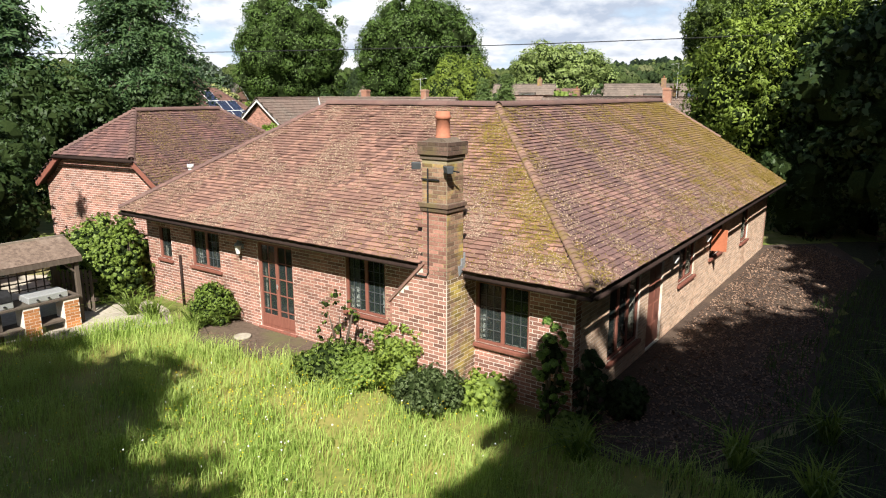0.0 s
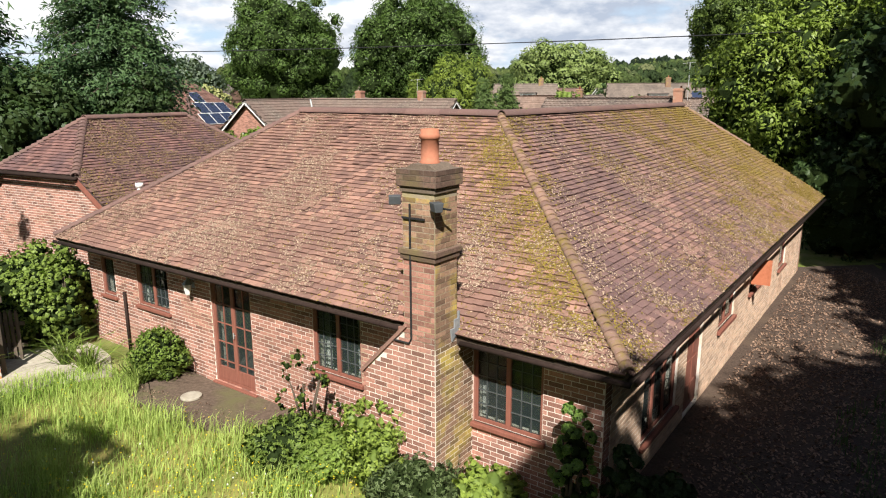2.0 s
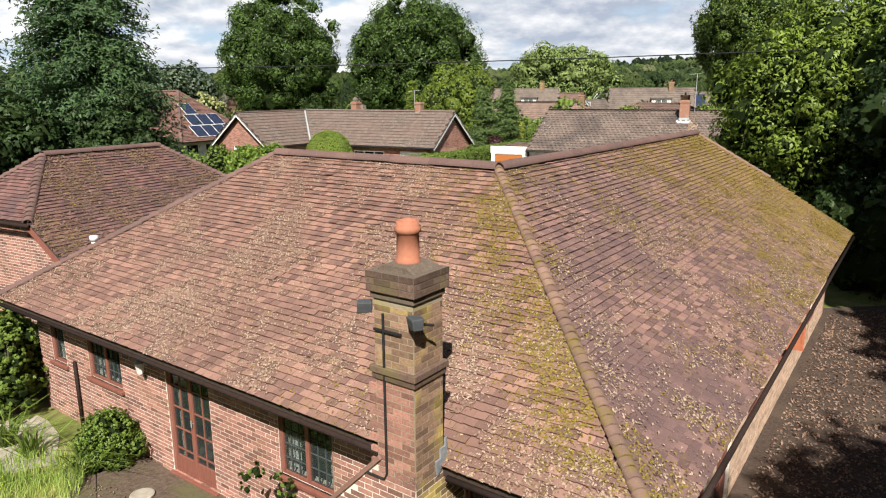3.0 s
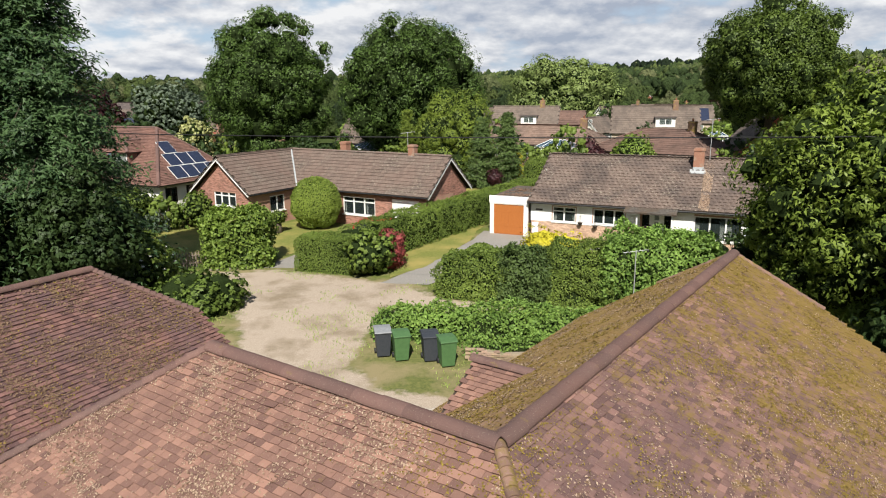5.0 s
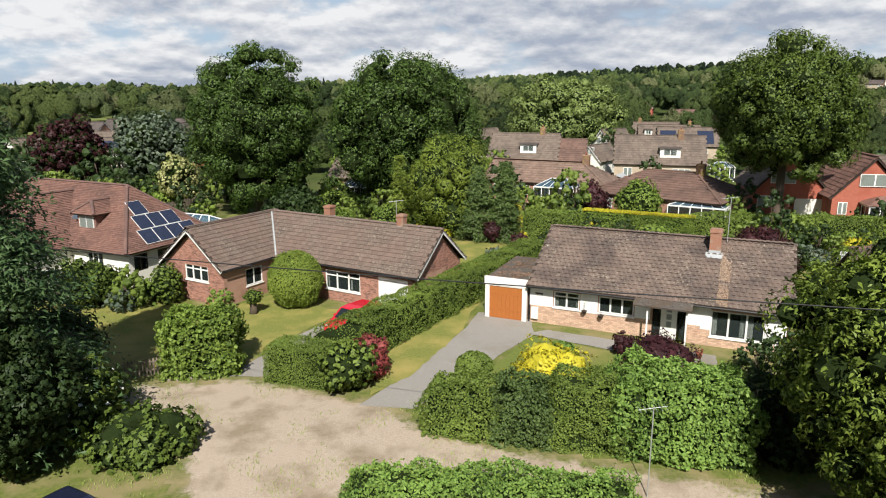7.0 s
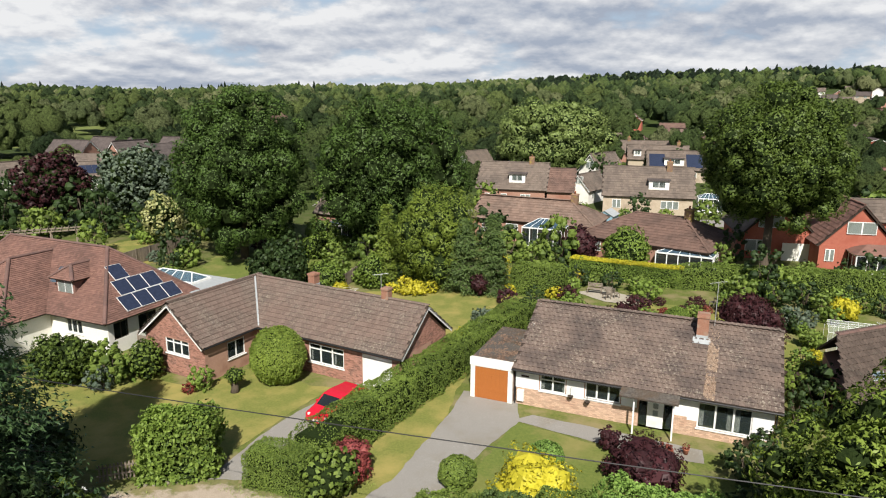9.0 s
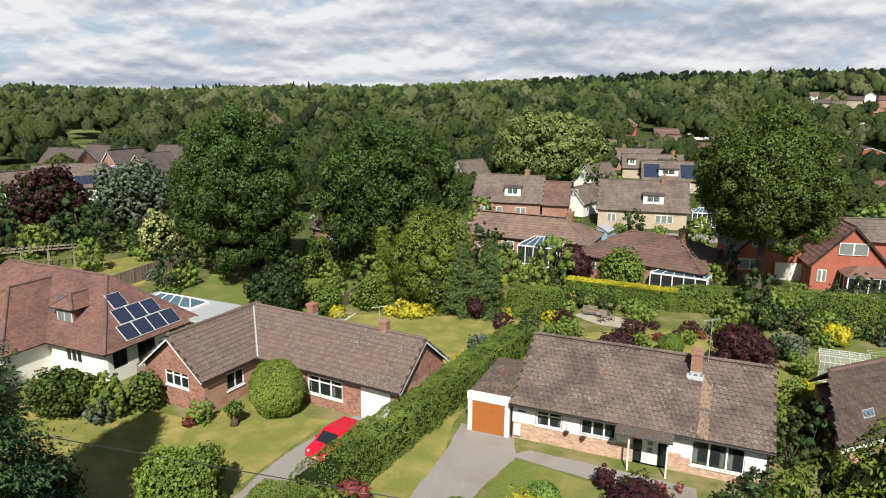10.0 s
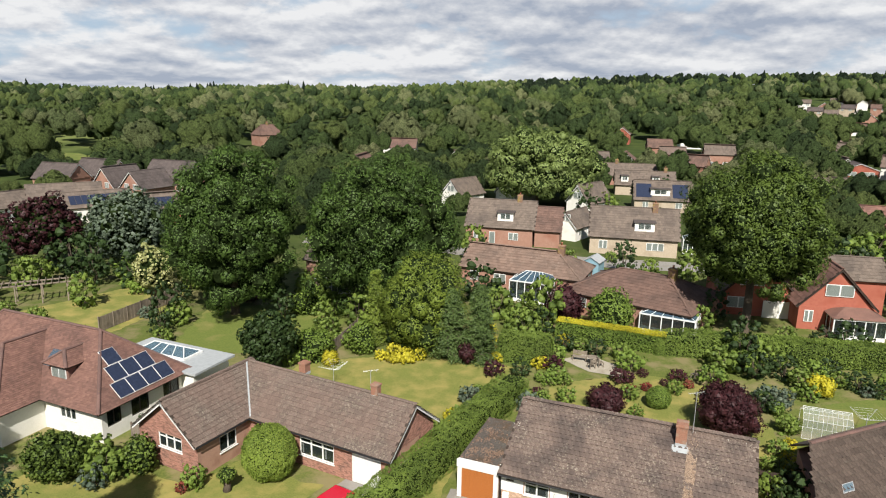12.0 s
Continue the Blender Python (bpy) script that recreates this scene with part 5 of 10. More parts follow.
# the porch roof in the inner corner
tile_slope(roof, (-8.6, 7.1, 2.75), (1, 0, 0), (0, 1, 0.58), [(0.7, 0), (2.6, 0), (2.2, 2.49), (0.7, 2.49)], TILE, seed=16)
tile_slope(roof, (-6.4, 11.4, 2.75), (-1, 0, 0), (0, -1, 0.58), [(0, 0), (1.5, 0), (1.5, 2.49), (0, 2.49)], TILE, seed=17)
part("roof_deck", slab([(-7.9, 7.1, 2.73), (-5.5, 7.1, 2.73), (-5.5, 9.25, 3.97), (-7.9, 9.25, 3.97)], 0.1), DARK_WOOD, roof)
part("roof_deck", slab([(-5.5, 11.4, 2.73), (-7.9, 11.4, 2.73), (-7.9, 9.25, 3.97), (-5.5, 9.25, 3.97)], 0.1), DARK_WOOD, roof)
ridge_run(roof, (-7.95, 9.25, 4.0), (-6.3, 9.25, 4.0), RIDGE, seed=7)

# gutters and soffits
for p, q in (((XL + 0.1, -0.09, ZE - 0.09), (-3.25, -0.09, ZE - 0.09)), ((-2.35, -0.09, ZE - 0.09), (0.05, -0.09, ZE - 0.09)), ((0.09, 0.0, ZE - 0.09), (0.09, YB - 0.1, ZE - 0.09))):
    part("gutter", Geo().tube([p, q], 0.038, 8), GUTTER, H1, "brown half-round gutter", smooth=True)
part("soffit", Geo().box(XL + 0.1, 0.0, 0.02, 0.46, ZE - 0.16, ZE - 0.06).box(-0.46, -0.02, 0.46, YB - 0.2, ZE - 0.16, ZE - 0.06), DARK_WOOD, H1)
part("downpipe", Geo().tube([(-11.78, 0.4, 0.0), (-11.78, 0.4, 1.4)], 0.035, 8), GUTTER, H1, smooth=True)

# windows and doors of the garden front
window(H1, -11.28, -10.12, 1.2, 2.19, 0.45, 2, BROWN_PAINT, (3, 4), LEADED, BROWN_PAINT, 0.3, label="brown timber window with leaded lights")
window(H1, -5.8, -4.68, 1.0, 2.24, 0.45, 2, BROWN_PAINT, (3, 5), LEADED, BROWN_PAINT, 0.45, label="brown timber window with leaded lights and white curtain")
window(H1, -2.47, -1.33, 1.0, 2.22, 0.45, 2, BROWN_PAINT, (3, 5), LEADED, BROWN_PAINT, 0.2, label="brown timber window with leaded lights")
window(H1, -12.75, -12.2, 1.2, 2.1, 0.45, 1, BROWN_PAINT, (1, 1), None, BROWN_PAINT, label="small brown window")
d = window(H1, -8.66, -7.46, 0.06, 2.17, 0.45, 2, BROWN_PAINT, (2, 5), None, BROWN_PAINT, name="french_door", label="brown glazed french doors with small panes", fw=0.07)
part("bottom_rail", Geo().box(0.07, 1.13, 0.04, 0.085, 0.07, 0.33), BROWN_PAINT, d, bevel=0.006)
part("door_handle", Geo().tube([(0.63, 0.0, 1.02), (0.63, 0.0, 1.14)], 0.012, 6).tube([(0.63, 0.0, 1.08), (0.63, 0.05, 1.08)], 0.01, 6), METAL, d, "tarnished brass handle")
for xa, xb, za, zb in openings_a:
    part("reveal", Geo().box(xa, xa + 0.012, 0.452, 0.487, za, zb), BRICK, wall_a)
    part("reveal", Geo().box(xb - 0.012, xb, 0.452, 0.487, za, zb), BRICK, wall_a)
# side front
window(H1, 6.4, 7.7, 1.05, 2.1, -0.45, 2, BROWN_PAINT, (1, 1), None, BROWN_PAINT, axis="y", sign=1, label="brown timber side window")
window(H1, 9.2, 10.6, 1.15, 2.1, -0.45, 2, BROWN_PAINT, (1, 1), None, BROWN_PAINT, axis="y", sign=1, label="brown timber side window")
window(H1, 2.0, 3.7, 0.5, 2.2, -0.45, 3, BROWN_PAINT, (1, 1), None, BROWN_PAINT, axis="y", sign=1, label="tall brown timber window near the corner")
window(H1, 13.0, 14.0, 0.9, 2.05, -0.45, 1, BROWN_PAINT, (1, 1), None, BROWN_PAINT, axis="y", sign=1, label="small brown side window")
sd_ = part("door", Geo().box(-0.56, -0.5, 4.25, 5.2, 0.05, 2.05), BROWN_PAINT, H1, "brown panelled side door")
for i in range(2):
    for k in range(4):
        part("panel", Geo().box(-0.5, -0.485, 4.33 + i * 0.43, 4.69 + i * 0.43, 0.17 + k * 0.47, 0.55 + k * 0.47), BROWN_PAINT, sd_, bevel=0.01)
part("open_casement", Geo().box(0, 0.04, 0, 0.4, 0, 0.6).box(-0.01, 0.05, 0, 0.05, 0, 0.6).box(-0.01, 0.05, 0.35, 0.4, 0, 0.6), CASEMENT, H1, "orange-brown casement left standing open").matrix_basis = pose(-0.42, 9.2, 1.4, 0, 0, -78)

# the chimney breast on the garden wall
ch = part("chimney", Geo(), MORTAR, H1)
part("stack_core", Geo().prism([(-3.78, -0.05), (-2.48, -0.05), (-2.48, 2.6), (-3.0, 2.6), (-3.72, 1.9)], "y", -0.49, 0.46), MORTAR, ch)
part("stack_core", Geo().box(-3.0, -2.48, -0.49, 0.02, 2.4, 4.55), STACK_MORTAR, ch)
sp = brick_spots(-3.78, -2.48, 0.0, 3.6, [], top=lambda x: 3.62 if x > -3.0 else 2.62 + (x + 3.0) * 1.05)
laid_bricks(ch, sp, -0.49, BRICK, 5)
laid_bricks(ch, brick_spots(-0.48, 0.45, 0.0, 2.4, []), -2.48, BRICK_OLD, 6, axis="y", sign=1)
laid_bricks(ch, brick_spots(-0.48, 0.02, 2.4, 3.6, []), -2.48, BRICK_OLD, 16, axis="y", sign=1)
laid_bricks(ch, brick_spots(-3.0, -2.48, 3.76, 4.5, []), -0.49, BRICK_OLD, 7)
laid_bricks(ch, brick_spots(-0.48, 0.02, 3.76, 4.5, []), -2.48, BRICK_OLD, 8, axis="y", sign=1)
part("string_course", Geo().box(-3.03, -2.45, -0.52, 0.05, 3.6, 3.675).box(-3.05, -2.43, -0.54, 0.07, 3.675, 3.75), BRICK_CAP, ch, "weathered projecting brick course", bevel=0.008)
part("cap", Geo().box(-3.03, -2.455, -0.515, 0.045, 4.5, 4.575).box(-3.06, -2.425, -0.545, 0.075, 4.575, 4.8), MORTAR_DARK, ch, "dark weathered brick cap", bevel=0.01)
laid_bricks(ch, brick_spots(-3.06, -2.425, 4.58, 4.81, []), -0.545, BRICK_CAP, 9)
laid_bricks(ch, brick_spots(-0.545, 0.075, 4.58, 4.81, []), -2.425, BRICK_CAP, 10, axis="y", sign=1)
part("flaunching", Geo().prism([(-2.98, 4.8), (-2.5, 4.8), (-2.6, 4.86), (-2.88, 4.86)], "y", -0.45, 0.0), MORTAR_DARK, ch)
part("shoulder", slab([(-3.82, -0.53, 1.82), (-2.98, -0.53, 2.68), (-2.98, 0.46, 2.68), (-3.82, 0.46, 1.82)], 0.05), TILE_ONE, ch, "sloping tiled shoulder")
pot = part("chimney_pot", Geo().lathe([(0.135, 0), (0.135, 0.05), (0.122, 0.06), (0.118, 0.34), (0.138, 0.35), (0.138, 0.4), (0.12, 0.41), (0.12, 0.47), (0.1, 0.47), (0.1, 0.3)], 18, (-2.76, -0.2, 4.83)), TERRACOTTA, ch, "red terracotta pot", smooth=True)
part("flashing", Geo().prism([(-0.12, 2.42), (0.06, 2.56), (0.06, 2.82), (0.03, 2.82), (0.03, 2.72), (-0.06, 2.72), (-0.06, 2.6), (-0.15, 2.6)], "x", -2.474, -2.452), LEAD, ch, "grey lead flashing")
part("cable", Geo().tube([(-2.86, -0.515, 4.35), (-2.86, -0.515, 2.5), (-2.9, -0.515, 2.42), (-3.15, -0.515, 2.42)], 0.014, 6), BLACK, ch)
part("aerial_bracket", Geo().box(-2.99, -2.62, -0.525, -0.505, 4.15, 4.175), BLACK, ch)


def floodlight(x, y, z, turn):
    f = thing("floodlight", "grey outdoor floodlight fixed to the chimney", "lamp", (0, 0, 0))
    f.parent = None
    f.matrix_basis = H1.matrix_basis @ pose(x, y, z, 0, 0, turn)
    part("housing", Geo().prism([(-0.05, -0.06), (0.05, -0.06), (0.07, 0.06), (-0.07, 0.06)], "x", -0.08, 0.08), LAMP_GREY, f, bevel=0.01)
    part("arm", Geo().tube([(0, 0.06, -0.02), (0, 0.2, -0.05)], 0.015, 6), BLACK, f)
    return f


floodlight(-3.12, -0.5, 4.38, 40)
floodlight(-2.38, -0.58, 4.36, -30)


def wall_lantern(x, y, z, turn, material):
    f = thing("wall_lantern", "outdoor lantern on a bracket on the brick wall", "lamp", (0, 0, 0), group="wall lanterns")
    f.matrix_basis = H1.matrix_basis @ pose(x, y, z, 0, 0, turn)
    part("bracket", Geo().tube([(0, 0.14, 0.0), (0, 0.1, 0.12), (0, 0.0, 0.14)], 0.012, 6).box(-0.04, 0.04, 0.125, 0.14, -0.06, 0.06), material, f)
    part("roof", Geo().lathe([(0.11, 0.05), (0.06, 0.11), (0.015, 0.15), (0.012, 0.19)], 6), material, f)
    part("lantern_glass", Geo().lathe([(0.05, -0.16), (0.085, 0.045), (0.08, 0.05)], 6), CURTAIN, f, "pale glass")
    return f


wall_lantern(-9.2, 0.31, 1.98, 0, LEAD)
wall_lantern(-18.85, 1.46, 2.3, 0, WHITE)
wall_lantern(-0.31, 5.6, 1.95, 90, BLACK)
wall_lantern(-0.31, 8.4, 1.95, 90, BLACK)

# ---- the half-hipped wing ----
GX, GE, GP, GY0, GY1 = -17.3, 2.69, 0.748, 1.2, 8.35
GW, GZR = 3.13, 5.03
GHH, GHY = 3.65, 2.9
gw2 = (GZR - GHH) / GP
W1 = thing("garage_wing", "brick wing with a half-hipped clay-tiled roof", "house", (2.23, 10.38, 0), -34.54)
W1.matrix_basis = H1.matrix_basis @ pose(GX, GY0, 0, 0, 0, 7.5) @ pose(-GX, -GY0, 0)
gable = part("wall", Geo().prism([(GX - 2.85, -0.1), (GX + 2.85, -0.1), (GX + 2.85, 2.55), (GX + gw2, GHH - 0.1), (GX - gw2, GHH - 0.1), (GX - 2.85, 2.55)], "y", GY0 + 0.25, GY0 + 0.5), MORTAR, W1)
laid_bricks(gable, brick_spots(GX - 2.85, GX + 2.85, 0, 3.6, [], top=lambda x: min(3.6, GZR - GP * abs(x - GX) - 0.1)), GY0 + 0.25, BRICK, 21)
part("wall", Geo().box(GX + 2.6, GX + 2.85, GY0 + 0.5, GY1 - 0.3, 0, 2.5).box(GX - 2.85, GX - 2.6, GY0 + 0.5, GY1 - 0.3, 0, 2.5).box(GX - 2.85, GX + 2.85, GY1 - 0.55, GY1 - 0.3, 0, 2.4), MORTAR_FAR, W1)
groof = part("roof", Geo(), DARK_WOOD, W1)
KG = math.hypot(1, GP)
gy2 = 6.6
GL, GT = GY1 - GY0, (GW - gw2) * KG
for sgn in (1, -1):
    part("roof_deck", slab([(GX + sgn * GW, GY0, GZR - GW * GP - 0.012), (GX + sgn * gw2, GY0, GHH - 0.012), (GX, GHY, GZR - 0.012), (GX, gy2, GZR - 0.012), (GX + sgn * gw2, GY1, GHH - 0.012), (GX + sgn * GW, GY1, GZR - GW * GP - 0.012)], 0.1), DARK_WOOD, groof)
tile_slope(groof, (GX + GW, GY0, GZR - GW * GP), (0, 1, 0), (-1, 0, GP), [(0, 0), (GL, 0), (GL, GT), (gy2 - GY0, GW * KG), (GHY - GY0, GW * KG), (0, GT)], TILE_G, seed=31)
tile_slope(groof, (GX - GW, GY1, GZR - GW * GP), (0, -1, 0), (1, 0, GP), [(0, 0), (GL, 0), (GL, GT), (GY1 - GHY, GW * KG), (GY1 - gy2, GW * KG), (0, GT)], TILE_G, seed=32)
hk = math.hypot(GHY - GY0, GZR - GHH)
tile_slope(groof, (GX - gw2, GY0, GHH), (1, 0, 0), (0, GHY - GY0, GZR - GHH), [(0, 0), (2 * gw2, 0), (gw2, hk)], TILE_G, seed=33)
part("roof_deck", slab([(GX - gw2, GY0, GHH - 0.012), (GX + gw2, GY0, GHH - 0.012), (GX, GHY, GZR - 0.012)], 0.08), DARK_WOOD, groof)
bk = math.hypot(GY1 - gy2, GZR - GHH)
tile_slope(groof, (GX + gw2, GY1, GHH), (-1, 0, 0), (0, gy2 - GY1, GZR - GHH), [(0, 0), (2 * gw2, 0), (gw2, bk)], TILE_G, seed=34)
part("roof_deck", slab([(GX + gw2, GY1, GHH - 0.012), (GX - gw2, GY1, GHH - 0.012), (GX, gy2, GZR - 0.012)], 0.08), DARK_WOOD, groof)
part("wall", Geo().prism([(GX - 2.85, 2.4), (GX + 2.85, 2.4), (GX + 2.85, 2.55), (GX + gw2, GHH - 0.1), (GX - gw2, GHH - 0.1), (GX - 2.85, 2.55)], "y", GY1 - 0.55, GY1 - 0.3), MORTAR_FAR, W1)
ridge_run(groof, (GX, GHY, GZR), (GX, gy2, GZR), RIDGE, seed=41)
for sgn in (1, -1):
    ridge_run(groof, (GX + sgn * gw2, GY0, GHH), (GX, GHY, GZR), RIDGE, L=0.17, r=0.11, name="hip_tile", seed=42, tip=11)
    ridge_run(groof, (GX + sgn * gw2, GY1, GHH), (GX, gy2, GZR), RIDGE, L=0.17, r=0.11, name="hip_tile", seed=43, tip=11)
    part("bargeboard", slab([(GX + sgn * GW, GY0 - 0.01, GZR - GW * GP - 0.02), (GX + sgn * gw2, GY0 - 0.01, GHH - 0.02), (GX + sgn * gw2, GY0 + 0.03, GHH - 0.02), (GX + sgn * GW, GY0 + 0.03, GZR - GW * GP - 0.02)], 0.16), BROWN_PAINT, W1)
part("gutter", Geo().tube([(GX - gw2 - 0.1, GY0 - 0.05, GHH - 0.06), (GX + gw2 + 0.1, GY0 - 0.05, GHH - 0.06)], 0.05, 8), GUTTER, W1, smooth=True)
part("vent_pipe", Geo().tube([(-12.6, 1.5, 3.2), (-12.6, 1.5, 3.62)], 0.06, 8).tube([(-12.6, 1.5, 3.58), (-12.6, 1.5, 3.68)], 0.09, 8), WHITE, H1, "white soil vent pipe", smooth=True)

# ---- neighbouring houses ----
def gable_roof(h, x0, x1, y0, y1, ze, zr, material, tw=0.3, gauge=0.3, seed=1, hips=(0, 0), wave=0.02, ridge=None, axis="x", verge=WHITE, name="roof", deck_mat=None):
    """A roof over the eaves x0..x1, y0..y1, its ridge along x. hips: how far each ridge end is drawn in."""
    r = part(name, Geo(), None, h)
    if axis == "y":
        r.matrix_basis = Matrix.Translation((0, 0, 0)) @ Matrix(((0, -1, 0, 0), (1, 0, 0, 0), (0, 0, 1, 0), (0, 0, 0, 1)))
    ym, run = (y0 + y1) / 2, (y1 - y0) / 2
    k = math.hypot(run, zr - ze)
    a, b = x0 + hips[0], x1 - hips[1]
    dk = deck_mat or DARK_WOOD
    part("roof_deck", slab([(x0, y0, ze), (x1, y0, ze), (b, ym, zr), (a, ym, zr)], 0.12), dk, r)
    part("roof_deck", slab([(x1, y1, ze), (x0, y1, ze), (a, ym, zr), (b, ym, zr)], 0.12), dk, r)
    L = x1 - x0
    tile_slope(r, (x0, y0, ze + 0.01), (1, 0, 0), (0, run, zr - ze), [(0, 0), (L, 0), (b - x0, k), (a - x0, k)], material, tw, gauge, 0.025, seed, wave=wave)
    tile_slope(r, (x1, y1, ze + 0.01), (-1, 0, 0), (0, -run, zr - ze), [(0, 0), (L, 0), (x1 - a, k), (x1 - b, k)], material, tw, gauge, 0.025, seed + 1, wave=wave)
    for s, hx, xe, xr in ((1, hips[0], x0, a), (-1, hips[1], x1, b)):
        if hx:
            c = [(xe, y1, ze), (xe, y0, ze), (xr, ym, zr)] if s > 0 else [(xe, y0, ze), (xe, y1, ze), (xr, ym, zr)]
            part("roof_deck", slab(c, 0.12), dk, r)
            tile_slope(r, (xe, y1 if s > 0 else y0, ze + 0.01), (0, -s, 0), (s * hx, 0, zr - ze), [(0, 0), (2 * run, 0), (run, math.hypot(hx, zr - ze))], material, tw, gauge, 0.025, seed + 2, wave=wave)
            for yy in (y0, y1):
                ridge_run(r, (xe, yy, ze + 0.03), (xr, ym, zr + 0.02), ridge or material, L=0.4, r=0.13, name="hip_tile", seed=seed)
        elif verge:
            for yy in (y0, y1):
                part("bargeboard", slab([(xe, yy, ze - 0.01), (xr, ym, zr - 0.01), (xr + s * 0.04, ym, zr - 0.01), (xe + s * 0.04, yy, ze - 0.01)], 0.2), verge, r)
    ridge_run(r, (a, ym, zr + 0.02), (b, ym, zr + 0.02), ridge or material, L=0.42, r=0.13, seed=seed)
    return r


def stack(h, x, y, z0, z1, w, d, material, pots=1, cap=LEAD, fall=0.0):
    """A chimney; fall: how steeply the roof drops towards -y under it, for the apron of its flashing."""
    c = part("chimney", Geo().box(x - w / 2, x + w / 2, y - d / 2, y + d / 2, z0, z1 - 0.16).box(x - w / 2 - 0.04, x + w / 2 + 0.04, y - d / 2 - 0.04, y + d / 2 + 0.04, z1 - 0.18, z1 - 0.04).box(x - w / 2 + 0.03, x + w / 2 - 0.03, y - d / 2 + 0.03, y + d / 2 - 0.03, z1 - 0.05, z1), material, h, bevel=0.015)
    if fall:
        zf = z0 + 0.02
        part("flashing", slab([(x - w / 2 - 0.16, y - d / 2 - 0.42, zf - 0.42 * fall), (x + w / 2 + 0.16, y - d / 2 - 0.42, zf - 0.42 * fall), (x + w / 2 + 0.16, y - d / 2 + 0.02, zf), (x - w / 2 - 0.16, y - d / 2 + 0.02, zf)], 0.02), cap, c)
        part("flashing", Geo().box(x - w / 2 - 0.012, x + w / 2 + 0.012, y - d / 2 - 0.012, y + d / 2, zf - 0.05, zf + 0.14), cap, c)
    for k in range(pots):
        part("chimney_pot", Geo().lathe([(0.12, 0), (0.1, 0.25), (0.12, 0.27), (0.12, 0.32), (0.08, 0.32)], 10, (x + (k - (pots - 1) / 2) * 0.3, y, z1)), TERRACOTTA, c, smooth=True)
    return c


def gable_wall(x0, x1, ze, zr, y, thick, z0=-0.1):
    return Geo().prism([(x0, z0), (x1, z0), (x1, ze), ((x0 + x1) / 2, zr), (x0, ze)], "y", y, y + thick)


def tv_aerial(name, x, y, z, h, label):
    t = thing(name, label, "aerial", (x, y, z))
    part("mast", Geo().tube([(0, 0, 0), (0, 0, h)], 0.02, 6), METAL, t)
    geo = Geo().tube([(-0.5, 0, h - 0.1), (0.5, 0.1, h)], 0.01, 5)
    for k in range(6):
        geo.tube([(-0.45 + k * 0.17, -0.2, h - 0.1 + k * 0.02), (-0.45 + k * 0.17, 0.25, h - 0.1 + k * 0.02)], 0.007, 4)
    part("antenna", geo, METAL, t)
    return t


# the white-fronted bungalow with the orange garage door
W_AT = (5.25, 52.12, GZ)
WH = thing("house", "white-fronted brick bungalow with brown concrete roof tiles", "house", W_AT, -23.1)
wh_open = [(1.55, 3.05, 1.08, 2.05), (4.15, 6.1, 1.1, 2.05), (7.1, 8.85, 0.0, 2.15), (10.1, 12.75, 0.55, 2.0)]
part("wall", holed_wall(0.15, 13.75, -0.1, 2.45, 0.55, 0.8, wh_open), MORTAR_FAR, WH, "brick plinth")
sp_ = brick_spots(0.15, 13.75, 0.0, 1.05, wh_open)
laid_bricks(WH, sp_, 0.55, BRICK_PALE, 61)
brd = Geo()
for z in np.arange(1.06, 2.4, 0.15):
    for a, b in ((0.12, 1.5), (3.1, 4.1), (6.15, 7.0), (8.9, 10.05), (12.8, 13.75)):
        brd.prism([(0.53, z), (0.55, z), (0.55, z + 0.155), (0.542, z + 0.155)], "x", a, b)
    if z > 2.02:
        for h in wh_open:
            brd.prism([(0.53, z), (0.55, z), (0.55, z + 0.155), (0.542, z + 0.155)], "x", h[0] - 0.05, h[1] + 0.05)
part("weatherboarding", brd, WHITE, WH, "white painted boards")
for q in ((1.5, 6.15, 0.525, 0.55, 0.98, 1.1), (9.6, 10.1, 0.53, 0.55, 0.9, 2.4), (12.75, 13.6, 0.53, 0.55, 0.5, 2.3)):
    part("infill_panel", Geo().box(*q), WHITE, WH)
part("wall", gable_wall(0.6, 10.0, 2.4, 4.85, -13.8, 0.25), MORTAR_FAR, WH).matrix_basis = Matrix(((0, -1, 0, 0), (1, 0, 0, 0), (0, 0, 1, 0), (0, 0, 0, 1)))
part("wall", gable_wall(0.6, 10.0, 2.4, 4.85, -0.4, 0.25), MORTAR_FAR, WH).matrix_basis = Matrix(((0, -1, 0, 0), (1, 0, 0, 0), (0, 0, 1, 0), (0, 0, 0, 1)))
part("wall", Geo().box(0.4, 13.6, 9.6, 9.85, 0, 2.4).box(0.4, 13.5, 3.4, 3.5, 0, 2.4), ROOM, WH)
gable_roof(WH, 0, 14.1, 0.05, 10.4, 2.35, 4.92, CONC_TILE, 0.3, 0.33, 62, wave=0.03, verge=CONC_TILE)
stack(WH, 9.9, 4.4, 4.37, 5.7, 0.62, 0.85, BRICK_STACK, 0, FLAT_ROOF, fall=0.497)
tv_aerial("roof_aerial", *(WH.matrix_basis @ Vector((10.5, 4.9, 4.9))), 2.6, "television aerial beside the bungalow chimney")
part("gutter", Geo().tube([(0, 0.0, 2.3), (14.1, 0.0, 2.3)], 0.055, 6), BLACK, WH)
for x in (0.1, 13.85):
    part("downpipe", Geo().tube([(x, 0.05, 2.25), (x, 0.48, 2.05), (x, 0.48, 0.0)], 0.035, 6), BLACK, WH)
window(WH, 1.55, 3.05, 1.08, 2.05, 0.55, 2, WHITE, sill=WHITE, curtain=0.3, label="white framed window", top_light=0.3, fw=0.07)
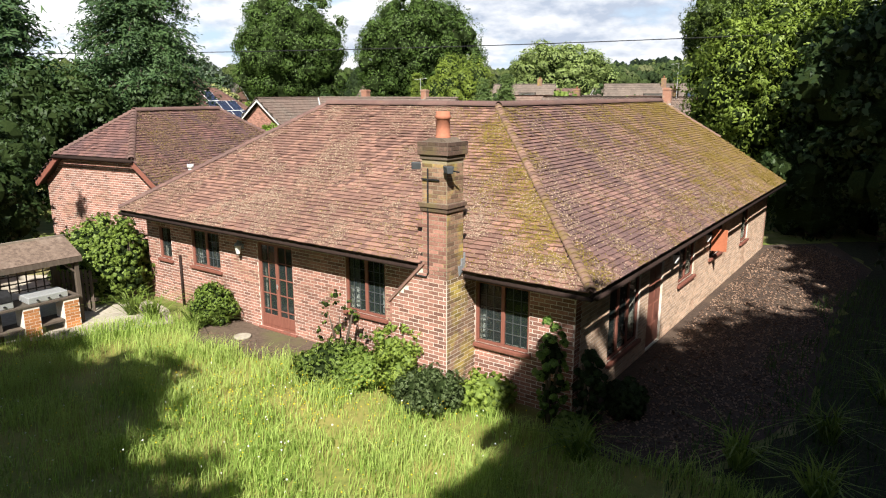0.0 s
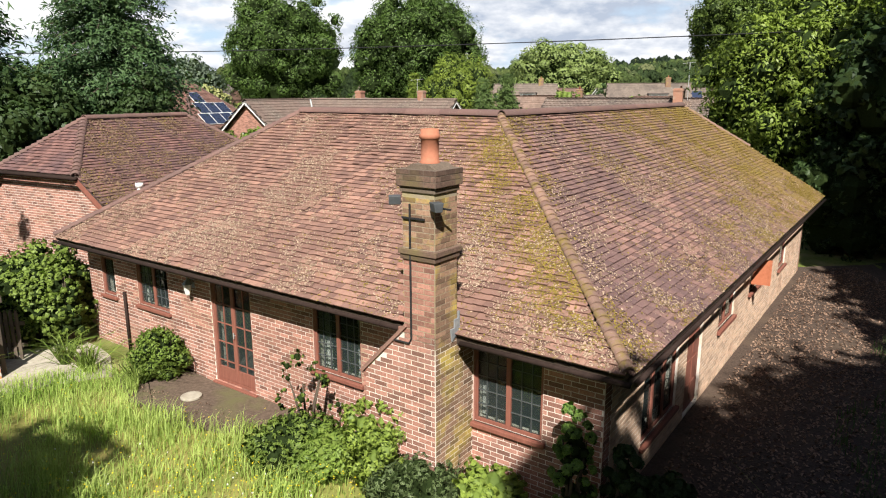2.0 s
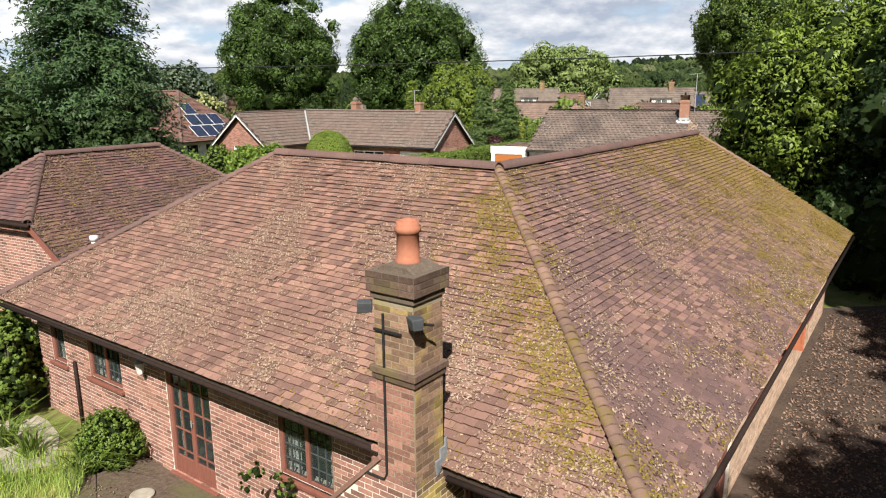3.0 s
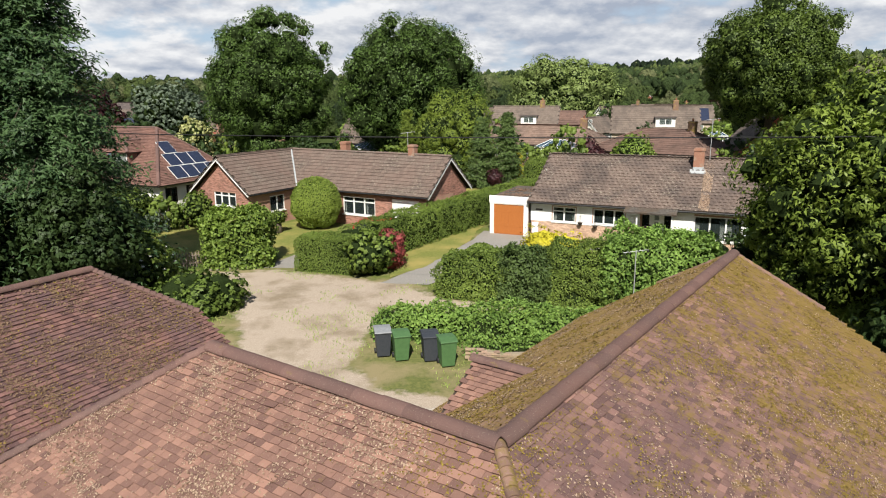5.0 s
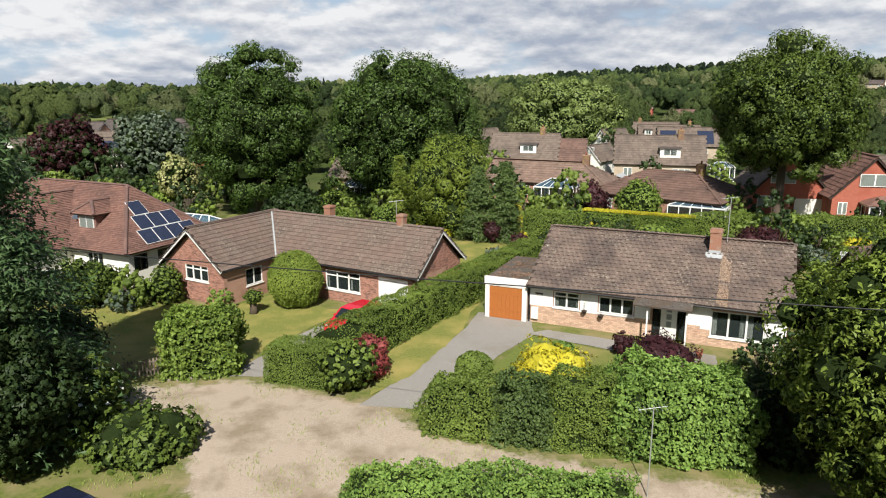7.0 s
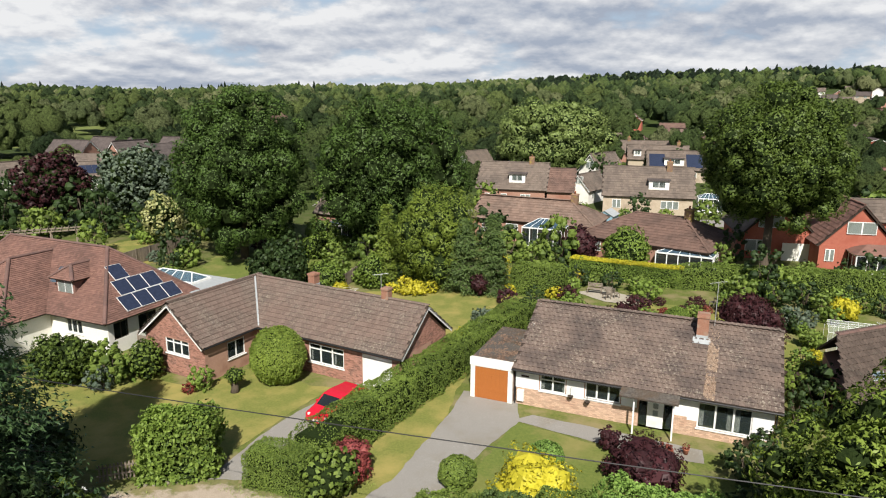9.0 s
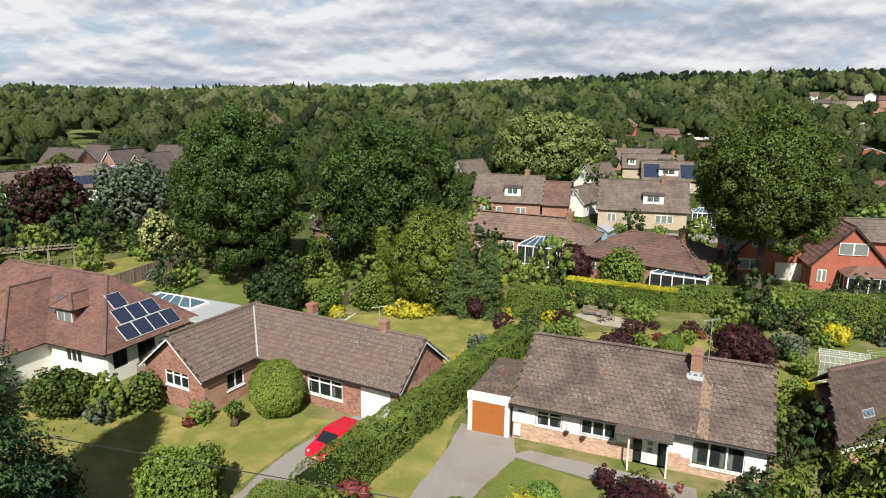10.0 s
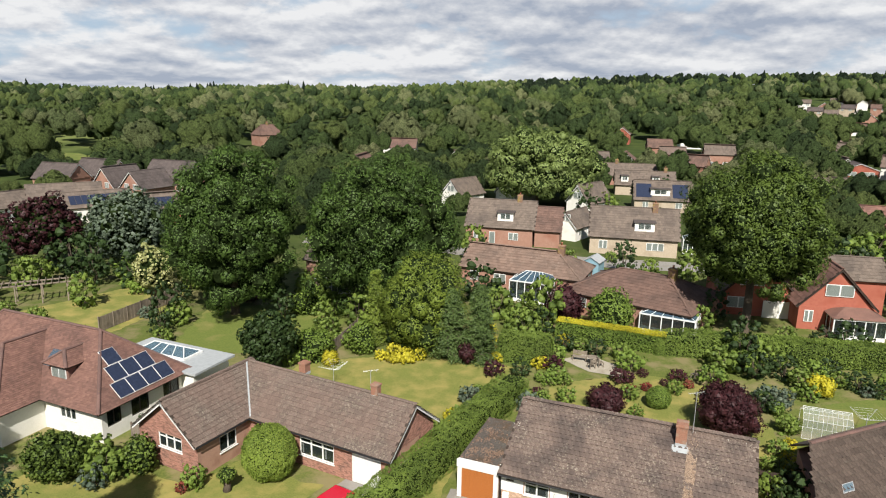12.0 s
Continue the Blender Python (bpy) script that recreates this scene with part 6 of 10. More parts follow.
window(WH, 4.15, 6.1, 1.1, 2.05, 0.55, 3, WHITE, sill=WHITE, label="white framed window", fw=0.07)
window(WH, 10.1, 12.75, 0.55, 2.0, 0.55, 3, WHITE, sill=WHITE, curtain=0.35, label="wide white framed window", fw=0.07)
pd = part("front_door", Geo().box(7.55, 8.4, 0.62, 0.68, 0.05, 2.05), WHITE, WH, "white panelled front door with dark lights")
for k in range(3):
    part("pane", Geo().box(7.85, 8.12, 0.605, 0.625, 0.75 + k * 0.42, 1.05 + k * 0.42), GLASS, pd)
part("side_light", Geo().box(7.15, 7.5, 0.64, 0.66, 0.1, 2.1).box(8.45, 8.8, 0.64, 0.66, 0.1, 2.1), GLASS, WH)
part("porch_roof", Geo().prism([(-0.75, 2.12), (0.1, 2.3), (0.1, 2.4), (-0.78, 2.22)], "x", 6.2, 9.2), FELT, WH, "grey lean-to porch canopy")
for x in (6.95, 8.95):
    part("porch_post", Geo().box(x - 0.04, x + 0.04, -0.5, -0.42, 0, 2.15), WHITE, WH)
part("meter_box", Geo().box(0.25, 0.65, 0.38, 0.55, 0.25, 0.95), WHITE, WH, "white meter box", bevel=0.02)
part("house_sign", Geo().box(0.45, 0.9, 0.51, 0.53, 1.75, 1.85), DARK_WOOD, WH, "dark wooden name board with a plain bar")
for x, z in ((3.4, 1.15), (4.35, 1.0)):
    hb = thing("hanging_basket", "dark wicker hanging basket with a small plant", "basket", (0, 0, 0), group="hanging baskets")
    hb.matrix_basis = WH.matrix_basis @ pose(x, 0.3, z, 0, 0, 0)
    part("basket", Geo().lathe([(0.05, -0.16), (0.15, -0.02), (0.17, 0.02), (0.12, 0.02)], 10), DARK_WOOD, hb)
    part("bracket", Geo().tube([(0, 0.2, 0.45), (0, 0, 0.5), (0, 0, 0.0)], 0.01, 5), BLACK, hb)
GA = thing("garage", "flat-roofed white garage with an orange wooden door", "garage", W_AT, -23.1)
part("wall", holed_wall(-2.62, -0.02, -0.1, 2.55, 0.3, 0.5, [(-2.35, -0.3, 0.0, 2.02)]), RENDER, GA)
part("wall", Geo().box(-2.62, -2.42, 0.5, 6.4, 0, 2.4).box(-0.25, -0.05, 0.5, 6.4, 0, 2.4).box(-2.42, -0.25, 6.2, 6.4, 0, 2.4), MORTAR_FAR, GA)
part("roof", Geo().box(-2.66, 0.1, 0.52, 6.5, 2.36, 2.44), FELT, GA, "old felt flat roof blotched with moss")
gd = part("garage_door", Geo().box(-2.35, -0.3, 0.36, 0.4, 0.02, 2.02), PALE_WOOD, GA, "orange varnished wooden doors")
for k in range(8):
    part("board", Geo().box(-2.33 + k * 0.252, -2.33 + k * 0.252 + 0.24, 0.345, 0.362, 0.06, 1.98), PALE_WOOD, gd, bevel=0.006)
for z in (0.55, 1.5):
    part("rail", Geo().box(-2.33, -0.32, 0.33, 0.346, z, z + 0.13), PALE_WOOD, gd)
part("fascia", Geo().box(-2.66, 0.02, 0.27, 0.3, 2.08, 2.58), WHITE, GA)

# the red brick bungalow with two gables
B_AT, B_TURN = (-12.2, 62.9, GZ), -28.95
BB = thing("house", "red brick bungalow with white gables and brown roof tiles", "house", B_AT, B_TURN)
bb_open = [(7.1, 9.9, 0.75, 2.05), (11.3, 13.5, 0.0, 2.1), (4.4, 5.3, 0.0, 2.1), (3.2, 4.2, 0.9, 2.0)]
bw = part("wall", holed_wall(2.7, 14.0, -0.1, 2.45, -2.85, -2.6, bb_open), MORTAR_FAR, BB)
laid_bricks(bw, brick_spots(2.7, 14.0, 0, 2.4, bb_open), -2.85, BRICK, 71)
gop = [(-0.85, 1.3, 1.4, 2.5)]
lg = part("wall", holed_wall(-2.7, 2.7, -0.1, 2.4, -7.45, -7.2, gop), MORTAR_FAR, BB)
part("gable_end", Geo().prism([(-2.7, 2.4), (2.7, 2.4), (0, 4.6)], "y", -7.45, -7.2), MORTAR_FAR, BB)
gop[0] = (-0.85, 1.3, 1.1, 2.25)
laid_bricks(lg, brick_spots(-2.7, 2.7, 0, 4.5, [(-0.85, 1.3, 1.4, 2.5)], top=lambda x: 4.6 - abs(x) * 0.81), -7.45, BRICK, 72)
ML = Matrix(((0, -1, 0, 0), (1, 0, 0, 0), (0, 0, 1, 0), (0, 0, 0, 1)))
rw = part("wall", holed_wall(-7.2, -2.6, -0.1, 2.45, -2.7, -2.45, [(-5.6, -4.1, 0.9, 2.05)]), MORTAR_FAR, BB)
rw.matrix_basis = ML
rg = part("wall", gable_wall(-2.85, 2.85, 2.4, 4.65, -14.05, 0.25), MORTAR_FAR, BB)
rg.matrix_basis = ML
laid_bricks(BB, brick_spots(-2.85, 2.85, 0, 4.6, [(-1.5, 0.9, 1.25, 2.25)], top=lambda y: 4.6 - abs(y) * 0.79), 14.05, BRICK, 73, axis="y", sign=1)
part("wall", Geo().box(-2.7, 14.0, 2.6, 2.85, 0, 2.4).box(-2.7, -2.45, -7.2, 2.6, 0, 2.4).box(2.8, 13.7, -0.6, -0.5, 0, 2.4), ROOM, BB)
gable_roof(BB, -3.0, 14.4, -3.2, 3.2, 2.42, 4.88, CONC_TILE_D, 0.3, 0.33, 74, wave=0.012, verge=WHITE, hips=(3.0, 0))
gable_roof(BB, -7.85, 0.6, -3.0, 3.0, 2.42, 4.88, CONC_TILE_D, 0.3, 0.33, 76, wave=0.012, verge=WHITE, axis="y", hips=(0, 0.2))
part("valley", Geo().tube([(0.05, -0.2, 4.9), (3.05, -3.1, 2.5)], 0.07, 6), FLAT_ROOF, BB, "pale mortared valley")
stack(BB, 4.8, 0.6, 4.7, 5.6, 0.55, 0.6, BRICK_STACK, 0, FLAT_ROOF, fall=0.77)
stack(BB, 11.2, 0.1, 4.66, 5.6, 0.5, 0.5, BRICK_STACK, 0, FLAT_ROOF, fall=0.77)
window(BB, 7.1, 9.9, 0.75, 2.05, -2.85, 3, WHITE, sill=WHITE, curtain=0.15, label="wide white framed picture window", fw=0.08, top_light=0.28)
window(BB, -0.85, 1.3, 1.4, 2.5, -7.45, 3, WHITE, sill=WHITE, label="white framed gable window", fw=0.08, top_light=0.3)
window(BB, -5.6, -4.1, 0.9, 2.05, 2.7, 2, WHITE, sill=WHITE, axis="y", sign=1, label="white framed side window", fw=0.07)
window(BB, -1.5, 0.9, 1.25, 2.25, 14.05, 2, WHITE, sill=WHITE, axis="y", sign=1, label="white framed end window", fw=0.08)
part("porch_door", Geo().box(4.4, 5.3, -2.8, -2.74, 0, 2.1), WHITE, BB, "white glazed door")
part("window_panel", Geo().box(3.2, 4.2, -2.8, -2.76, 0.9, 2.0), GLASS, BB)
part("garage_door", Geo().box(11.3, 13.5, -2.8, -2.74, 0.0, 2.1), WHITE, BB, "white up-and-over garage door")
part("gutter", Geo().tube([(3.0, -3.25, 2.38), (14.4, -3.25, 2.38)], 0.05, 6), BLACK, BB)
part("gutter", Geo().tube([(3.05, -3.3, 2.38), (3.05, -7.8, 2.38)], 0.045, 6), BLACK, BB)

# the red-roofed house with solar panels
LH = thing("house", "white-rendered house with a steep red clay roof and dormer", "house", (-21.3, 58.8, GZ), -24.3)
lh_open = [(-4.6, -3.0, 1.15, 2.2)]
part("wall", holed_wall(-16.0, -0.45, -0.1, 2.5, 0.45, 0.7, lh_open), RENDER, LH)
lr = part("wall", holed_wall(0.7, 8.3, -0.1, 2.5, 0.45, 0.7, [(0.9, 2.1, 1.0, 2.2), (3.0, 4.6, 0.9, 2.2), (6.0, 7.6, 0.9, 2.2)]), RENDER, LH)
lr.matrix_basis = ML
part("wall", Geo().box(-16, -0.7, 8.1, 8.35, 0, 2.5).box(-16, -15.75, 0.7, 8.1, 0, 2.5).box(-15.7, -0.8, 3, 3.1, 0, 2.4), ROOM, LH)
gable_roof(LH, -18.5, 0.1, -0.2, 8.7, 2.5, 6.5, RED_TILE, 0.22, 0.16, 81, hips=(3.2, 4.5), wave=0, ridge=RIDGE)
gable_roof(LH, -3.4, 4.4, 5.7, 13.5, 2.5, 5.95, RED_TILE, 0.22, 0.16, 84, hips=(3.6, 0.5), wave=0, ridge=RIDGE, axis="y")
part("wall", Geo().box(-13.0, -6.2, -2.9, 0.45, -0.1, 2.5), RENDER, LH)
window(LH, -4.6, -3.0, 1.15, 2.2, 0.45, 3, WHITE, sill=WHITE, label="white framed window", fw=0.07)
for a, b, z in ((0.9, 2.1, 1.0), (3.0, 4.6, 0.9), (6.0, 7.6, 0.9)):
    window(LH, a, b, z, 2.2, -0.45, 2, DARK_WOOD, axis="y", sign=1, label="dark framed end window", fw=0.07)
dm = part("dormer", Geo(), None, LH, "hipped roof dormer")
part("dormer_wall", Geo().box(-6.2, -4.3, 1.2, 3.2, 3.5, 4.8), RED_TILE, dm)
part("dormer_window", Geo().box(-6.0, -4.5, 1.15, 1.21, 3.66, 4.7), WHITE, dm)
for k in range(2):
    part("pane", Geo().box(-5.92 + k * 0.72, -5.28 + k * 0.72, 1.135, 1.155, 3.76, 4.6), GLASS, dm)
gable_roof(LH, 0.85, 4.1, 4.02, 6.48, 4.76, 5.62, RED_TILE, 0.22, 0.16, 87, hips=(0.9, 0), wave=0, ridge=RIDGE, axis="y", verge=None, name="dormer_roof")
ey = Vector((-4.5, 0, 4.0)).normalized()
for r, (row, y0, n) in enumerate(((0.4, 1.9, 4), (1.74, 2.35, 3), (3.08, 2.8, 1))):
    for k in range(n):
        sp = thing("solar_panel", "dark blue solar panel in a silver frame", "solar panel", group="solar panels on the red roof")
        m = Matrix((Vector((0, 1, 0)), ey, Vector((0, 1, 0)).cross(ey))).transposed().to_4x4()
        sp.matrix_basis = LH.matrix_basis @ Matrix.Translation(Vector((0.1, y0 + k * 1.27, 2.5)) + ey * row) @ m
        part("frame", Geo().box(0, 1.25, 0, 1.31, 0.08, 0.12), WHITE, sp)
        part("cell_sheet", Geo().box(0.025, 1.225, 0.025, 1.285, 0.118, 0.126), SOLAR, sp)
rl = part("roof_light", slab([(-7.5, 1.6, 4.2), (-6.7, 1.6, 4.2), (-6.7, 2.6, 5.1), (-7.5, 2.6, 5.1)], 0.02), GLASS_BLUE, LH)
FX = thing("extension", "flat grey-roofed extension with a glazed roof lantern", "house", (-21.3, 58.8, GZ), -24.3)
part("wall", Geo().box(-7.6, 0.8, 7.9, 11.9, 0, 2.5), RENDER, FX)
part("roof", Geo().box(-8.0, 1.25, 7.6, 12.2, 2.5, 2.72), FLAT_ROOF, FX, bevel=0.02)
for k in range(4):
    window(FX, 8.2 + k * 0.9, 9.0 + k * 0.9, 0.7, 2.2, 0.83, 1, WHITE, axis="y", sign=1, label="white framed extension window")
lt = part("roof_lantern", Geo().box(-6.6, -1.4, 9.2, 11.4, 2.72, 2.86), WHITE, FX)
LA, LB = (-5.6, 10.3, 3.4), (-2.4, 10.3, 3.4)
for p in ([(-6.5, 9.3, 2.87), (-1.5, 9.3, 2.87), LB, LA], [(-1.5, 9.3, 2.87), (-1.5, 11.3, 2.87), LB], [(-1.5, 11.3, 2.87), (-6.5, 11.3, 2.87), LA, LB], [(-6.5, 11.3, 2.87), (-6.5, 9.3, 2.87), LA]):
    part("pane", slab(p, 0.02), GLASS_BLUE, lt)
    for a, b in zip(p, p[1:] + p[:1]):
        part("glazing_bar", Geo().tube([a, b], 0.05, 5), WHITE, lt)
for k in range(1, 4):
    part("glazing_bar", Geo().tube([(-6.5 + 1.25 * k, 9.3, 2.87), (-5.6 + 0.8 * k, 10.3, 3.4)], 0.04, 5), WHITE, lt)


def conservatory(x, y, z, turn, w, d, h, label):
    """A white-framed glass room with a pitched glass roof."""
    c = thing("conservatory", label, "conservatory", (x, y, z), turn)
    part("plinth", Geo().box(-w / 2, w / 2, -d / 2, d / 2, 0, 0.45), WHITE, c)
    fr = Geo()
    n = 5
    for k in range(n + 1):
        xx = -w / 2 + w * k / n
        fr.box(xx - 0.05, xx + 0.05, -d / 2 - 0.02, -d / 2 + 0.06, 0.45, h).box(xx - 0.05, xx + 0.05, d / 2 - 0.06, d / 2, 0.45, h)
    for k in range(4):
        yy = -d / 2 + d * k / 3
        fr.box(-w / 2 - 0.02, -w / 2 + 0.06, yy - 0.05, yy + 0.05, 0.45, h).box(w / 2 - 0.06, w / 2 + 0.02, yy - 0.05, yy + 0.05, 0.45, h)
    fr.box(-w / 2 - 0.05, w / 2 + 0.05, -d / 2 - 0.05, -d / 2 + 0.1, h - 0.12, h + 0.02).box(-w / 2 - 0.05, -w / 2 + 0.1, -d / 2, d / 2, h - 0.12, h + 0.02).box(w / 2 - 0.1, w / 2 + 0.05, -d / 2, d / 2, h - 0.12, h + 0.02)
    part("frame", fr, WHITE, c)
    part("pane", Geo().box(-w / 2 + 0.02, w / 2 - 0.02, -d / 2 + 0.01, -d / 2 + 0.03, 0.45, h), GLASS, c)
    part("pane", Geo().box(w / 2 - 0.03, w / 2 - 0.01, -d / 2, d / 2, 0.45, h), GLASS, c)
    part("pane", Geo().box(-w / 2 + 0.01, -w / 2 + 0.03, -d / 2, d / 2, 0.45, h), GLASS, c)
    zr = h + d * 0.2
    a, b = w * 0.2, d * 0.05
    cor = [(-w / 2, -d / 2, h), (w / 2, -d / 2, h), (w / 2, d / 2, h), (-w / 2, d / 2, h)]
    ra, rb = (-a, b, zr), (a, b, zr)
    for p in ([cor[0], cor[1], rb, ra], [cor[1], cor[2], rb], [cor[2], cor[3], ra, rb], [cor[3], cor[0], ra]):
        part("roof_pane", slab(p, 0.02), GLASS_BLUE, c)
    bars = Geo()
    for k in range(6):
        w0 = k / 5
        bars.tube([(-w / 2 + w * w0, -d / 2, h), (-a + 2 * a * w0, b, zr)], 0.035, 4)
    bars.tube([ra, rb], 0.05, 5).tube([cor[2], rb], 0.04, 4).tube([cor[3], ra], 0.04, 4)
    part("glazing_bar", bars, WHITE, c)
    return c


def small_house(x, y, z, turn, L, W, ze, zr, wallm, roofm, label, hips=(0, 0), chim=None, seed=1, gauge=0.5, wins=(), gwins=(), dormers=(), verge=WHITE, chim_mat=BRICK_OLD, gablem=None):
    """A house farther off: walls, tiled roof, windows on the front (along x, facing -y) and in the gable ends."""
    h = thing("house", label, "house", (x, y, z), turn, "houses of the estate")
    part("wall", Geo().box(-L / 2 + 0.3, L / 2 - 0.3, -W / 2 + 0.4, W / 2 - 0.4, -0.3, ze + 0.05), wallm, h)
    gm = Matrix(((0, -1, 0, 0), (1, 0, 0, 0), (0, 0, 1, 0), (0, 0, 0, 1)))
    for s, hp in ((-1, hips[0]), (1, hips[1])):
        if not hp:
            slope = (zr - ze) / (W / 2)
            part("gable_end", Geo().prism([(-W / 2 + 0.4, ze), (W / 2 - 0.4, ze), (0, ze + slope * (W / 2 - 0.4))], "x", s * (L / 2 - 0.45) - 0.12, s * (L / 2 - 0.45) + 0.16 * s + 0.1), gablem or wallm, h)
    gable_roof(h, -L / 2, L / 2, -W / 2, W / 2, ze, zr, roofm, 0.45, gauge, seed, hips, wave=0.0, verge=verge)
    for a, b, za, zb in wins:
        wn_ = part("window", Geo().box(a, b, -W / 2 + 0.34, -W / 2 + 0.42, za, zb), WHITE, h)
        n = max(1, round((b - a) / 0.8))
        for k in range(n):
            s = (b - a) / n
            part("pane", Geo().box(a + k * s + 0.07, a + (k + 1) * s - 0.07, -W / 2 + 0.325, -W / 2 + 0.345, za + 0.07, zb - 0.07), GLASS, wn_)
    for side, a, b, za, zb in gwins:
        xx = side * (L / 2 - 0.27)
        wn_ = part("window", Geo().box(min(xx, xx + side * 0.06), max(xx, xx + side * 0.06), a, b, za, zb), WHITE, h)
        for k in range(2):
            s = (b - a) / 2
            part("pane", Geo().box(min(xx + side * 0.05, xx + side * 0.075), max(xx + side * 0.05, xx + side * 0.075), a + k * s + 0.07, a + (k + 1) * s - 0.07, za + 0.07, zb - 0.07), GLASS, wn_)
    for dx, dw in dormers:
        zd, run = ze + (zr - ze) * 0.22, W / 2
        yd = -run + run * 0.24
        dd = part("dormer", Geo().box(dx - dw / 2, dx + dw / 2, yd, yd + 2.6, zd, zd + 1.55), RENDER, h, "flat-topped dormer with white cheeks")
        part("dormer_roof", Geo().box(dx - dw / 2 - 0.2, dx + dw / 2 + 0.2, yd - 0.3, yd + 2.9, zd + 1.55, zd + 1.68), SLATE, dd)
        part("window_frame", Geo().box(dx - dw * 0.34, dx + dw * 0.34, yd - 0.03, yd, zd + 0.45, zd + 1.4), WHITE, dd)
        part("pane", Geo().box(dx - dw * 0.3, dx - 0.05, yd - 0.05, yd - 0.03, zd + 0.53, zd + 1.32), GLASS, dd)
        part("pane", Geo().box(dx + 0.05, dx + dw * 0.3, yd - 0.05, yd - 0.03, zd + 0.53, zd + 1.32), GLASS, dd)
    for cx, cy in (chim or ()):
        stack(h, cx, cy, zr - 0.9, zr + 1.0, 0.85, 0.75, chim_mat)
    return h


# the house at the edge, its dark roof below the camera
RB = thing("house", "bungalow with a dark ribbed tile roof and white gutter board", "house", (22.1, 47.6, 0), 22)
RS, RH, RD = 3.04, 2.5, 3.52          # how far the verge leans along, the rise, and the run up to the ridge
rk = math.hypot(RD, RH)
rb_roof = part("roof", slab([(0, 0, 2.38), (15, 0, 2.38), (15 + RS, RD, 2.38 + RH), (RS, RD, 2.38 + RH)], 0.12), DARK_WOOD, RB)
part("rear_slope", slab([(15 + RS, RD, 2.38 + RH), (15 + 2 * RS, 2 * RD, 2.38), (2 * RS, 2 * RD, 2.38), (RS, RD, 2.38 + RH)], 0.12), RIB_TILE, rb_roof)
tile_slope(rb_roof, (0, 0, 2.4), (1, 0, 0), (0, RD, RH), [(0, 0), (15, 0), (15 + RS, rk), (RS, rk)], RIB_TILE, 0.3, 0.34, 0.03, 101, wave=0.045)
ridge_run(rb_roof, (RS, RD, 2.4 + RH), (15 + RS, RD, 2.4 + RH), RIDGE, L=0.4, r=0.13, seed=102)
part("gutter_board", Geo().box(-0.02, 15, -0.09, -0.01, 2.2, 2.38), WHITE, RB)
part("verge", Geo().tube([(0, 0, 2.36), (RS, RD, 2.36 + RH)], 0.05, 6), DARK_WOOD, RB)
part("wall", Geo().prism([(0.5, 0.4), (15, 0.4), (15 + 2 * RS - 0.5, 2 * RD - 0.4), (2 * RS + 0.2, 2 * RD - 0.4)], "z", -0.1, 2.25), MORTAR_FAR, RB)
sk = part("roof_light", slab([(2.9, 0.95, 3.16), (3.8, 0.95, 3.16), (4.1, 1.35, 3.45), (3.2, 1.35, 3.45)], 0.03), METAL, RB)
part("pane", slab([(3.0, 0.99, 3.2), (3.78, 0.99, 3.2), (4.02, 1.31, 3.43), (3.24, 1.31, 3.43)], 0.015), GLASS_BLUE, sk)
# bungalows across the back gardens
small_house(13.6, 100.8, 0.3, -25, 16.0, 8.4, 2.6, 4.9, BRICK_FAR, BUNGALOW_TILE, "brick bungalow with a brown hipped roof", hips=(0, 4.0), chim=[(4.4, 0)], seed=111, wins=[(-6.4, -5.2, 1.0, 2.2), (-3.2, -1.6, 1.0, 2.2), (0.3, 1.0, 0.3, 2.2)], gwins=[(1, -2.6, -1.2, 0.9, 2.2), (1, 1.0, 2.4, 0.9, 2.2)])
small_house(25.2, 90.0, 0.3, -38, 15.0, 11.0, 2.5, 4.9, BRICK_FAR, BROWN_TILE, "brick bungalow with a brown tiled hipped roof", hips=(5.0, 4.5), chim=[(3.4, 0)], seed=115, wins=[(-5.5, -4.3, 1.0, 2.1), (-2.5, -1.3, 1.0, 2.1)])
conservatory(13.6, 95.0, 0.3, -25, 4.8, 4.0, 2.6, "white conservatory with a blue glass roof")
conservatory(26.4, 83.6, 0.3, -30, 5.6, 3.0, 2.1, "white conservatory with a glass lean-to roof")
small_house(13.2, 128.9, 0.3, -14, 11.6, 9.5, 2.9, 6.9, BRICK_FAR, GREY_TILE, "chalet bungalow with a steep grey-brown roof and a dormer", chim=[(2.8, 0)], dormers=[(0.9, 2.6)], seed=121, wins=[(-4.2, -3.0, 1.0, 2.2), (-1.6, -0.6, 0.1, 2.2), (1.6, 3.2, 1.0, 2.2)], gablem=RENDER)
small_house(20.8, 127.0, 0.3, -14, 4.6, 8.8, 2.7, 6.1, BRICK_FAR, BROWN_TILE, "lower end of a chalet bungalow with a dark roof", seed=122, gwins=[(1, -0.7, 0.7, 3.4, 4.5)], gablem=RENDER)
small_house(33.6, 122.8, 0.3, -14, 13.8, 9.8, 2.7, 6.9, BUFF, GREY_TILE, "chalet bungalow with a steep grey roof and a dormer", chim=[(3.2, -0.4)], dormers=[(1.6, 3.0)], seed=125, wins=[(2.0, 4.6, 1.0, 2.2), (-5.2, -3.9, 0.9, 2.2)], gablem=RENDER)
conservatory(43.2, 121.2, 0.3, -16, 3.6, 3.0, 2.3, "white lean-to conservatory with glass roof")
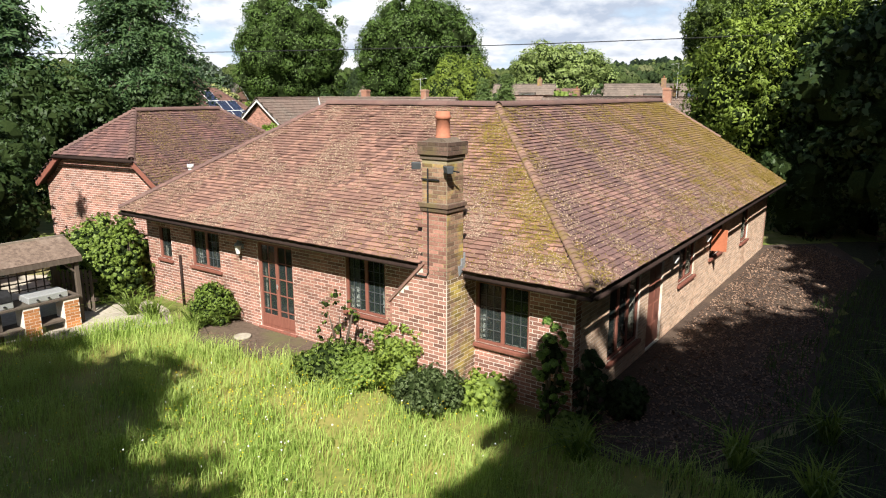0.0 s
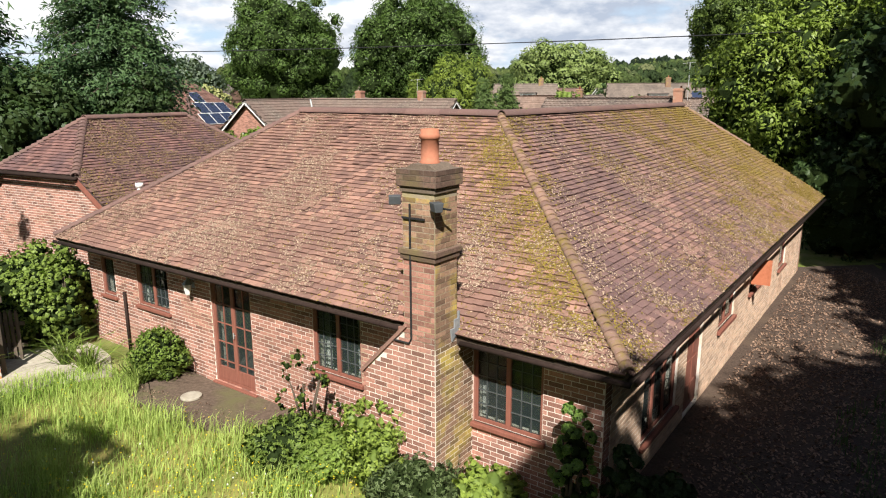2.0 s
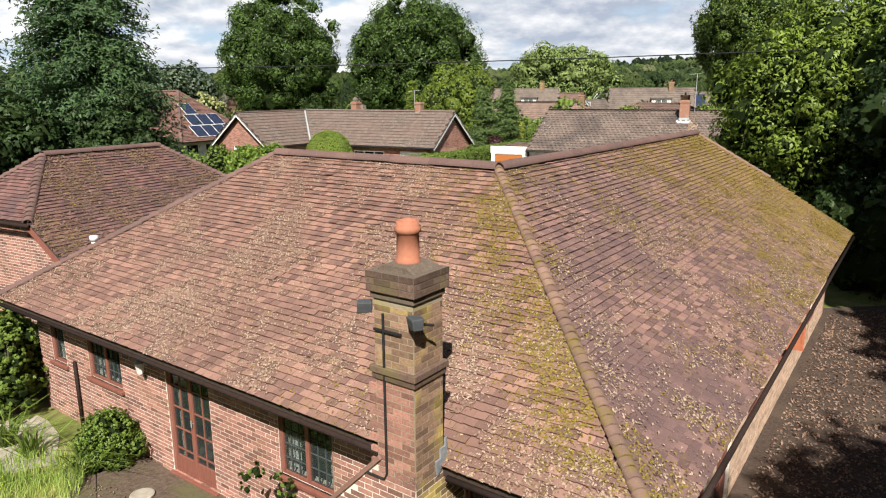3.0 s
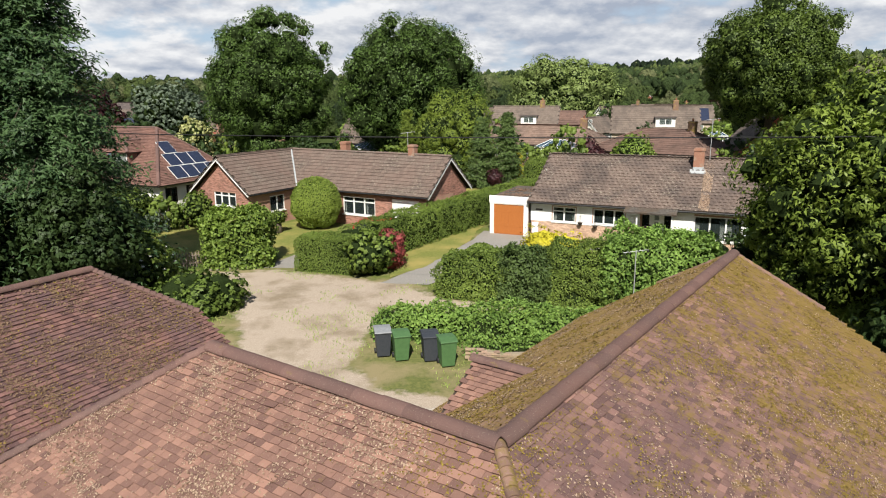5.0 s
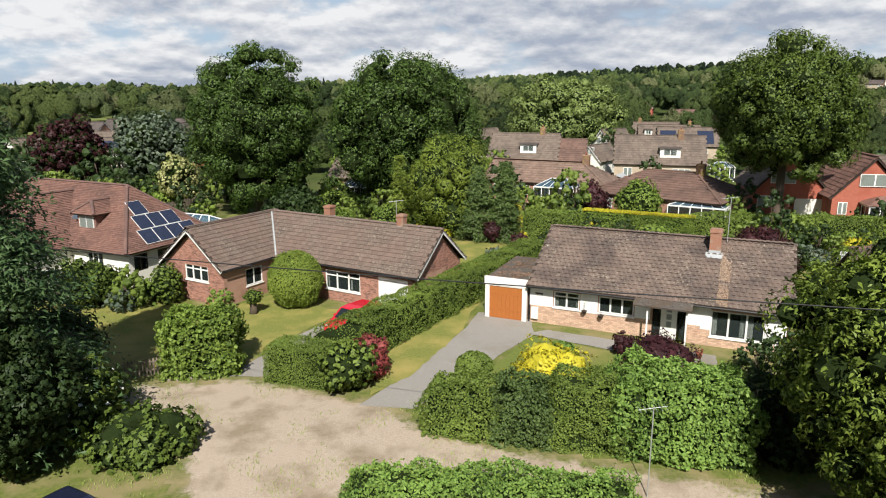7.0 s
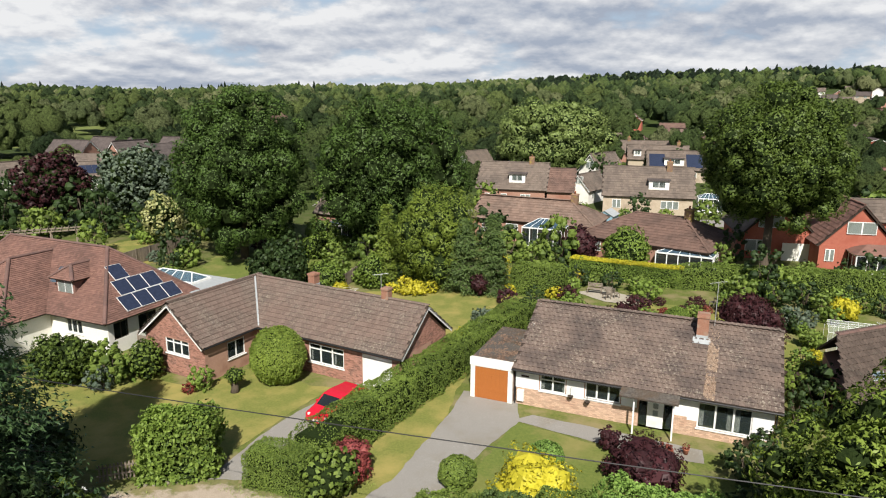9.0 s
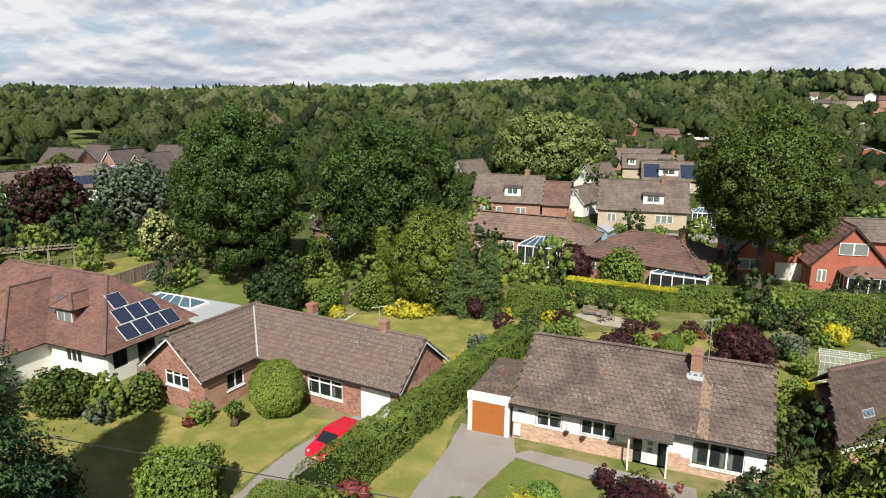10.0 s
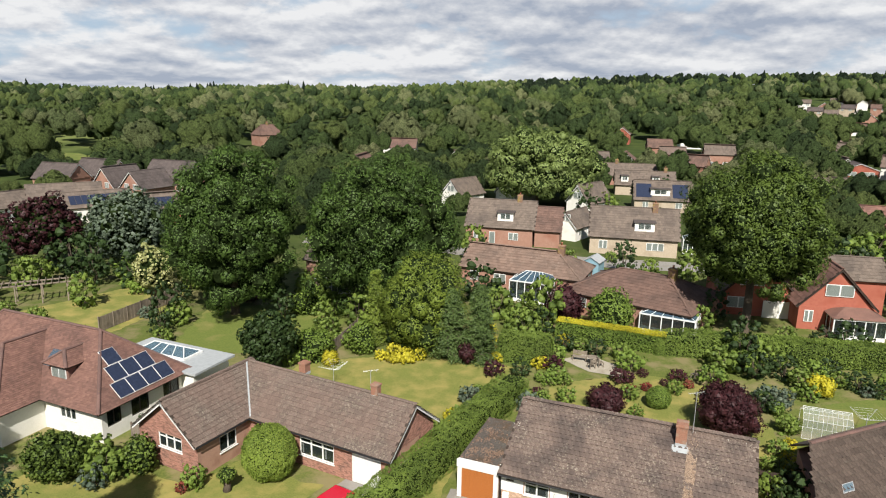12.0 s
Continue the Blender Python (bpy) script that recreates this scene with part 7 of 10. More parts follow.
# gables that face this way
for x, y, t, L, W, ze, zr, wm, lab, sd in (
    (26.2, 132.0, 52, 8, 4.8, 2.2, 4.9, RENDER, "white gabled house with a grey roof", 131),
    (8.0, 166.0, 48, 9, 6.2, 2.4, 5.9, RENDER, "white gabled house with a grey roof", 132),
    (20.5, 171.0, 48, 9, 6.2, 2.4, 5.9, RENDER, "white gabled house with a grey roof", 133),
    (34.5, 158.0, 42, 9, 6.2, 2.4, 6.2, RENDER, "white gabled house with a grey roof", 134),
    (-9.0, 132.0, -20, 12, 8.0, 2.8, 6.8, BRICK_FAR, "brick house behind the oaks with a brown roof", 135),
    (-8.5, 103.5, -28, 12, 8.5, 2.6, 6.6, BRICK_FAR, "brick house behind the oaks with a brown roof", 136),
):
    small_house(x, y, 0.3, t, L, W, ze, zr, wm, GREY_TILE, lab, seed=sd, gwins=[(-1, -0.9, 0.9, 3.4, 4.6)], wins=[(-2.5, -1.2, 1, 2.2), (1.0, 2.2, 1, 2.2)], chim=[(2.0, 0)] if sd > 134 else None)
conservatory(-10.5, 97.5, 0.3, -28, 4.2, 3.6, 2.3, "white conservatory seen under the oaks")
# red gabled pair by the tall oak
small_house(45.6, 89.6, 0.3, 78, 11, 8.2, 2.6, 7.0, BRICK_RED, RED_TILE, "red brick house with a steep gable and white windows", seed=141, gwins=[(-1, -1.5, 1.3, 3.9, 5.2), (-1, 2.2, 3.1, 0.9, 2.2)], chim=[(-2.0, 2.4)], verge=DARK_WOOD, chim_mat=RENDER)
small_house(50.6, 92.5, 0.3, -12, 6.5, 6.0, 4.2, 6.4, BRICK_RED, GREY_TILE, "flat-fronted red brick side wing with a dark roof", seed=143, verge=DARK_WOOD)
shaded_house = small_house(39.6, 94.4, 0.3, 78, 11, 8.4, 2.6, 7.0, BRICK_RED, GREY_TILE, "red brick house with a steep gable in the oak's shade", seed=142, gwins=[(-1, -0.4, 2.2, 3.6, 4.9), (-1, 1.0, 3.4, 0.9, 2.2)], verge=DARK_WOOD)
part("white_front", Geo().box(-5.56, -5.5, -3.75, -0.4, 0.0, 2.0), RENDER, shaded_house, "white painted lower wall")
sun_room = conservatory(45.8, 83.2, 0.3, -12, 5.0, 3.2, 2.2, "white conservatory with a red tiled roof")
part("tiled_roof", Geo().add([(-2.7, -1.8, 2.26), (2.7, -1.8, 2.26), (2.7, 1.8, 2.26), (-2.7, 1.8, 2.26), (-1.0, 0.2, 3.05), (1.0, 0.2, 3.05)], [(0, 1, 5, 4), (1, 2, 5), (2, 3, 4, 5), (3, 0, 4), (3, 2, 1, 0)]), RED_TILE, sun_room, "red tiled roof")
bs = thing("shed", "small pale blue wooden garden shed with a grey felt roof", "shed", (23.9, 107.6, 0.3), -30)
part("wall", Geo().prism([(-1.1, 0), (1.1, 0), (1.1, 1.9), (0, 2.5), (-1.1, 1.9)], "y", -1.4, 1.4), BLUE_PAINT, bs)
for sgn in (1, -1):
    part("roof", slab([(0, -1.55, 2.58), (0, 1.55, 2.58), (sgn * 1.3, 1.55, 1.84), (sgn * 1.3, -1.55, 1.84)], 0.05), FLAT_ROOF, bs)
part("door", Geo().box(-0.4, 0.4, -1.43, -1.4, 0.05, 1.8), BLUE_PAINT, bs, bevel=0.01)
# the brick estate far off beyond the gardens
for k, (x, y, t, L, W, ze, zr, wm, rm) in enumerate((
    (-69.5, 146, 30, 13, 8, 3.0, 6.2, BRICK_FAR, GREY_TILE), (-62, 142.5, 40, 12, 7, 2.8, 5.4, RENDER, GREY_TILE), (-52, 140, 38, 12, 7.5, 2.6, 5.2, BRICK_RED, GREY_TILE),
    (-85, 174, -14, 10, 8, 3.6, 7.0, BRICK_FAR, SLATE), (-79, 181, -20, 12, 8, 3.6, 7.2, BRICK_FAR, SLATE), (-67, 164, 62, 9, 7.4, 3.6, 7.6, BRICK_FAR, SLATE), (-60, 161.5, 62, 9, 7.4, 3.6, 7.2, BRICK_FAR, SLATE), (-60, 177, -16, 12, 8, 3.8, 7.6, BRICK_FAR, SLATE),
    (-77, 139, 60, 8, 6.5, 2.8, 5.4, RENDER, GREY_TILE), (-36, 148, -14, 12, 8, 3.0, 6.2, BRICK_FAR, GREY_TILE))):
    h_ = small_house(x, y, 0.3, t, L, W, ze, zr, wm, rm, "brick estate house far off with a dark roof", seed=150 + k, gauge=0.7, wins=[(-L / 2 + 1.5, -L / 2 + 2.8, 1, 2.2), (-1, 0.4, 1, 2.2), (L / 2 - 3, L / 2 - 1.6, 1, 2.2)], gwins=[(-1, -1.9, -0.7, ze - 0.2, ze + 1.0), (-1, 0.7, 1.9, ze - 0.2, ze + 1.0), (1, -0.8, 0.8, ze + 0.8, ze + 1.9)])
    if k in (1, 2):
        sl_ = (zr - ze) / (W / 2)
        for i in range(9):
            part("solar_panel", slab([(-4.8 + i * 1.06, -W * 0.4, ze + W * 0.1 * sl_ + 0.14), (-3.8 + i * 1.06, -W * 0.4, ze + W * 0.1 * sl_ + 0.14), (-3.8 + i * 1.06, -W * 0.14, ze + W * 0.36 * sl_ + 0.14), (-4.8 + i * 1.06, -W * 0.14, ze + W * 0.36 * sl_ + 0.14)], 0.04), SOLAR, h_, "dark solar panel")
g = np.random.default_rng(55)
# houses up the street
eh = small_house(51.5, 163.0, 0.3, -12, 12.4, 9.0, 2.5, 6.3, BUFF, GREY_TILE, "chalet bungalow with solar panels and a white dormer", dormers=[(-0.6, 4.0)], seed=161, gauge=0.6, wins=[(-4.2, -3.0, 1, 2.2), (2.6, 4.0, 1, 2.2)])
for a in (-5.6, 2.0):
    part("solar_panel", slab([(a, -3.9, 3.16), (a + 3.2, -3.9, 3.16), (a + 3.2, -0.9, 5.69), (a, -0.9, 5.69)], 0.05), SOLAR, eh, "dark solar panels")
small_house(55.0, 187.0, 0.3, -12, 15, 9.0, 2.5, 5.8, BUFF, GREY_TILE, "long grey-roofed chalet bungalow among trees", dormers=[(-5, 1.8), (2.5, 1.8)], seed=162, gauge=0.7, chim=[(5, 0)])
small_house(57.0, 206.0, 0.3, -12, 16, 9.0, 2.5, 5.8, BRICK_FAR, GREY_TILE, "long grey-roofed bungalow among trees", seed=163, gauge=0.7, chim=[(-4, 0)])
small_house(58.0, 246.0, float(ground_z(58, 246)), -8, 13, 9.0, 2.6, 5.4, RENDER, GREY_TILE, "pale bungalow with a grey roof and white bargeboards", seed=165, gauge=0.9)
small_house(66.0, 243.0, float(ground_z(66, 243)), 70, 9, 8.0, 2.6, 5.6, RENDER, BROWN_TILE, "pale gabled bungalow with white bargeboards", seed=166, gauge=0.9)
small_house(93.0, 292.0, float(ground_z(93, 292)), -10, 10, 8.5, 2.8, 6.2, BRICK_FAR, BROWN_TILE, "brown-roofed house among the trees", seed=167, gauge=1.0)
small_house(117.0, 317.0, float(ground_z(117, 317)), -10, 14, 10, 2.8, 3.8, RENDER, FLAT_ROOF, "long pale building with a low white roof", seed=168, gauge=1.2)
small_house(90.0, 336.0, float(ground_z(90, 336)), 70, 9, 8, 4.6, 7.6, BRICK_RED, BROWN_TILE, "red brick house far off among trees", seed=169, gauge=1.2)
small_house(124.0, 211.0, 0.4, 74, 9, 11, 4.6, 6.6, BRICK_RED, SLATE, "red brick house with a low gable", seed=164, gauge=0.8, gwins=[(-1, -3.8, -0.8, 3.0, 4.2), (-1, 0.8, 3.8, 3.0, 4.2)])
small_house(102.0, 180.0, 0.3, -14, 14, 9, 2.6, 5.6, BUFF, GREY_TILE, "grey-roofed bungalow beside the street", seed=170, gauge=0.8, gwins=[(-1, -0.8, 0.8, 3.2, 4.2)])
small_house(84.0, 137.0, 0.3, -20, 14, 9, 2.6, 5.4, BRICK_FAR, RED_TILE, "brick bungalow with a red-brown roof", seed=171, gauge=0.6)
small_house(-10.5, 262.0, float(ground_z(-10.5, 262)), -6, 12, 8, 4.4, 7.4, RENDER, BROWN_TILE, "white and timbered house among the trees", seed=172, gauge=0.9, wins=[(-4, -3, 2.6, 3.6), (-1, 0.4, 2.6, 3.6), (2, 3.4, 2.6, 3.6)])
small_house(-69.0, 306.0, float(ground_z(-69, 306)), 40, 11, 9, 4.4, 8.6, BRICK_FAR, BROWN_TILE, "brick house with a steep brown roof in the woods", seed=173, gauge=1.0, hips=(3, 3), chim=[(0, 0)])
far_spots = [(76, 228), (40, 236), (88, 262), (84, 232), (140, 214), (100, 250), (132, 232), (150, 262), (128, 290), (168, 300), (190, 330), (160, 350), (214, 360), (240, 392), (206, 410), (34, 262), (230, 330), (-20, 220), (10, 240)]
for k, (x, y) in enumerate(far_spots):
    two = g.random() < 0.35
    small_house(x, y, float(ground_z(x, y)), g.choice([-16, 74, -30, 60]) + g.normal() * 4, 9 + 4 * g.random(), 7.5 + g.random(), 4.6 if two else 2.7, 7.6 if two else 5.8, [RENDER, BRICK_FAR, BRICK_FAR][int(g.integers(3))], [GREY_TILE, BROWN_TILE, CONC_TILE_D][int(g.integers(3))], "small estate house in the distance among trees", seed=200 + k, gauge=1.1, wins=[(-3, -1.6, 1, 2.2), (1, 2.6, 1, 2.2)] if y < 260 else (), gwins=[(-1, -0.8, 0.8, 3, 4)] if y < 260 else ())

hill_spots = [(235, 449), (225, 418), (238, 432), (253, 445), (245, 420), (262, 447), (262, 433), (278, 447), (261, 415), (227, 405), (241, 401)]
for k, (x, y) in enumerate(hill_spots):
    small_house(x, y, float(ground_z(x, y)) + 0.2, (-30, -24, 62, -28, -34, -26, 58, -30)[k % 8], 7.5 + k % 3, 6.5, 4.2, 6.6, (RENDER, BUFF, BRICK_FAR)[k % 3], (GREY_TILE, SLATE, BROWN_TILE)[k % 3], "pale two-storey house of the estate on the hillside", seed=240 + k, gauge=1.2, wins=[(-3, -1.6, 2.9, 4.1), (1, 2.6, 2.9, 4.1)])

outline_sheet("field", [(-84, 352), (-62, 350), (-30, 356), (-20, 372), (-30, 386), (-78, 384)], 0.05, GRASS, "pale sunlit field among the woods", "field", jag=1.5, step=6, zfun=ground_z)
outline_sheet("field", [(-152, 232), (-122, 230), (-112, 248), (-126, 262), (-156, 258)], 0.05, GRASS_GREEN, "green paddock behind the estate", "field", jag=1.5, step=6, zfun=ground_z)
# ---- trees, hedges and shrubs ----
# hedges along the lane and between the gardens
hedge("hedge", "low ragged ivy hedge above the bins", (-2.5, 34.4), (6.9, 34.0), GZ - 0.2, 1.6, 1.12, LEAF_IVY, 301, leaf=0.12, density=330, wobble=0.2, mat2=LEAF_LIGHT)
hedge("hedge", "clipped mid-green hedge at the mouth of the drive", (0.0, 39.7), (3.0, 39.1), GZ, 2.5, 1.95, LEAF_MID, 302, leaf=0.1, density=420, wobble=0.16)
hedge("hedge", "dark leafy stretch of hedge along the lane", (2.7, 39.1), (5.0, 38.7), GZ, 2.6, 2.2, LEAF_CYPRESS, 308, leaf=0.11, density=380, wobble=0.24)
hedge("hedge", "fine-leaved stretch of hedge along the lane", (4.8, 38.7), (7.6, 38.2), GZ, 2.5, 2.6, LEAF_MID, 309, leaf=0.08, density=560, wobble=0.2)
hedge("hedge", "tall large-leaved stretch of hedge along the lane", (7.2, 38.3), (12.0, 37.3), GZ, 2.8, 3.1, LEAF_IVY, 310, leaf=0.14, density=280, wobble=0.26)
hedge("hedge", "clipped privet hedge beside the drive", (-7.6, 44.3), (-4.4, 43.3), GZ, 1.7, 1.9, LEAF_MID, 303, leaf=0.07, density=700, wobble=0.08)
hedge("hedge", "long clipped hedge between two front gardens", (-5.2, 45.0), (8.3, 68.0), GZ, 2.3, 2.05, LEAF_MID, 304, leaf=0.09, density=330, wobble=0.12)
hedge("hedge", "golden-topped clipped boundary hedge", (14.2, 82.0), (24, 77.5), GZ, 1.6, 1.8, LEAF_LIGHT, 305, leaf=0.12, density=230, mat2=LEAF_YELLOW, shoots=420)
hedge("hedge", "clipped green boundary hedge", (23, 78.0), (56, 71.5), GZ, 2.2, 2.3, LEAF_MID, 306, leaf=0.13, density=200)
hedge("hedge", "tall clipped green hedge behind the lawn", (7.6, 75.6), (12.4, 74.2), GZ, 1.6, 2.9, LEAF_MID, 307, leaf=0.12, density=260)
hedge("laurel", "clipped block of large-leaved glossy laurel", (-12.8, 44.7), (-9.5, 45.3), GZ, 2.3, 2.9, LEAF_LIGHT, 311, leaf=0.19, density=190, wobble=0.2)
shrub("laurel", "dark laurel bush at the end of the hedge", -3.9, 43.0, GZ, 2.1, 2.6, LEAF_MID, 312, count=24, leaf=0.2)
shrub("shrub", "red and pink leaved shrub by the drive", -3.0, 44.3, GZ, 2.1, 2.2, LEAF_PINK, 313, count=22, leaf=0.1)
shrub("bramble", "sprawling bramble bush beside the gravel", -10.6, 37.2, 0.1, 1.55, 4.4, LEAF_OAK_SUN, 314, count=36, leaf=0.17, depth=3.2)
shrub("elder", "elder bush with flat white flower heads", -14.4, 38.6, 0.1, 3.0, 4.2, LEAF_MID, 315, count=34, leaf=0.2)
g = np.random.default_rng(33)
d = on_sphere(g, 90)
d = d[d[:, 2] > 0.0]
lone("elder_blossom", cards("elder_blossom", d * (2.2, 2.2, 1.6) + (-14.4, 38.6, 1.75), d * 0.4 + (0, 0, 1), 0.2, PETAL_W, 1.05, seed=34), None, "flat white elder flower heads on the bush", "flowers", kind="stuff")
topiary("topiary", "clipped round golden-green topiary ball", -9.0, 55.4, GZ, 3.5, 3.3, LEAF_BALL, 316)
topiary("topiary", "small clipped dome by the drive", 2.0, 43.9, GZ, 1.4, 1.7, LEAF_MID, 317)
topiary("topiary", "small clipped round bush on the lawn", 6.3, 45.4, GZ, 1.35, 1.7, LEAF_IVY, 318)
shrub("golden_shrub", "bright golden-leaved shrub behind the hedge", 5.4, 42.0, GZ, 2.2, 3.6, LEAF_YELLOW, 319, count=30, leaf=0.12)
shrub("maple", "purple-leaved maple in the front garden", 10.6, 44.0, GZ, 1.9, 3.6, LEAF_COPPER, 320, count=32, leaf=0.12)
shrub("maple", "small purple maple by the path", 9.8, 47.2, GZ, 1.3, 1.2, LEAF_COPPER, 321, count=16, leaf=0.1)
shrub("maple", "large purple-leaved maple behind the bungalow", 23.2, 61.6, GZ, 4.0, 4.3, LEAF_COPPER, 322, count=60, lump=0.3, leaf=0.12, per=180)
shrub("maple", "low dome of purple maple on the lawn", 15.1, 65.2, GZ, 2.0, 2.9, LEAF_COPPER, 323, count=34, leaf=0.13)
shrub("maple", "dark red maple by the brick bungalow", 15.8, 87.0, GZ, 3.5, 4.4, LEAF_COPPER, 324, count=34, leaf=0.2)
shrub("shrub", "pale flowering shrub beside the conservatory", 20.0, 83.6, GZ, 4.2, 5.0, LEAF_LIGHT, 325, count=36, leaf=0.2)
topiary("topiary", "round green topiary on the back lawn", 19.5, 65.9, GZ, 1.7, 1.9, LEAF_LIGHT, 326)
shrub("shrub", "bright yellow-leaved rounded garden bush", 34.0, 68.2, GZ, 1.9, 2.0, LEAF_YELLOW, 327, count=20, leaf=0.13)
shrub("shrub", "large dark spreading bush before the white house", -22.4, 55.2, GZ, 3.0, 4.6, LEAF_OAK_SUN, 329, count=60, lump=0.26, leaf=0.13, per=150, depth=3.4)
shrub("shrub", "climbing shrub on the garden gable", -17.4, 56.0, GZ, 2.6, 2.2, LEAF_MID, 328, count=22, leaf=0.15)

# big trees
tree("oak", "tall oak with a dense dark green crown", -20.5, 88.0, GZ, 18.6, 15.0, LEAF_OAK, 401, count=170, leaf=0.2, per=380, bare=0.04, low=-0.97, lump=0.19)
tree("oak", "tall oak with a dense dark green crown", -4.4, 89.0, GZ, 17.6, 17.6, LEAF_OAK, 402, count=170, leaf=0.2, per=380, bare=0.04, low=-0.97, lump=0.19)
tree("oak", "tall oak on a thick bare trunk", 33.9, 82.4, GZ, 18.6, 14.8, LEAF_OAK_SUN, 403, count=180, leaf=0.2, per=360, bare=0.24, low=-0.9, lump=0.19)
tree("yew", "broad bright green yew", 0.4, 78.2, GZ, 8.9, 9.2, LEAF_YEW, 404, count=46, leaf=0.24, per=520, bare=0.02, shape="spray", lump=0.33, low=-0.95)
tree("plane_tree", "large pale green tree among the roofs", 24.5, 165, GZ, 16.0, 27, LEAF_CEDAR, 405, count=100, leaf=0.42, per=330, bare=0.06, lump=0.2, flat=0.7)
tree("blossom_tree", "small tree covered in cream blossom", -31.5, 93.5, GZ, 6.3, 5.4, LEAF_CREAM, 406, count=40, leaf=0.28, per=100, bare=0.08)
tree("copper_beech", "dark purple copper beech", -51, 106, GZ, 10.4, 9.6, LEAF_COPPER, 407, count=60, leaf=0.4, per=120, bare=0.05)
tree("silver_tree", "broad grey-green silver-leaved garden tree", -40, 107, GZ, 10.8, 11.5, LEAF_SILVER, 408, count=70, leaf=0.45, per=130, bare=0.05)
tree("holly", "dark rounded holly on the lawn edge", -13.2, 73.0, GZ, 5.3, 5.6, LEAF_DARK, 409, count=50, leaf=0.25, per=120, bare=0.05)
tree("garden_tree", "bright green tree beside the roof end", 15.9, 32.5, 0.2, 10.1, 10.4, LEAF_GLOSS, 410, aspect=2.6, count=170, leaf=0.19, per=270, bare=0.03, lump=0.19, low=-0.95)
# Stands out of view, added to cast shade on the house end.
tree("garden_tree", "unseen dark tree added to shade the house end", 18.5, 12.5, 0.0, 17.0, 11.0, LEAF_DARK, 411, count=90, leaf=0.28, per=140, bare=0.04)
tree("garden_tree", "dark shrubby tree behind the house end", 16.8, 26.0, 0.0, 9.5, 8.6, LEAF_DARK, 412, count=80, leaf=0.28, per=130, bare=0.02)


def conifer(name, label, x, y, z, h, w, material, seed, tiers=30, leaf=0.45, per=110, category="tree"):
    """A conifer: straight trunk, boughs in tiers that droop, sprays on the boughs."""
    t = thing(name, label, category, (x, y, z))
    g = np.random.default_rng(seed)
    part("trunk", Geo().tube([(0, 0, -0.2), (0, 0, h * 0.5), (0, 0, h * 0.97)], [h * 0.022, h * 0.014, 0.03], 8), BARK, t, smooth=True)
    cs, ns, boughs = [], [], Geo()
    for k in range(tiers):
        f = (k + 0.5) / tiers
        zz, reach = h * (0.04 + 0.95 * f), w / 2 * (1 - f) ** 0.62 * (0.82 + 0.3 * g.random()) + 0.25
        for b in range(7):
            a = g.random() * 6.28
            r = reach * (0.75 + 0.35 * g.random())
            d = np.array([math.cos(a), math.sin(a), 0])
            boughs.tube([(0, 0, zz), tuple(d * r * 0.6 + (0, 0, zz - 0.02 * h * 0.3)), tuple(d * r + (0, 0, zz - r * 0.22))], [0.05, 0.03, 0.01], 4)
            n = int(per * (0.4 + r / w))
            s = g.random((n, 1)) ** 0.6
            p = d * r * s + np.array([0, 0, zz]) - np.array([0, 0, 1]) * (s ** 2 * r * 0.25) + g.normal(size=(n, 3)) * (0.10 * r + 0.12) * (1, 1, 0.45)
            cs.append(p)
            ns.append(g.normal(size=(n, 3)) * 0.5 + (0, 0, 0.9) + d * 0.5)
    cs, ns = np.concatenate(cs), np.concatenate(ns)
    part("bough", boughs, BARK, t)
    part("foliage", cards("foliage", cs, ns, leaf * (0.5 + g.random(len(cs))), material, 1.7, 0.7, "spray", seed), None, t)
    return t


conifer("conifer", "tall dark conifer with drooping boughs", -17.2, 38.2, 0.2, 16.6, 8.7, LEAF_CONIFER, 421, tiers=50, per=300, leaf=0.25)
conifer("conifer", "dark conifer behind the garden", -29.0, 43.0, GZ, 17.0, 11.0, LEAF_CONIFER, 422, tiers=36, per=130)
conifer("cypress", "narrow green cypress before the yew", 5.7, 75.2, GZ, 7.4, 2.7, LEAF_CYPRESS, 423, tiers=26, leaf=0.26, per=90)
conifer("cypress", "broad green cypress before the yew", 3.2, 75.6, GZ, 7.0, 3.4, LEAF_CYPRESS, 427, tiers=26, leaf=0.26, per=90)
conifer("cypress", "narrow pale green cypress beside the yew", -4.1, 79.2, GZ, 7.6, 1.8, LEAF_YEW, 428, tiers=22, leaf=0.24, per=70)
conifer("cypress", "small golden pencil cypress", 6.9, 76.4, GZ, 3.4, 0.9, LEAF_YELLOW, 429, tiers=16, leaf=0.14, per=50)
shrub("maple", "dark purple shrub between the cypresses", 4.5, 74.2, GZ, 2.2, 1.7, LEAF_COPPER, 430, count=20, leaf=0.12, per=90)
shrub("shrub", "low acid yellow shrub at the foot of the yew", -1.4, 74.3, GZ, 1.2, 3.6, LEAF_YELLOW, 431, count=30, leaf=0.11, per=70, depth=1.2)
shrub("shrub", "pale green spreading shrub by the boarded fence", -5.4, 76.8, GZ, 3.0, 2.6, LEAF_LIGHT, 432, count=30, leaf=0.14, per=80)
tree("garden_tree", "leafy tree in front of the conifer", -14.7, 35.6, 0.1, 6.2, 4.6, LEAF_DARK, 424, count=70, leaf=0.17, per=240, bare=0.02, low=-0.95)
tree("garden_tree", "dark leafy tree under the conifer", -19.5, 33.6, 0.0, 6.5, 7.0, LEAF_DARK, 425, count=80, leaf=0.22, per=170, bare=0.02, low=-0.95)
shrub("shrub", "dark shady bush beneath the conifer", -17.6, 43.2, GZ, 3.4, 4.6, LEAF_DARK, 426, count=40, leaf=0.2, per=150)

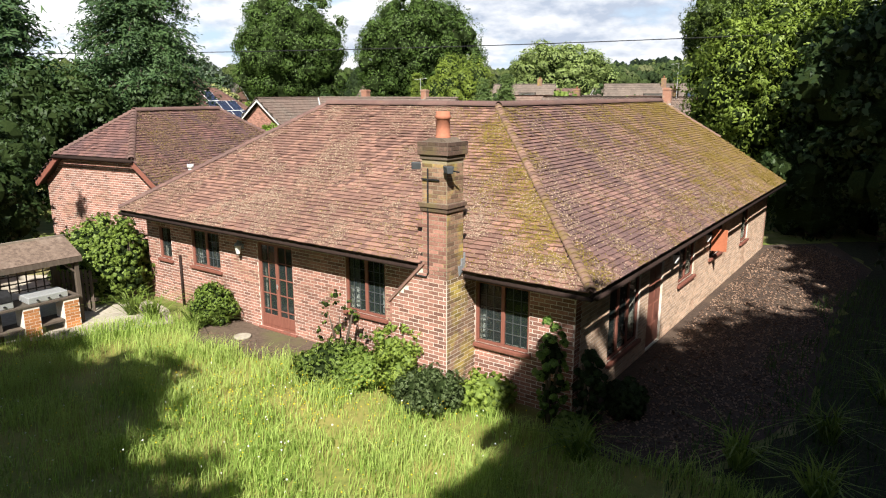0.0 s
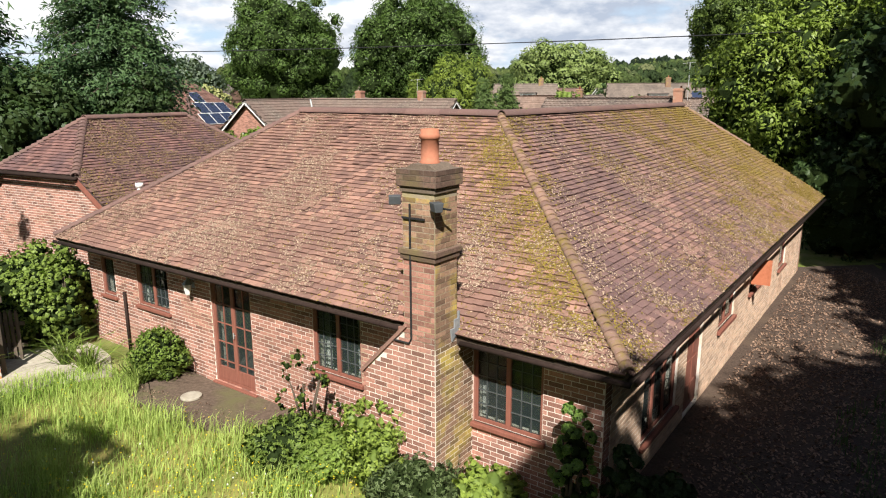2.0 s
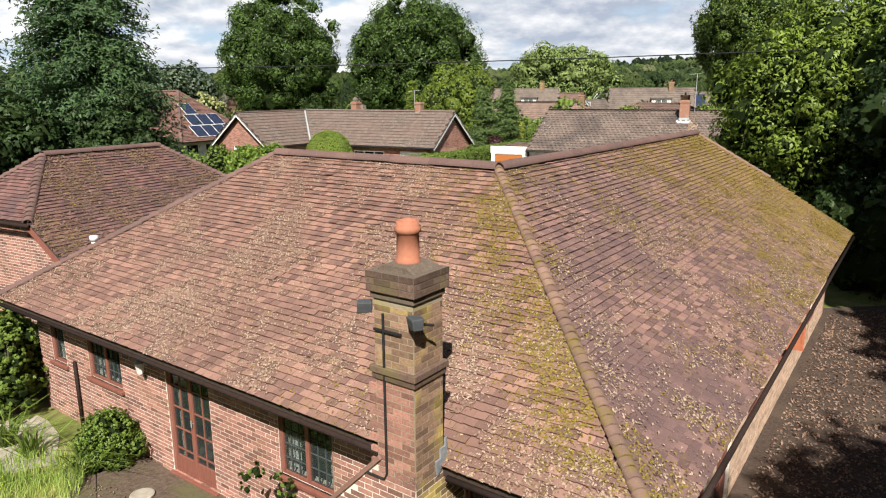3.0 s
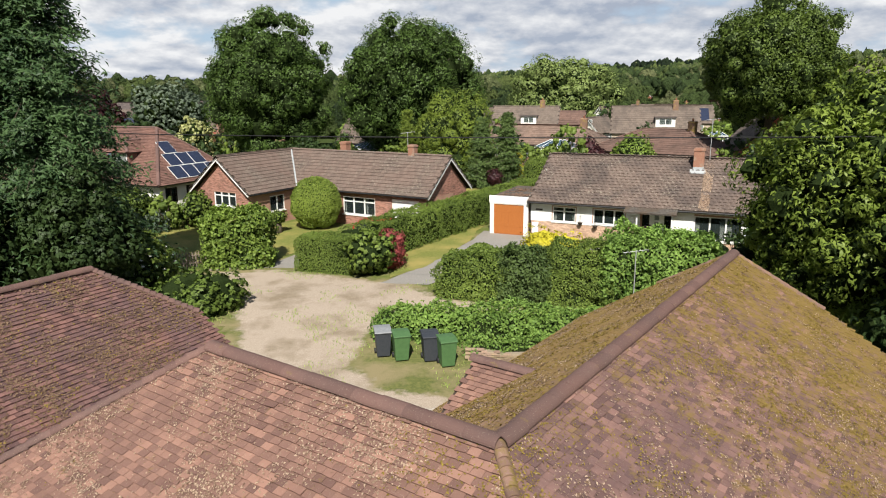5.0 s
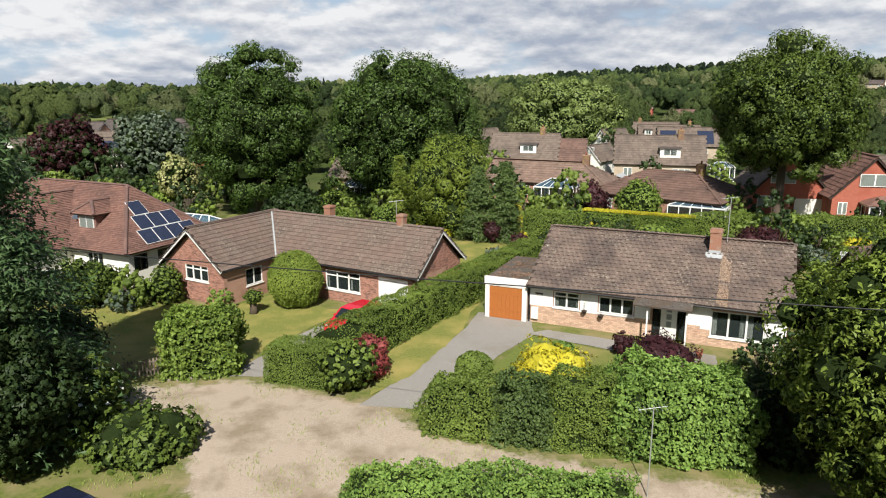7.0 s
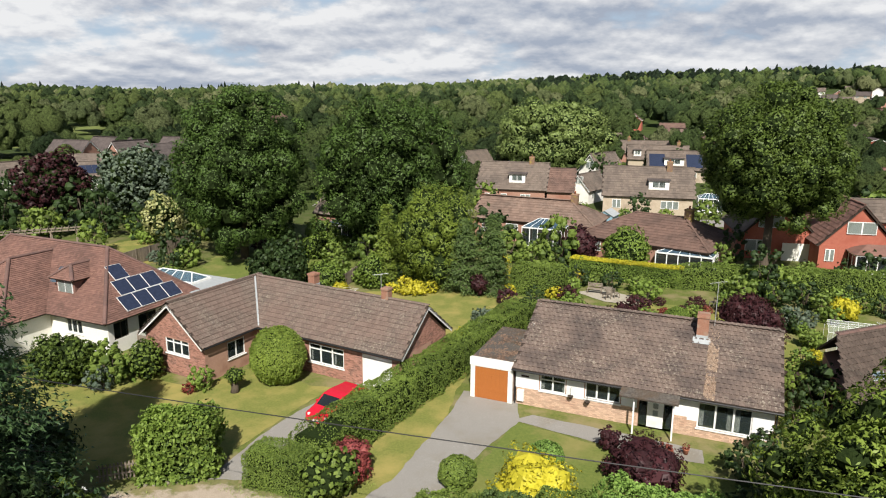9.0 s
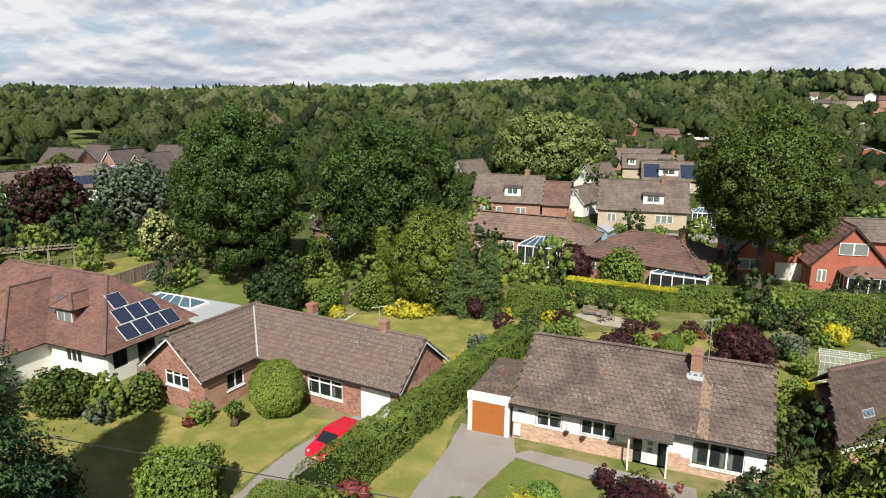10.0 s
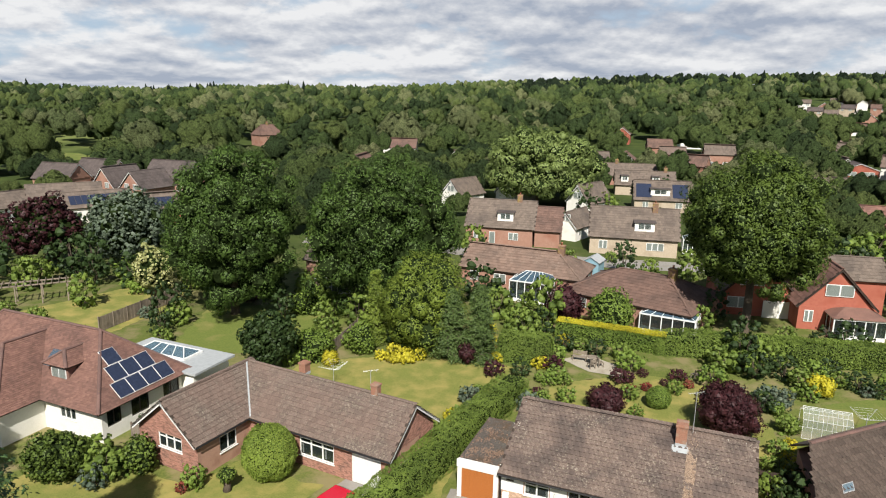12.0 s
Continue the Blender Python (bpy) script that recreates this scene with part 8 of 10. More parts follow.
# ---- woods over the hills ----
def far_wood(name, label, n, seed, place, size, material, leaf, per, heads=9, pointed=0.0):
    """Very many crowns far off in one mesh: each is a heap of uneven leafy heads, the nearer ones with loose leaves about them."""
    g = np.random.default_rng(seed)
    x, y = place(g, n)
    h = size[0] + (size[1] - size[0]) * g.random(len(x))
    r = h * (0.38 + 0.2 * g.random(len(x))) * (1 - 0.45 * pointed)
    z = ground_z(x, y)
    lat, lon = (3, 6) if per else (3, 5)
    v, w = np.meshgrid(np.linspace(-0.9, 1.35, lat), np.arange(lon) * 2 * math.pi / lon, indexing="ij")
    unit = np.concatenate([np.stack([np.cos(v) * np.cos(w), np.cos(v) * np.sin(w), np.sin(v)], -1).reshape(-1, 3), [(0, 0, 1.0)]])
    quads = [(i * lon + j, i * lon + (j + 1) % lon, (i + 1) * lon + (j + 1) % lon, (i + 1) * lon + j) for i in range(lat - 1) for j in range(lon)]
    caps = [((lat - 1) * lon + j, (lat - 1) * lon + (j + 1) % lon, lat * lon) for j in range(lon)]
    shell = quads + caps
    vs, fs, hue, cs, ns, ss, leaf_hue = [], [], [], [], [], [], []
    for xi, yi, zi, hi, ri in zip(x, y, z, h, r):
        mid, tint = np.array([xi, yi, zi + hi * 0.48]), g.random()
        d = on_sphere(g, heads * 3)
        d = d[d[:, 2] > -0.35][:heads]
        pull = 1 - pointed * 0.8 * np.clip(d[:, 2:], 0, 1)
        hc = d * np.concatenate([pull, pull, np.ones_like(pull)], 1) * (ri * 0.66, ri * 0.66, hi * 0.25) + mid
        hr = ri * ((0.24 if heads > 10 else 0.34) + 0.2 * g.random(len(hc))) * (1 - 0.4 * pointed)
        hc, hr = np.concatenate([hc, [mid]]), np.append(hr, ri * 0.55)
        for ci, rad in zip(hc, hr):
            fs += [tuple(k + len(vs) * len(unit) for k in f) for f in shell]
            vs.append(ci + unit * rad * (0.82 + 0.36 * g.random((len(unit), 1))))
            hue.append(np.full(len(unit), tint))
        if per:
            k = g.integers(0, len(hc) - 1, per)
            e = on_sphere(g, per)
            e[:, 2] = np.where(e[:, 2] < -0.4, -e[:, 2], e[:, 2])
            cs.append(hc[k] + e * hr[k][:, None] * (0.92 + 0.22 * g.random((per, 1))))
            ns.append(e + d[np.minimum(k, len(d) - 1)] * 0.3)
            ss.append(ri * leaf * (0.6 + 0.8 * g.random(per)))
            leaf_hue.append(np.full(per * 4, tint))
    core = bpy.data.meshes.new("wood")
    core.from_pydata(np.concatenate(vs).tolist(), [], fs)
    core.polygons.foreach_set("use_smooth", np.ones(len(core.polygons), bool))
    core.attributes.new("tree_hue", "FLOAT", "POINT").data.foreach_set("value", np.concatenate(hue).astype(np.float32))
    core.materials.append(material)
    wood = lone(name, core, None, label, "wood", kind="stuff")
    if per:
        ns = np.concatenate(ns)
        me = cards("leaf_skin", np.concatenate(cs), ns + g.normal(size=ns.shape) * 0.3, np.concatenate(ss), material, 1.3, 0.2, "leaf", seed, ns)
        me.attributes.new("tree_hue", "FLOAT", "POINT").data.foreach_set("value", np.concatenate(leaf_hue).astype(np.float32))
        part("leaf_skin", me, None, wood, kind="stuff")
    return wood


def skyline_conifers(n, seed, way, reach, label, tall):
    """Dark firs that stand above the woods along the skyline."""
    g = np.random.default_rng(seed)
    geo = Geo()
    for k in range(n):
        a = radians(way[0] + (way[1] - way[0]) * g.random())
        d = reach[0] + (reach[1] - reach[0]) * g.random()
        x, y = d * math.sin(a), d * math.cos(a)
        h, z = tall * (0.75 + 0.5 * g.random()), float(ground_z(x, y))
        for i in range(6):
            f = i / 6
            geo.lathe([(h * 0.3 * (1 - f) + 0.5, h * (0.15 + 0.8 * f)), (h * 0.05 * (1 - f), h * (0.15 + 0.8 * f) + h * 0.19)], 7, (x + g.normal() * 0.3, y, z))
    return lone("skyline_firs", geo, WOOD_FIR_SHADE, label, "wood", kind="stuff")


skyline_conifers(24, 541, (-36, 36), (900, 1150), "dark firs standing above the far woods", 18)
skyline_conifers(60, 542, (-40, -17), (1000, 1250), "dark fir plantation along the skyline", 17)


def ring(d0, d1, spread):
    def place(g, n):
        d = np.sqrt(d0 * d0 + (d1 * d1 - d0 * d0) * g.random(n))
        a = (g.random(n) - 0.5) * 2 * radians(spread)
        return d * np.sin(a), d * np.cos(a)
    return place


def clear_of(place, houses):
    def made(g, n):
        x, y = place(g, n)
        ok = np.ones(len(x), bool)
        for hx, hy, hr in houses:
            ok &= np.hypot(x - hx, y - hy) > hr
        return x[ok], y[ok]
    return made


HOMES = [(x * f, y * f, r) for x, y in hill_spots for f, r in ((1, 6), (0.975, 5), (0.95, 4))] + [(x, y, 7) for x, y in far_spots] + [(x * 0.97, y * 0.97, 5 + y * 0.008) for x, y in far_spots] + [(51, 158, 13), (55, 182, 13), (57, 200, 11), (61, 236, 12), (92, 284, 12), (116, 306, 14), (90, 324, 12), (124, 205, 12), (101, 173, 13), (84, 131, 13), (-10, 255, 11), (-68, 298, 12), (-56, 365, 30), (-36, 372, 20), (-130, 244, 24), (8, 160, 9), (20, 165, 9), (-69, 146, 12), (-52, 140, 12), (-84, 174, 10), (-66, 164, 12), (-60, 176, 12), (-74, 138, 9), (14, 127, 16), (34, 122, 15), (25, 137, 14), (-62, 138, 18), (-48, 143, 18), (-60, 160, 16), (-46, 163, 14), (42, 112, 14), (8, 138, 9), (22, 150, 10), (34, 150, 10), (24, 163, 13)]
def fan(d0, d1, a0, a1):
    def place(g, n):
        d = np.sqrt(d0 * d0 + (d1 * d1 - d0 * d0) * g.random(n))
        a = radians(a0) + radians(a1 - a0) * g.random(n)
        return d * np.sin(a), d * np.cos(a)
    return place


for k, (m, lab, frac) in enumerate(((WOOD_A, "mid green", 0.56), (WOOD_B, "pale green", 0.22), (WOOD_C, "dark green", 0.22))):
    far_wood("wood", lab + " garden trees among the estate houses", int(380 * frac), 501 + k, clear_of(ring(128, 240, 40), HOMES), (5, 12), m, 0.16, 115, 12)
    far_wood("wood", lab + " broadleaved trees on the near slopes", int(760 * frac), 511 + k, clear_of(ring(235, 520, 40), HOMES), (8, 17), m, 0.18, 115, 11)
    far_wood("wood", lab + " woods rising to the skyline", int(2400 * frac), 521 + k, ring(500, 1300, 40), (9, 18), m, 0.1, 0, 5)
# The ridge lies in cloud shade, which is put into these dark crowns.
far_wood("wood", "wood coloured dark for cloud shade along the highest ridge", 420, 531, fan(900, 1300, 7, 36), (14, 22), WOOD_FIR_SHADE, 0.1, 0, 6, 0.5)
far_wood("wood", "dark conifers mixed into the slopes", 150, 532, clear_of(ring(240, 800, 38), HOMES), (14, 22), WOOD_C, 0.1, 60, 10, 0.8)

# ---- unseen trees behind the camera's start, put there to shade the garden ----
tree("garden_tree", "tall leafy tree at the garden end", 7.4, -5.5, 0.0, 19.3, 12.0, LEAF_DARK, 601, count=120, leaf=0.4, per=110, bare=0.3)
tree("garden_tree", "slender leafy tree at the garden end", 2.6, -6.2, 0.0, 17.4, 7.2, LEAF_DARK, 600, count=80, leaf=0.55, per=130, bare=0.35)
tree("garden_tree", "tall leafy tree at the garden end", -9.6, -5.4, 0.0, 17.0, 12.5, LEAF_DARK, 602, count=100, leaf=0.55, per=130, bare=0.3)
tree("garden_tree", "tall unseen tree added to shade the right-hand bushes", 17.0, 0.5, 0.0, 16.0, 12.0, LEAF_DARK, 603, count=90, leaf=0.55, per=130, bare=0.15)
# A ring of unseen trees, added to keep sky light off the garden.
far_tree = tree("garden_tree", "tall unseen tree added to close the sky behind the garden", -22.0, -17.0, 0.0, 20.0, 13.0, LEAF_DARK, 605, count=70, leaf=0.7, per=60, bare=0.05, group="trees of the wood behind the garden")
for x, y in ((-11, -19), (1, -18), (11, -18), (21, -14), (25, -3), (22, 7), (-23, -5), (-24, 6), (24, 17)):
    copy_thing(far_tree, pose(x, y, 0, 0, 0, x * 37))
# The last three are added to fill black shade past the house end.
for k, (x, y, h_, w_) in enumerate(((8.4, 5.6, 3.6, 4.4), (10.6, 9.4, 4.2, 5.0), (12.6, 13.6, 4.6, 5.2), (14.6, 17.6, 4.8, 5.4), (16.4, 21.8, 5.2, 5.6), (14.6, 27.4, 4.2, 4.6), (17.6, 28.6, 4.6, 5.0), (20.6, 26.6, 5.0, 5.6))):
    shrub("laurel", "dark laurel thicket in deep shade beside the house", x, y, 0, h_, w_, LEAF_DARK, 606 + 10 * k, count=40, lump=0.34, leaf=0.2, per=90, group="laurels beside the house", aspect=2.4, full=100)
for k, (x, y, h_, w_) in enumerate(((-15.8, 20.6, 4.2, 5.0), (-18.6, 25.4, 5.0, 5.6), (-20.6, 19.6, 4.6, 5.4), (-22.5, 29.0, 6.0, 6.0))):
    shrub("laurel", "dark laurel thicket in the shade of the conifer", x, y, 0, h_, w_, LEAF_DARK, 671 + k, count=40, lump=0.34, leaf=0.2, per=90, group="laurels under the conifer", aspect=2.4, full=120)
# High crowns out of view, added to block sky above the strip.
over = tree("garden_tree", "unseen dark tree added to block sky over the strip", 9.5, -3.2, 0.0, 17.0, 11.5, LEAF_DARK, 609, count=90, leaf=0.5, per=110, bare=0.46, group="trees over the shaded strip")
for x, y, a_ in ((15.2, 4.5, 70), (17.2, 11.0, 160), (18.4, 18.5, 250)):
    copy_thing(over, pose(x, y, 0, 0, 0, a_))
# Unseen, added and sized to throw shade on the side wall.
tree("garden_tree", "narrow unseen tree added to shade the side wall", 4.2, -6.0, 0.0, 20.4, 4.0, LEAF_DARK, 627, count=50, leaf=0.4, per=110, bare=0.45)
tree("garden_tree", "slim young tree beside the patio", -12.3, 12.6, 0.0, 11.2, 1.8, LEAF_MID, 604, count=24, leaf=0.2, per=80, bare=0.3)
tree("garden_tree", "leafy tree beside the patio", -15.6, 11.6, 0.0, 13.5, 5.0, LEAF_DARK, 626, count=50, leaf=0.3, per=80, bare=0.2)

# ---- garden front: planting ----
shrub("shrub", "large leafy shrub at the end of the garden wall", -9.7, 18.3, 0, 2.0, 2.7, LEAF_MID, 611, count=80, lump=0.26, leaf=0.085, per=190)
shrub("shrub", "bright feathery shrub under the chimney breast", -0.85, 12.1, 0, 1.35, 1.4, LEAF_BALL, 612, count=60, lump=0.22, leaf=0.06, per=150, aspect=3.0, full=420, core=LEAF_MID)
shrub("shrub", "mid-green leafy shrub below the window", -1.9, 12.5, 0, 0.55, 1.3, LEAF_LIGHT, 621, count=50, lump=0.28, leaf=0.06, per=120, aspect=2.4, full=420, core=LEAF_MID)
shrub("rosemary", "grey-green rosemary bush in the long grass", -0.35, 11.5, 0, 0.7, 1.5, LEAF_HERB, 613, count=60, lump=0.2, leaf=0.06, per=150, aspect=5, depth=1.5)
shrub("shrub", "low broad-leaved plant below the window", 0.6, 11.35, 0, 0.6, 1.2, LEAF_BALL, 614, count=36, lump=0.3, leaf=0.075, per=80, depth=0.9, full=420, core=LEAF_MID)
shrub("ivy", "ivy grown over the house corner", 1.7, 10.75, 0, 1.95, 0.62, LEAF_IVY, 615, count=40, lump=0.22, leaf=0.075, per=110)
shrub("ivy", "dark ivy mass over the house corner", 2.35, 10.75, 0, 1.5, 0.55, LEAF_DARK, 622, count=36, lump=0.22, leaf=0.08, per=110)
shrub("ivy", "dark ivy mass at the side wall", 3.1, 11.2, 0, 0.6, 0.8, LEAF_DARK, 616, count=40, lump=0.24, leaf=0.085, per=110)
shrub("shrub", "dark leafy bush in shade before the corner", 2.0, 10.25, 0, 0.4, 0.7, LEAF_MID, 623, count=30, lump=0.26, leaf=0.085, per=100)
shrub("shrub", "green leafy bush by the wall", -5.90, 15.95, 0, 1.05, 1.05, LEAF_LIGHT, 617, count=60, lump=0.28, leaf=0.05, per=120, aspect=2.4)
shrub("ivy", "ivy climbing the end of the wall", -8.75, 17.6, 0, 2.3, 0.8, LEAF_MID, 618, count=50, lump=0.3, leaf=0.07, per=100)
shrub("rose", "straggly climbing rose beside the window", -2.3, 13.25, 0, 1.6, 1.1, LEAF_MID, 619, count=26, lump=0.16, leaf=0.06, per=36)
shrub("shrub", "low green plant beside the soil bed", -2.4, 12.75, 0, 0.55, 1.5, LEAF_MID, 620, count=36, lump=0.28, leaf=0.07, per=80, aspect=2.6)
g = np.random.default_rng(77)
for k in range(9):
    x, y = [(-7.6, 16.2), (-6.2, 15.6), (2.0, 9.6), (4.4, 9.4), (6.2, 10.2), (8.0, 11.6), (9.6, 13.4), (5.2, 8.6), (-8.3, 16.6)][k]
    f_ = thing("fern_clump", "clump of arching green leaves in the shade", "plant", (x, y, 0), g.random() * 360, "garden clumps")
    n = 90
    a = g.random(n) * 6.28
    part("fronds", blades("fronds", 0.1 * np.cos(a), 0.1 * np.sin(a), np.zeros(n), 0.5 + 0.4 * g.random(n), 0.014, LEAF_MID, 630 + k, 0.9, (0, 0)), None, f_)

# long grass, with buttercups and daisies
g = np.random.default_rng(88)
n = 120000
x, y = -13 + 20.5 * g.random(n), 6.5 + 10.2 * g.random(n)
keep = inside(LAWN_1, x, y)
tuft = np.array([noise.noise(Vector((a * 0.9, b * 0.9, 3.0))) for a, b in zip(x, y)])
keep &= g.random(n) < 0.6 + 0.9 * tuft
x, y, tuft = x[keep], y[keep], tuft[keep]
lone("grass", blades("grass", x, y, np.zeros(len(x)), (0.16 + 0.26 * g.random(len(x))) * (1 + 0.9 * tuft), 0.0065, BLADE, 641), None, "long uncut meadow grass blades", "grass", kind="stuff")
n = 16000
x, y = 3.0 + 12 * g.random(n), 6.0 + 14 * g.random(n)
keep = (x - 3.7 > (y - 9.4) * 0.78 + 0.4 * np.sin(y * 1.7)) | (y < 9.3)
lone("grass", blades("grass", x[keep], y[keep], np.zeros(int(keep.sum())), 0.12 + 0.2 * g.random(int(keep.sum())), 0.009, BLADE_SHADE, 642), None, "grass coloured dark for shade beside the leaf strip", "grass", kind="stuff")
n = 520
x, y = np.concatenate([-9 + 12 * g.random(n), -3 + 1.5 * g.normal(size=n)]), np.concatenate([8 + 7 * g.random(n), 11.4 + 0.8 * g.normal(size=n)])
keep = inside(LAWN_1, x, y)
c = np.stack([x, y, 0.3 + 0.12 * g.random(len(x))], 1)[keep]
lone("buttercups", cards("buttercups", c, g.normal(size=c.shape) * 0.3 + (0, 0, 1), 0.028, PETAL_Y, 1.1, seed=643), None, "yellow buttercups in the long grass", "flowers", kind="stuff")
n = 160
c = np.stack([-8 + 9 * g.random(n), 8 + 4.5 * g.random(n), 0.34 + 0.1 * g.random(n)], 1)
lone("seed_heads", cards("seed_heads", c, g.normal(size=c.shape), 0.035, PETAL_W, 1.2, seed=644), None, "white seed heads in the grass", "flowers", kind="stuff")


def scatter_leaves(name, label, pts, z, n, seed, size=0.07):
    g = np.random.default_rng(seed)
    xs_, ys_ = [p[0] for p in pts], [p[1] for p in pts]
    x, y = min(xs_) + (max(xs_) - min(xs_)) * g.random(n), min(ys_) + (max(ys_) - min(ys_)) * g.random(n)
    k = inside(pts, x, y)
    c = np.stack([x, y, z + 0.02 * g.random(n)], 1)[k]
    return lone(name, cards(name, c, g.normal(size=c.shape) * 0.35 + (0, 0, 1), size * (0.6 + 0.8 * g.random(len(c))), LEAF_BROWN, 1.7, seed=seed), None, label, "leaves", kind="stuff")


scatter_leaves("fallen_leaves", "dry fallen leaves along the side of the house", [(2.1, 10.5), (3.9, 9.4), (6.3, 11.3), (8.1, 14.3), (10.3, 17.5), (13.4, 21.5), (13.6, 25.0), (11.7, 24.6)], 0.03, 30000, 651, 0.065)
scatter_leaves("fallen_leaves", "dry litter on the soil bed", [(-6.1, 15.4), (-3.0, 13.9), (-3.4, 13.3), (-5.6, 14.2)], 0.045, 700, 652, 0.04)

# dead leaves and moss cushions on the old roof
def roof_litter(name, label, origin, along, upslope, outline, n, seed, size, material, lift, weight=None, on=None, long=1.7):
    g = np.random.default_rng(seed)
    o, ex, ey = Vector(origin), Vector(along).normalized(), Vector(upslope).normalized()
    ez = ex.cross(ey)
    us, vs = [p[0] for p in outline], [p[1] for p in outline]
    u, v = min(us) + (max(us) - min(us)) * g.random(n), min(vs) + (max(vs) - min(vs)) * g.random(n)
    k = inside(outline, u, v)
    clump = np.array([noise.fractal(Vector((a * 0.9, b * 0.9, seed * 0.37)), 0.7, 2.1, 5) for a, b in zip(u, v)])
    k &= g.random(n) < np.clip(0.34 + 1.25 * clump, 0.03, 1.2) * (weight(u, v) if weight else 1.0)
    u, v = u[k], v[k]
    c = np.array(o) + u[:, None] * np.array(ex) + v[:, None] * np.array(ey) + np.array(ez) * lift
    me = cards(name, c, g.normal(size=c.shape) * 0.25 + np.array(ez), size * (0.5 + g.random(len(c))), material, long, seed=seed)
    ob = part(name, me, None, on or roof, label, kind="stuff")
    return ob


SLOPE_A = ((XL, -0.04, ZE - 0.02), (1, 0, 0), (0, 1, SL), [(0, 0), (-XL, 0), (-XL - HS, HS * K), (XR - XL, HS * K)])
SLOPE_B = ((0.04, 0, ZE - 0.02), (0, 1, 0), (-1, 0, SL), [(0, 0), (YB, 0), (YB, 2.35 * K), (YR, HS * K), (HS, HS * K)])
SLOPE_C = ((-2 * HS, YB, ZE), (0, -1, 0), (1, 0, SL), [(0, 0), (YB - 2 * HS, 0), (YB - HS, HS * K), (YB - YR, HS * K), (0, 2.35 * K)])
roof_litter("leaf_litter", "pale dead leaves caught on the tiles", *SLOPE_A, 95000, 661, 0.034, DRY_LEAF, 0.045, long=1.7)
roof_litter("leaf_litter", "pale dead leaves caught on the tiles", *SLOPE_B, 90000, 662, 0.036, DRY_LEAF, 0.045, lambda u, v: np.clip(1.25 - v / 4.2, 0.1, 1) * np.clip(1.3 - u / 16, 0.3, 1), long=1.7)
SLOPE_G = ((GX + GW, GY0, GZR - GW * GP), (0, 1, 0), (-1, 0, GP), [(0, 0), (GL, 0), (GL, GT), (gy2 - GY0, GW * KG), (GHY - GY0, GW * KG), (0, GT)])
roof_litter("leaf_litter", "brown dead grass and needles on the tiles", *SLOPE_G, 16000, 666, 0.06, STRAW, 0.045, lambda u, v: 0.8, groof)
roof_litter("moss", "yellow-green moss growing on the tiles", *SLOPE_G, 2500, 667, 0.05, MOSS, 0.045, None, groof)
roof_litter("moss", "yellow-green moss growing on the tiles", *SLOPE_A, 140000, 663, 0.034, MOSS, 0.045, lambda u, v: np.clip(np.clip((u - 6.5) / 7.0, 0.05, 1) ** 1.5 * 0.55 + 1.5 * np.exp(-((-XL - u - v / K) / 0.8) ** 2), 0, 1.8))
roof_litter("moss", "yellow-green moss growing on the tiles", *SLOPE_B, 105000, 664, 0.034, MOSS, 0.045, lambda u, v: np.clip((u - 3) / 11.0, 0.08, 1) + np.clip(1 - v / 1.5, 0, 0.5) + 1.3 * np.exp(-((u - v / K) / 0.6) ** 2))
roof_litter("lichen", "brown moss and lichen below the chimney", (0, 0.05, 2.35), (1, 0, 0), (0, 1, 0.497), [(10.3, 0), (10.85, 0), (10.85, 5.2), (10.3, 5.2)], 7000, 669, 0.06, DRY_LEAF, 0.075, lambda u, v: 1.2, WH, long=1.3)
roof_litter("lichen", "pale lichen spots along the roof edge", (0, 0.05, 2.35), (1, 0, 0), (0, 1, 0.497), [(0, 0), (0.35, 0), (0.35, 5.7), (13.9, 5.45), (13.9, 5.75), (0, 5.78)], 9000, 670, 0.05, PETAL_W, 0.075, lambda u, v: 0.16, WH, long=1.2)
roof_litter("leaf_litter", "brown leaf litter and moss on the flat roof", (-2.6, 0.6, 2.445), (1, 0, 0), (0, 1, 0), [(0, 0), (2.6, 0), (2.6, 5.8), (0, 5.8)], 5000, 680, 0.09, LEAF_BROWN, 0.012, lambda u, v: 1.0, GA, long=1.5)
roof_litter("moss", "yellow-green moss growing on the tiles", *SLOPE_C, 30000, 665, 0.05, MOSS, 0.04)
roof_litter("leaf_litter", "yellow-brown dead needles and straw on the tiles", *SLOPE_C, 24000, 668, 0.045, DRY_LEAF, 0.045, long=2.2)


# ---- barbecue shelter by the patio ----
SH = thing("barbecue_shelter", "old timber shelter with a litter-covered felt roof over brick piers", "shelter", (-9.12, 16.04, 0), 53)
part("roof", slab([(-4.2, 0, 1.72), (0, 0, 1.72), (-0.05, 0.75, 2.14), (-4.2, 0.75, 2.14)], 0.05), SHELTER_FELT, SH, "leaf-covered felt slope")
part("roof", slab([(-4.2, 1.5, 1.72), (0, 1.5, 1.72), (-0.05, 0.75, 2.14), (-4.2, 0.75, 2.14)], 0.05), SHELTER_FELT, SH, "leaf-covered felt slope")
part("ridge_board", Geo().box(-4.2, -0.06, 0.71, 0.79, 2.12, 2.16), TIMBER_GREY, SH)
part("fascia", Geo().box(-4.2, 0.0, -0.02, 0.02, 1.58, 1.7), DARK_TIMBER, SH)
for x, y in ((-0.12, 0.1), (-0.12, 1.4), (-1.95, 0.1), (-3.9, 0.1), (-3.9, 1.4)):
    part("post", Geo().box(x - 0.05, x + 0.05, y - 0.05, y + 0.05, 0.0, 1.7), DARK_TIMBER, SH, bevel=0.006)
    part("brace", Geo().tube([(x, y, 1.28), (x - 0.3 if x < -1 else x - 0.34, y, 1.64)], 0.032, 5), DARK_TIMBER, SH)
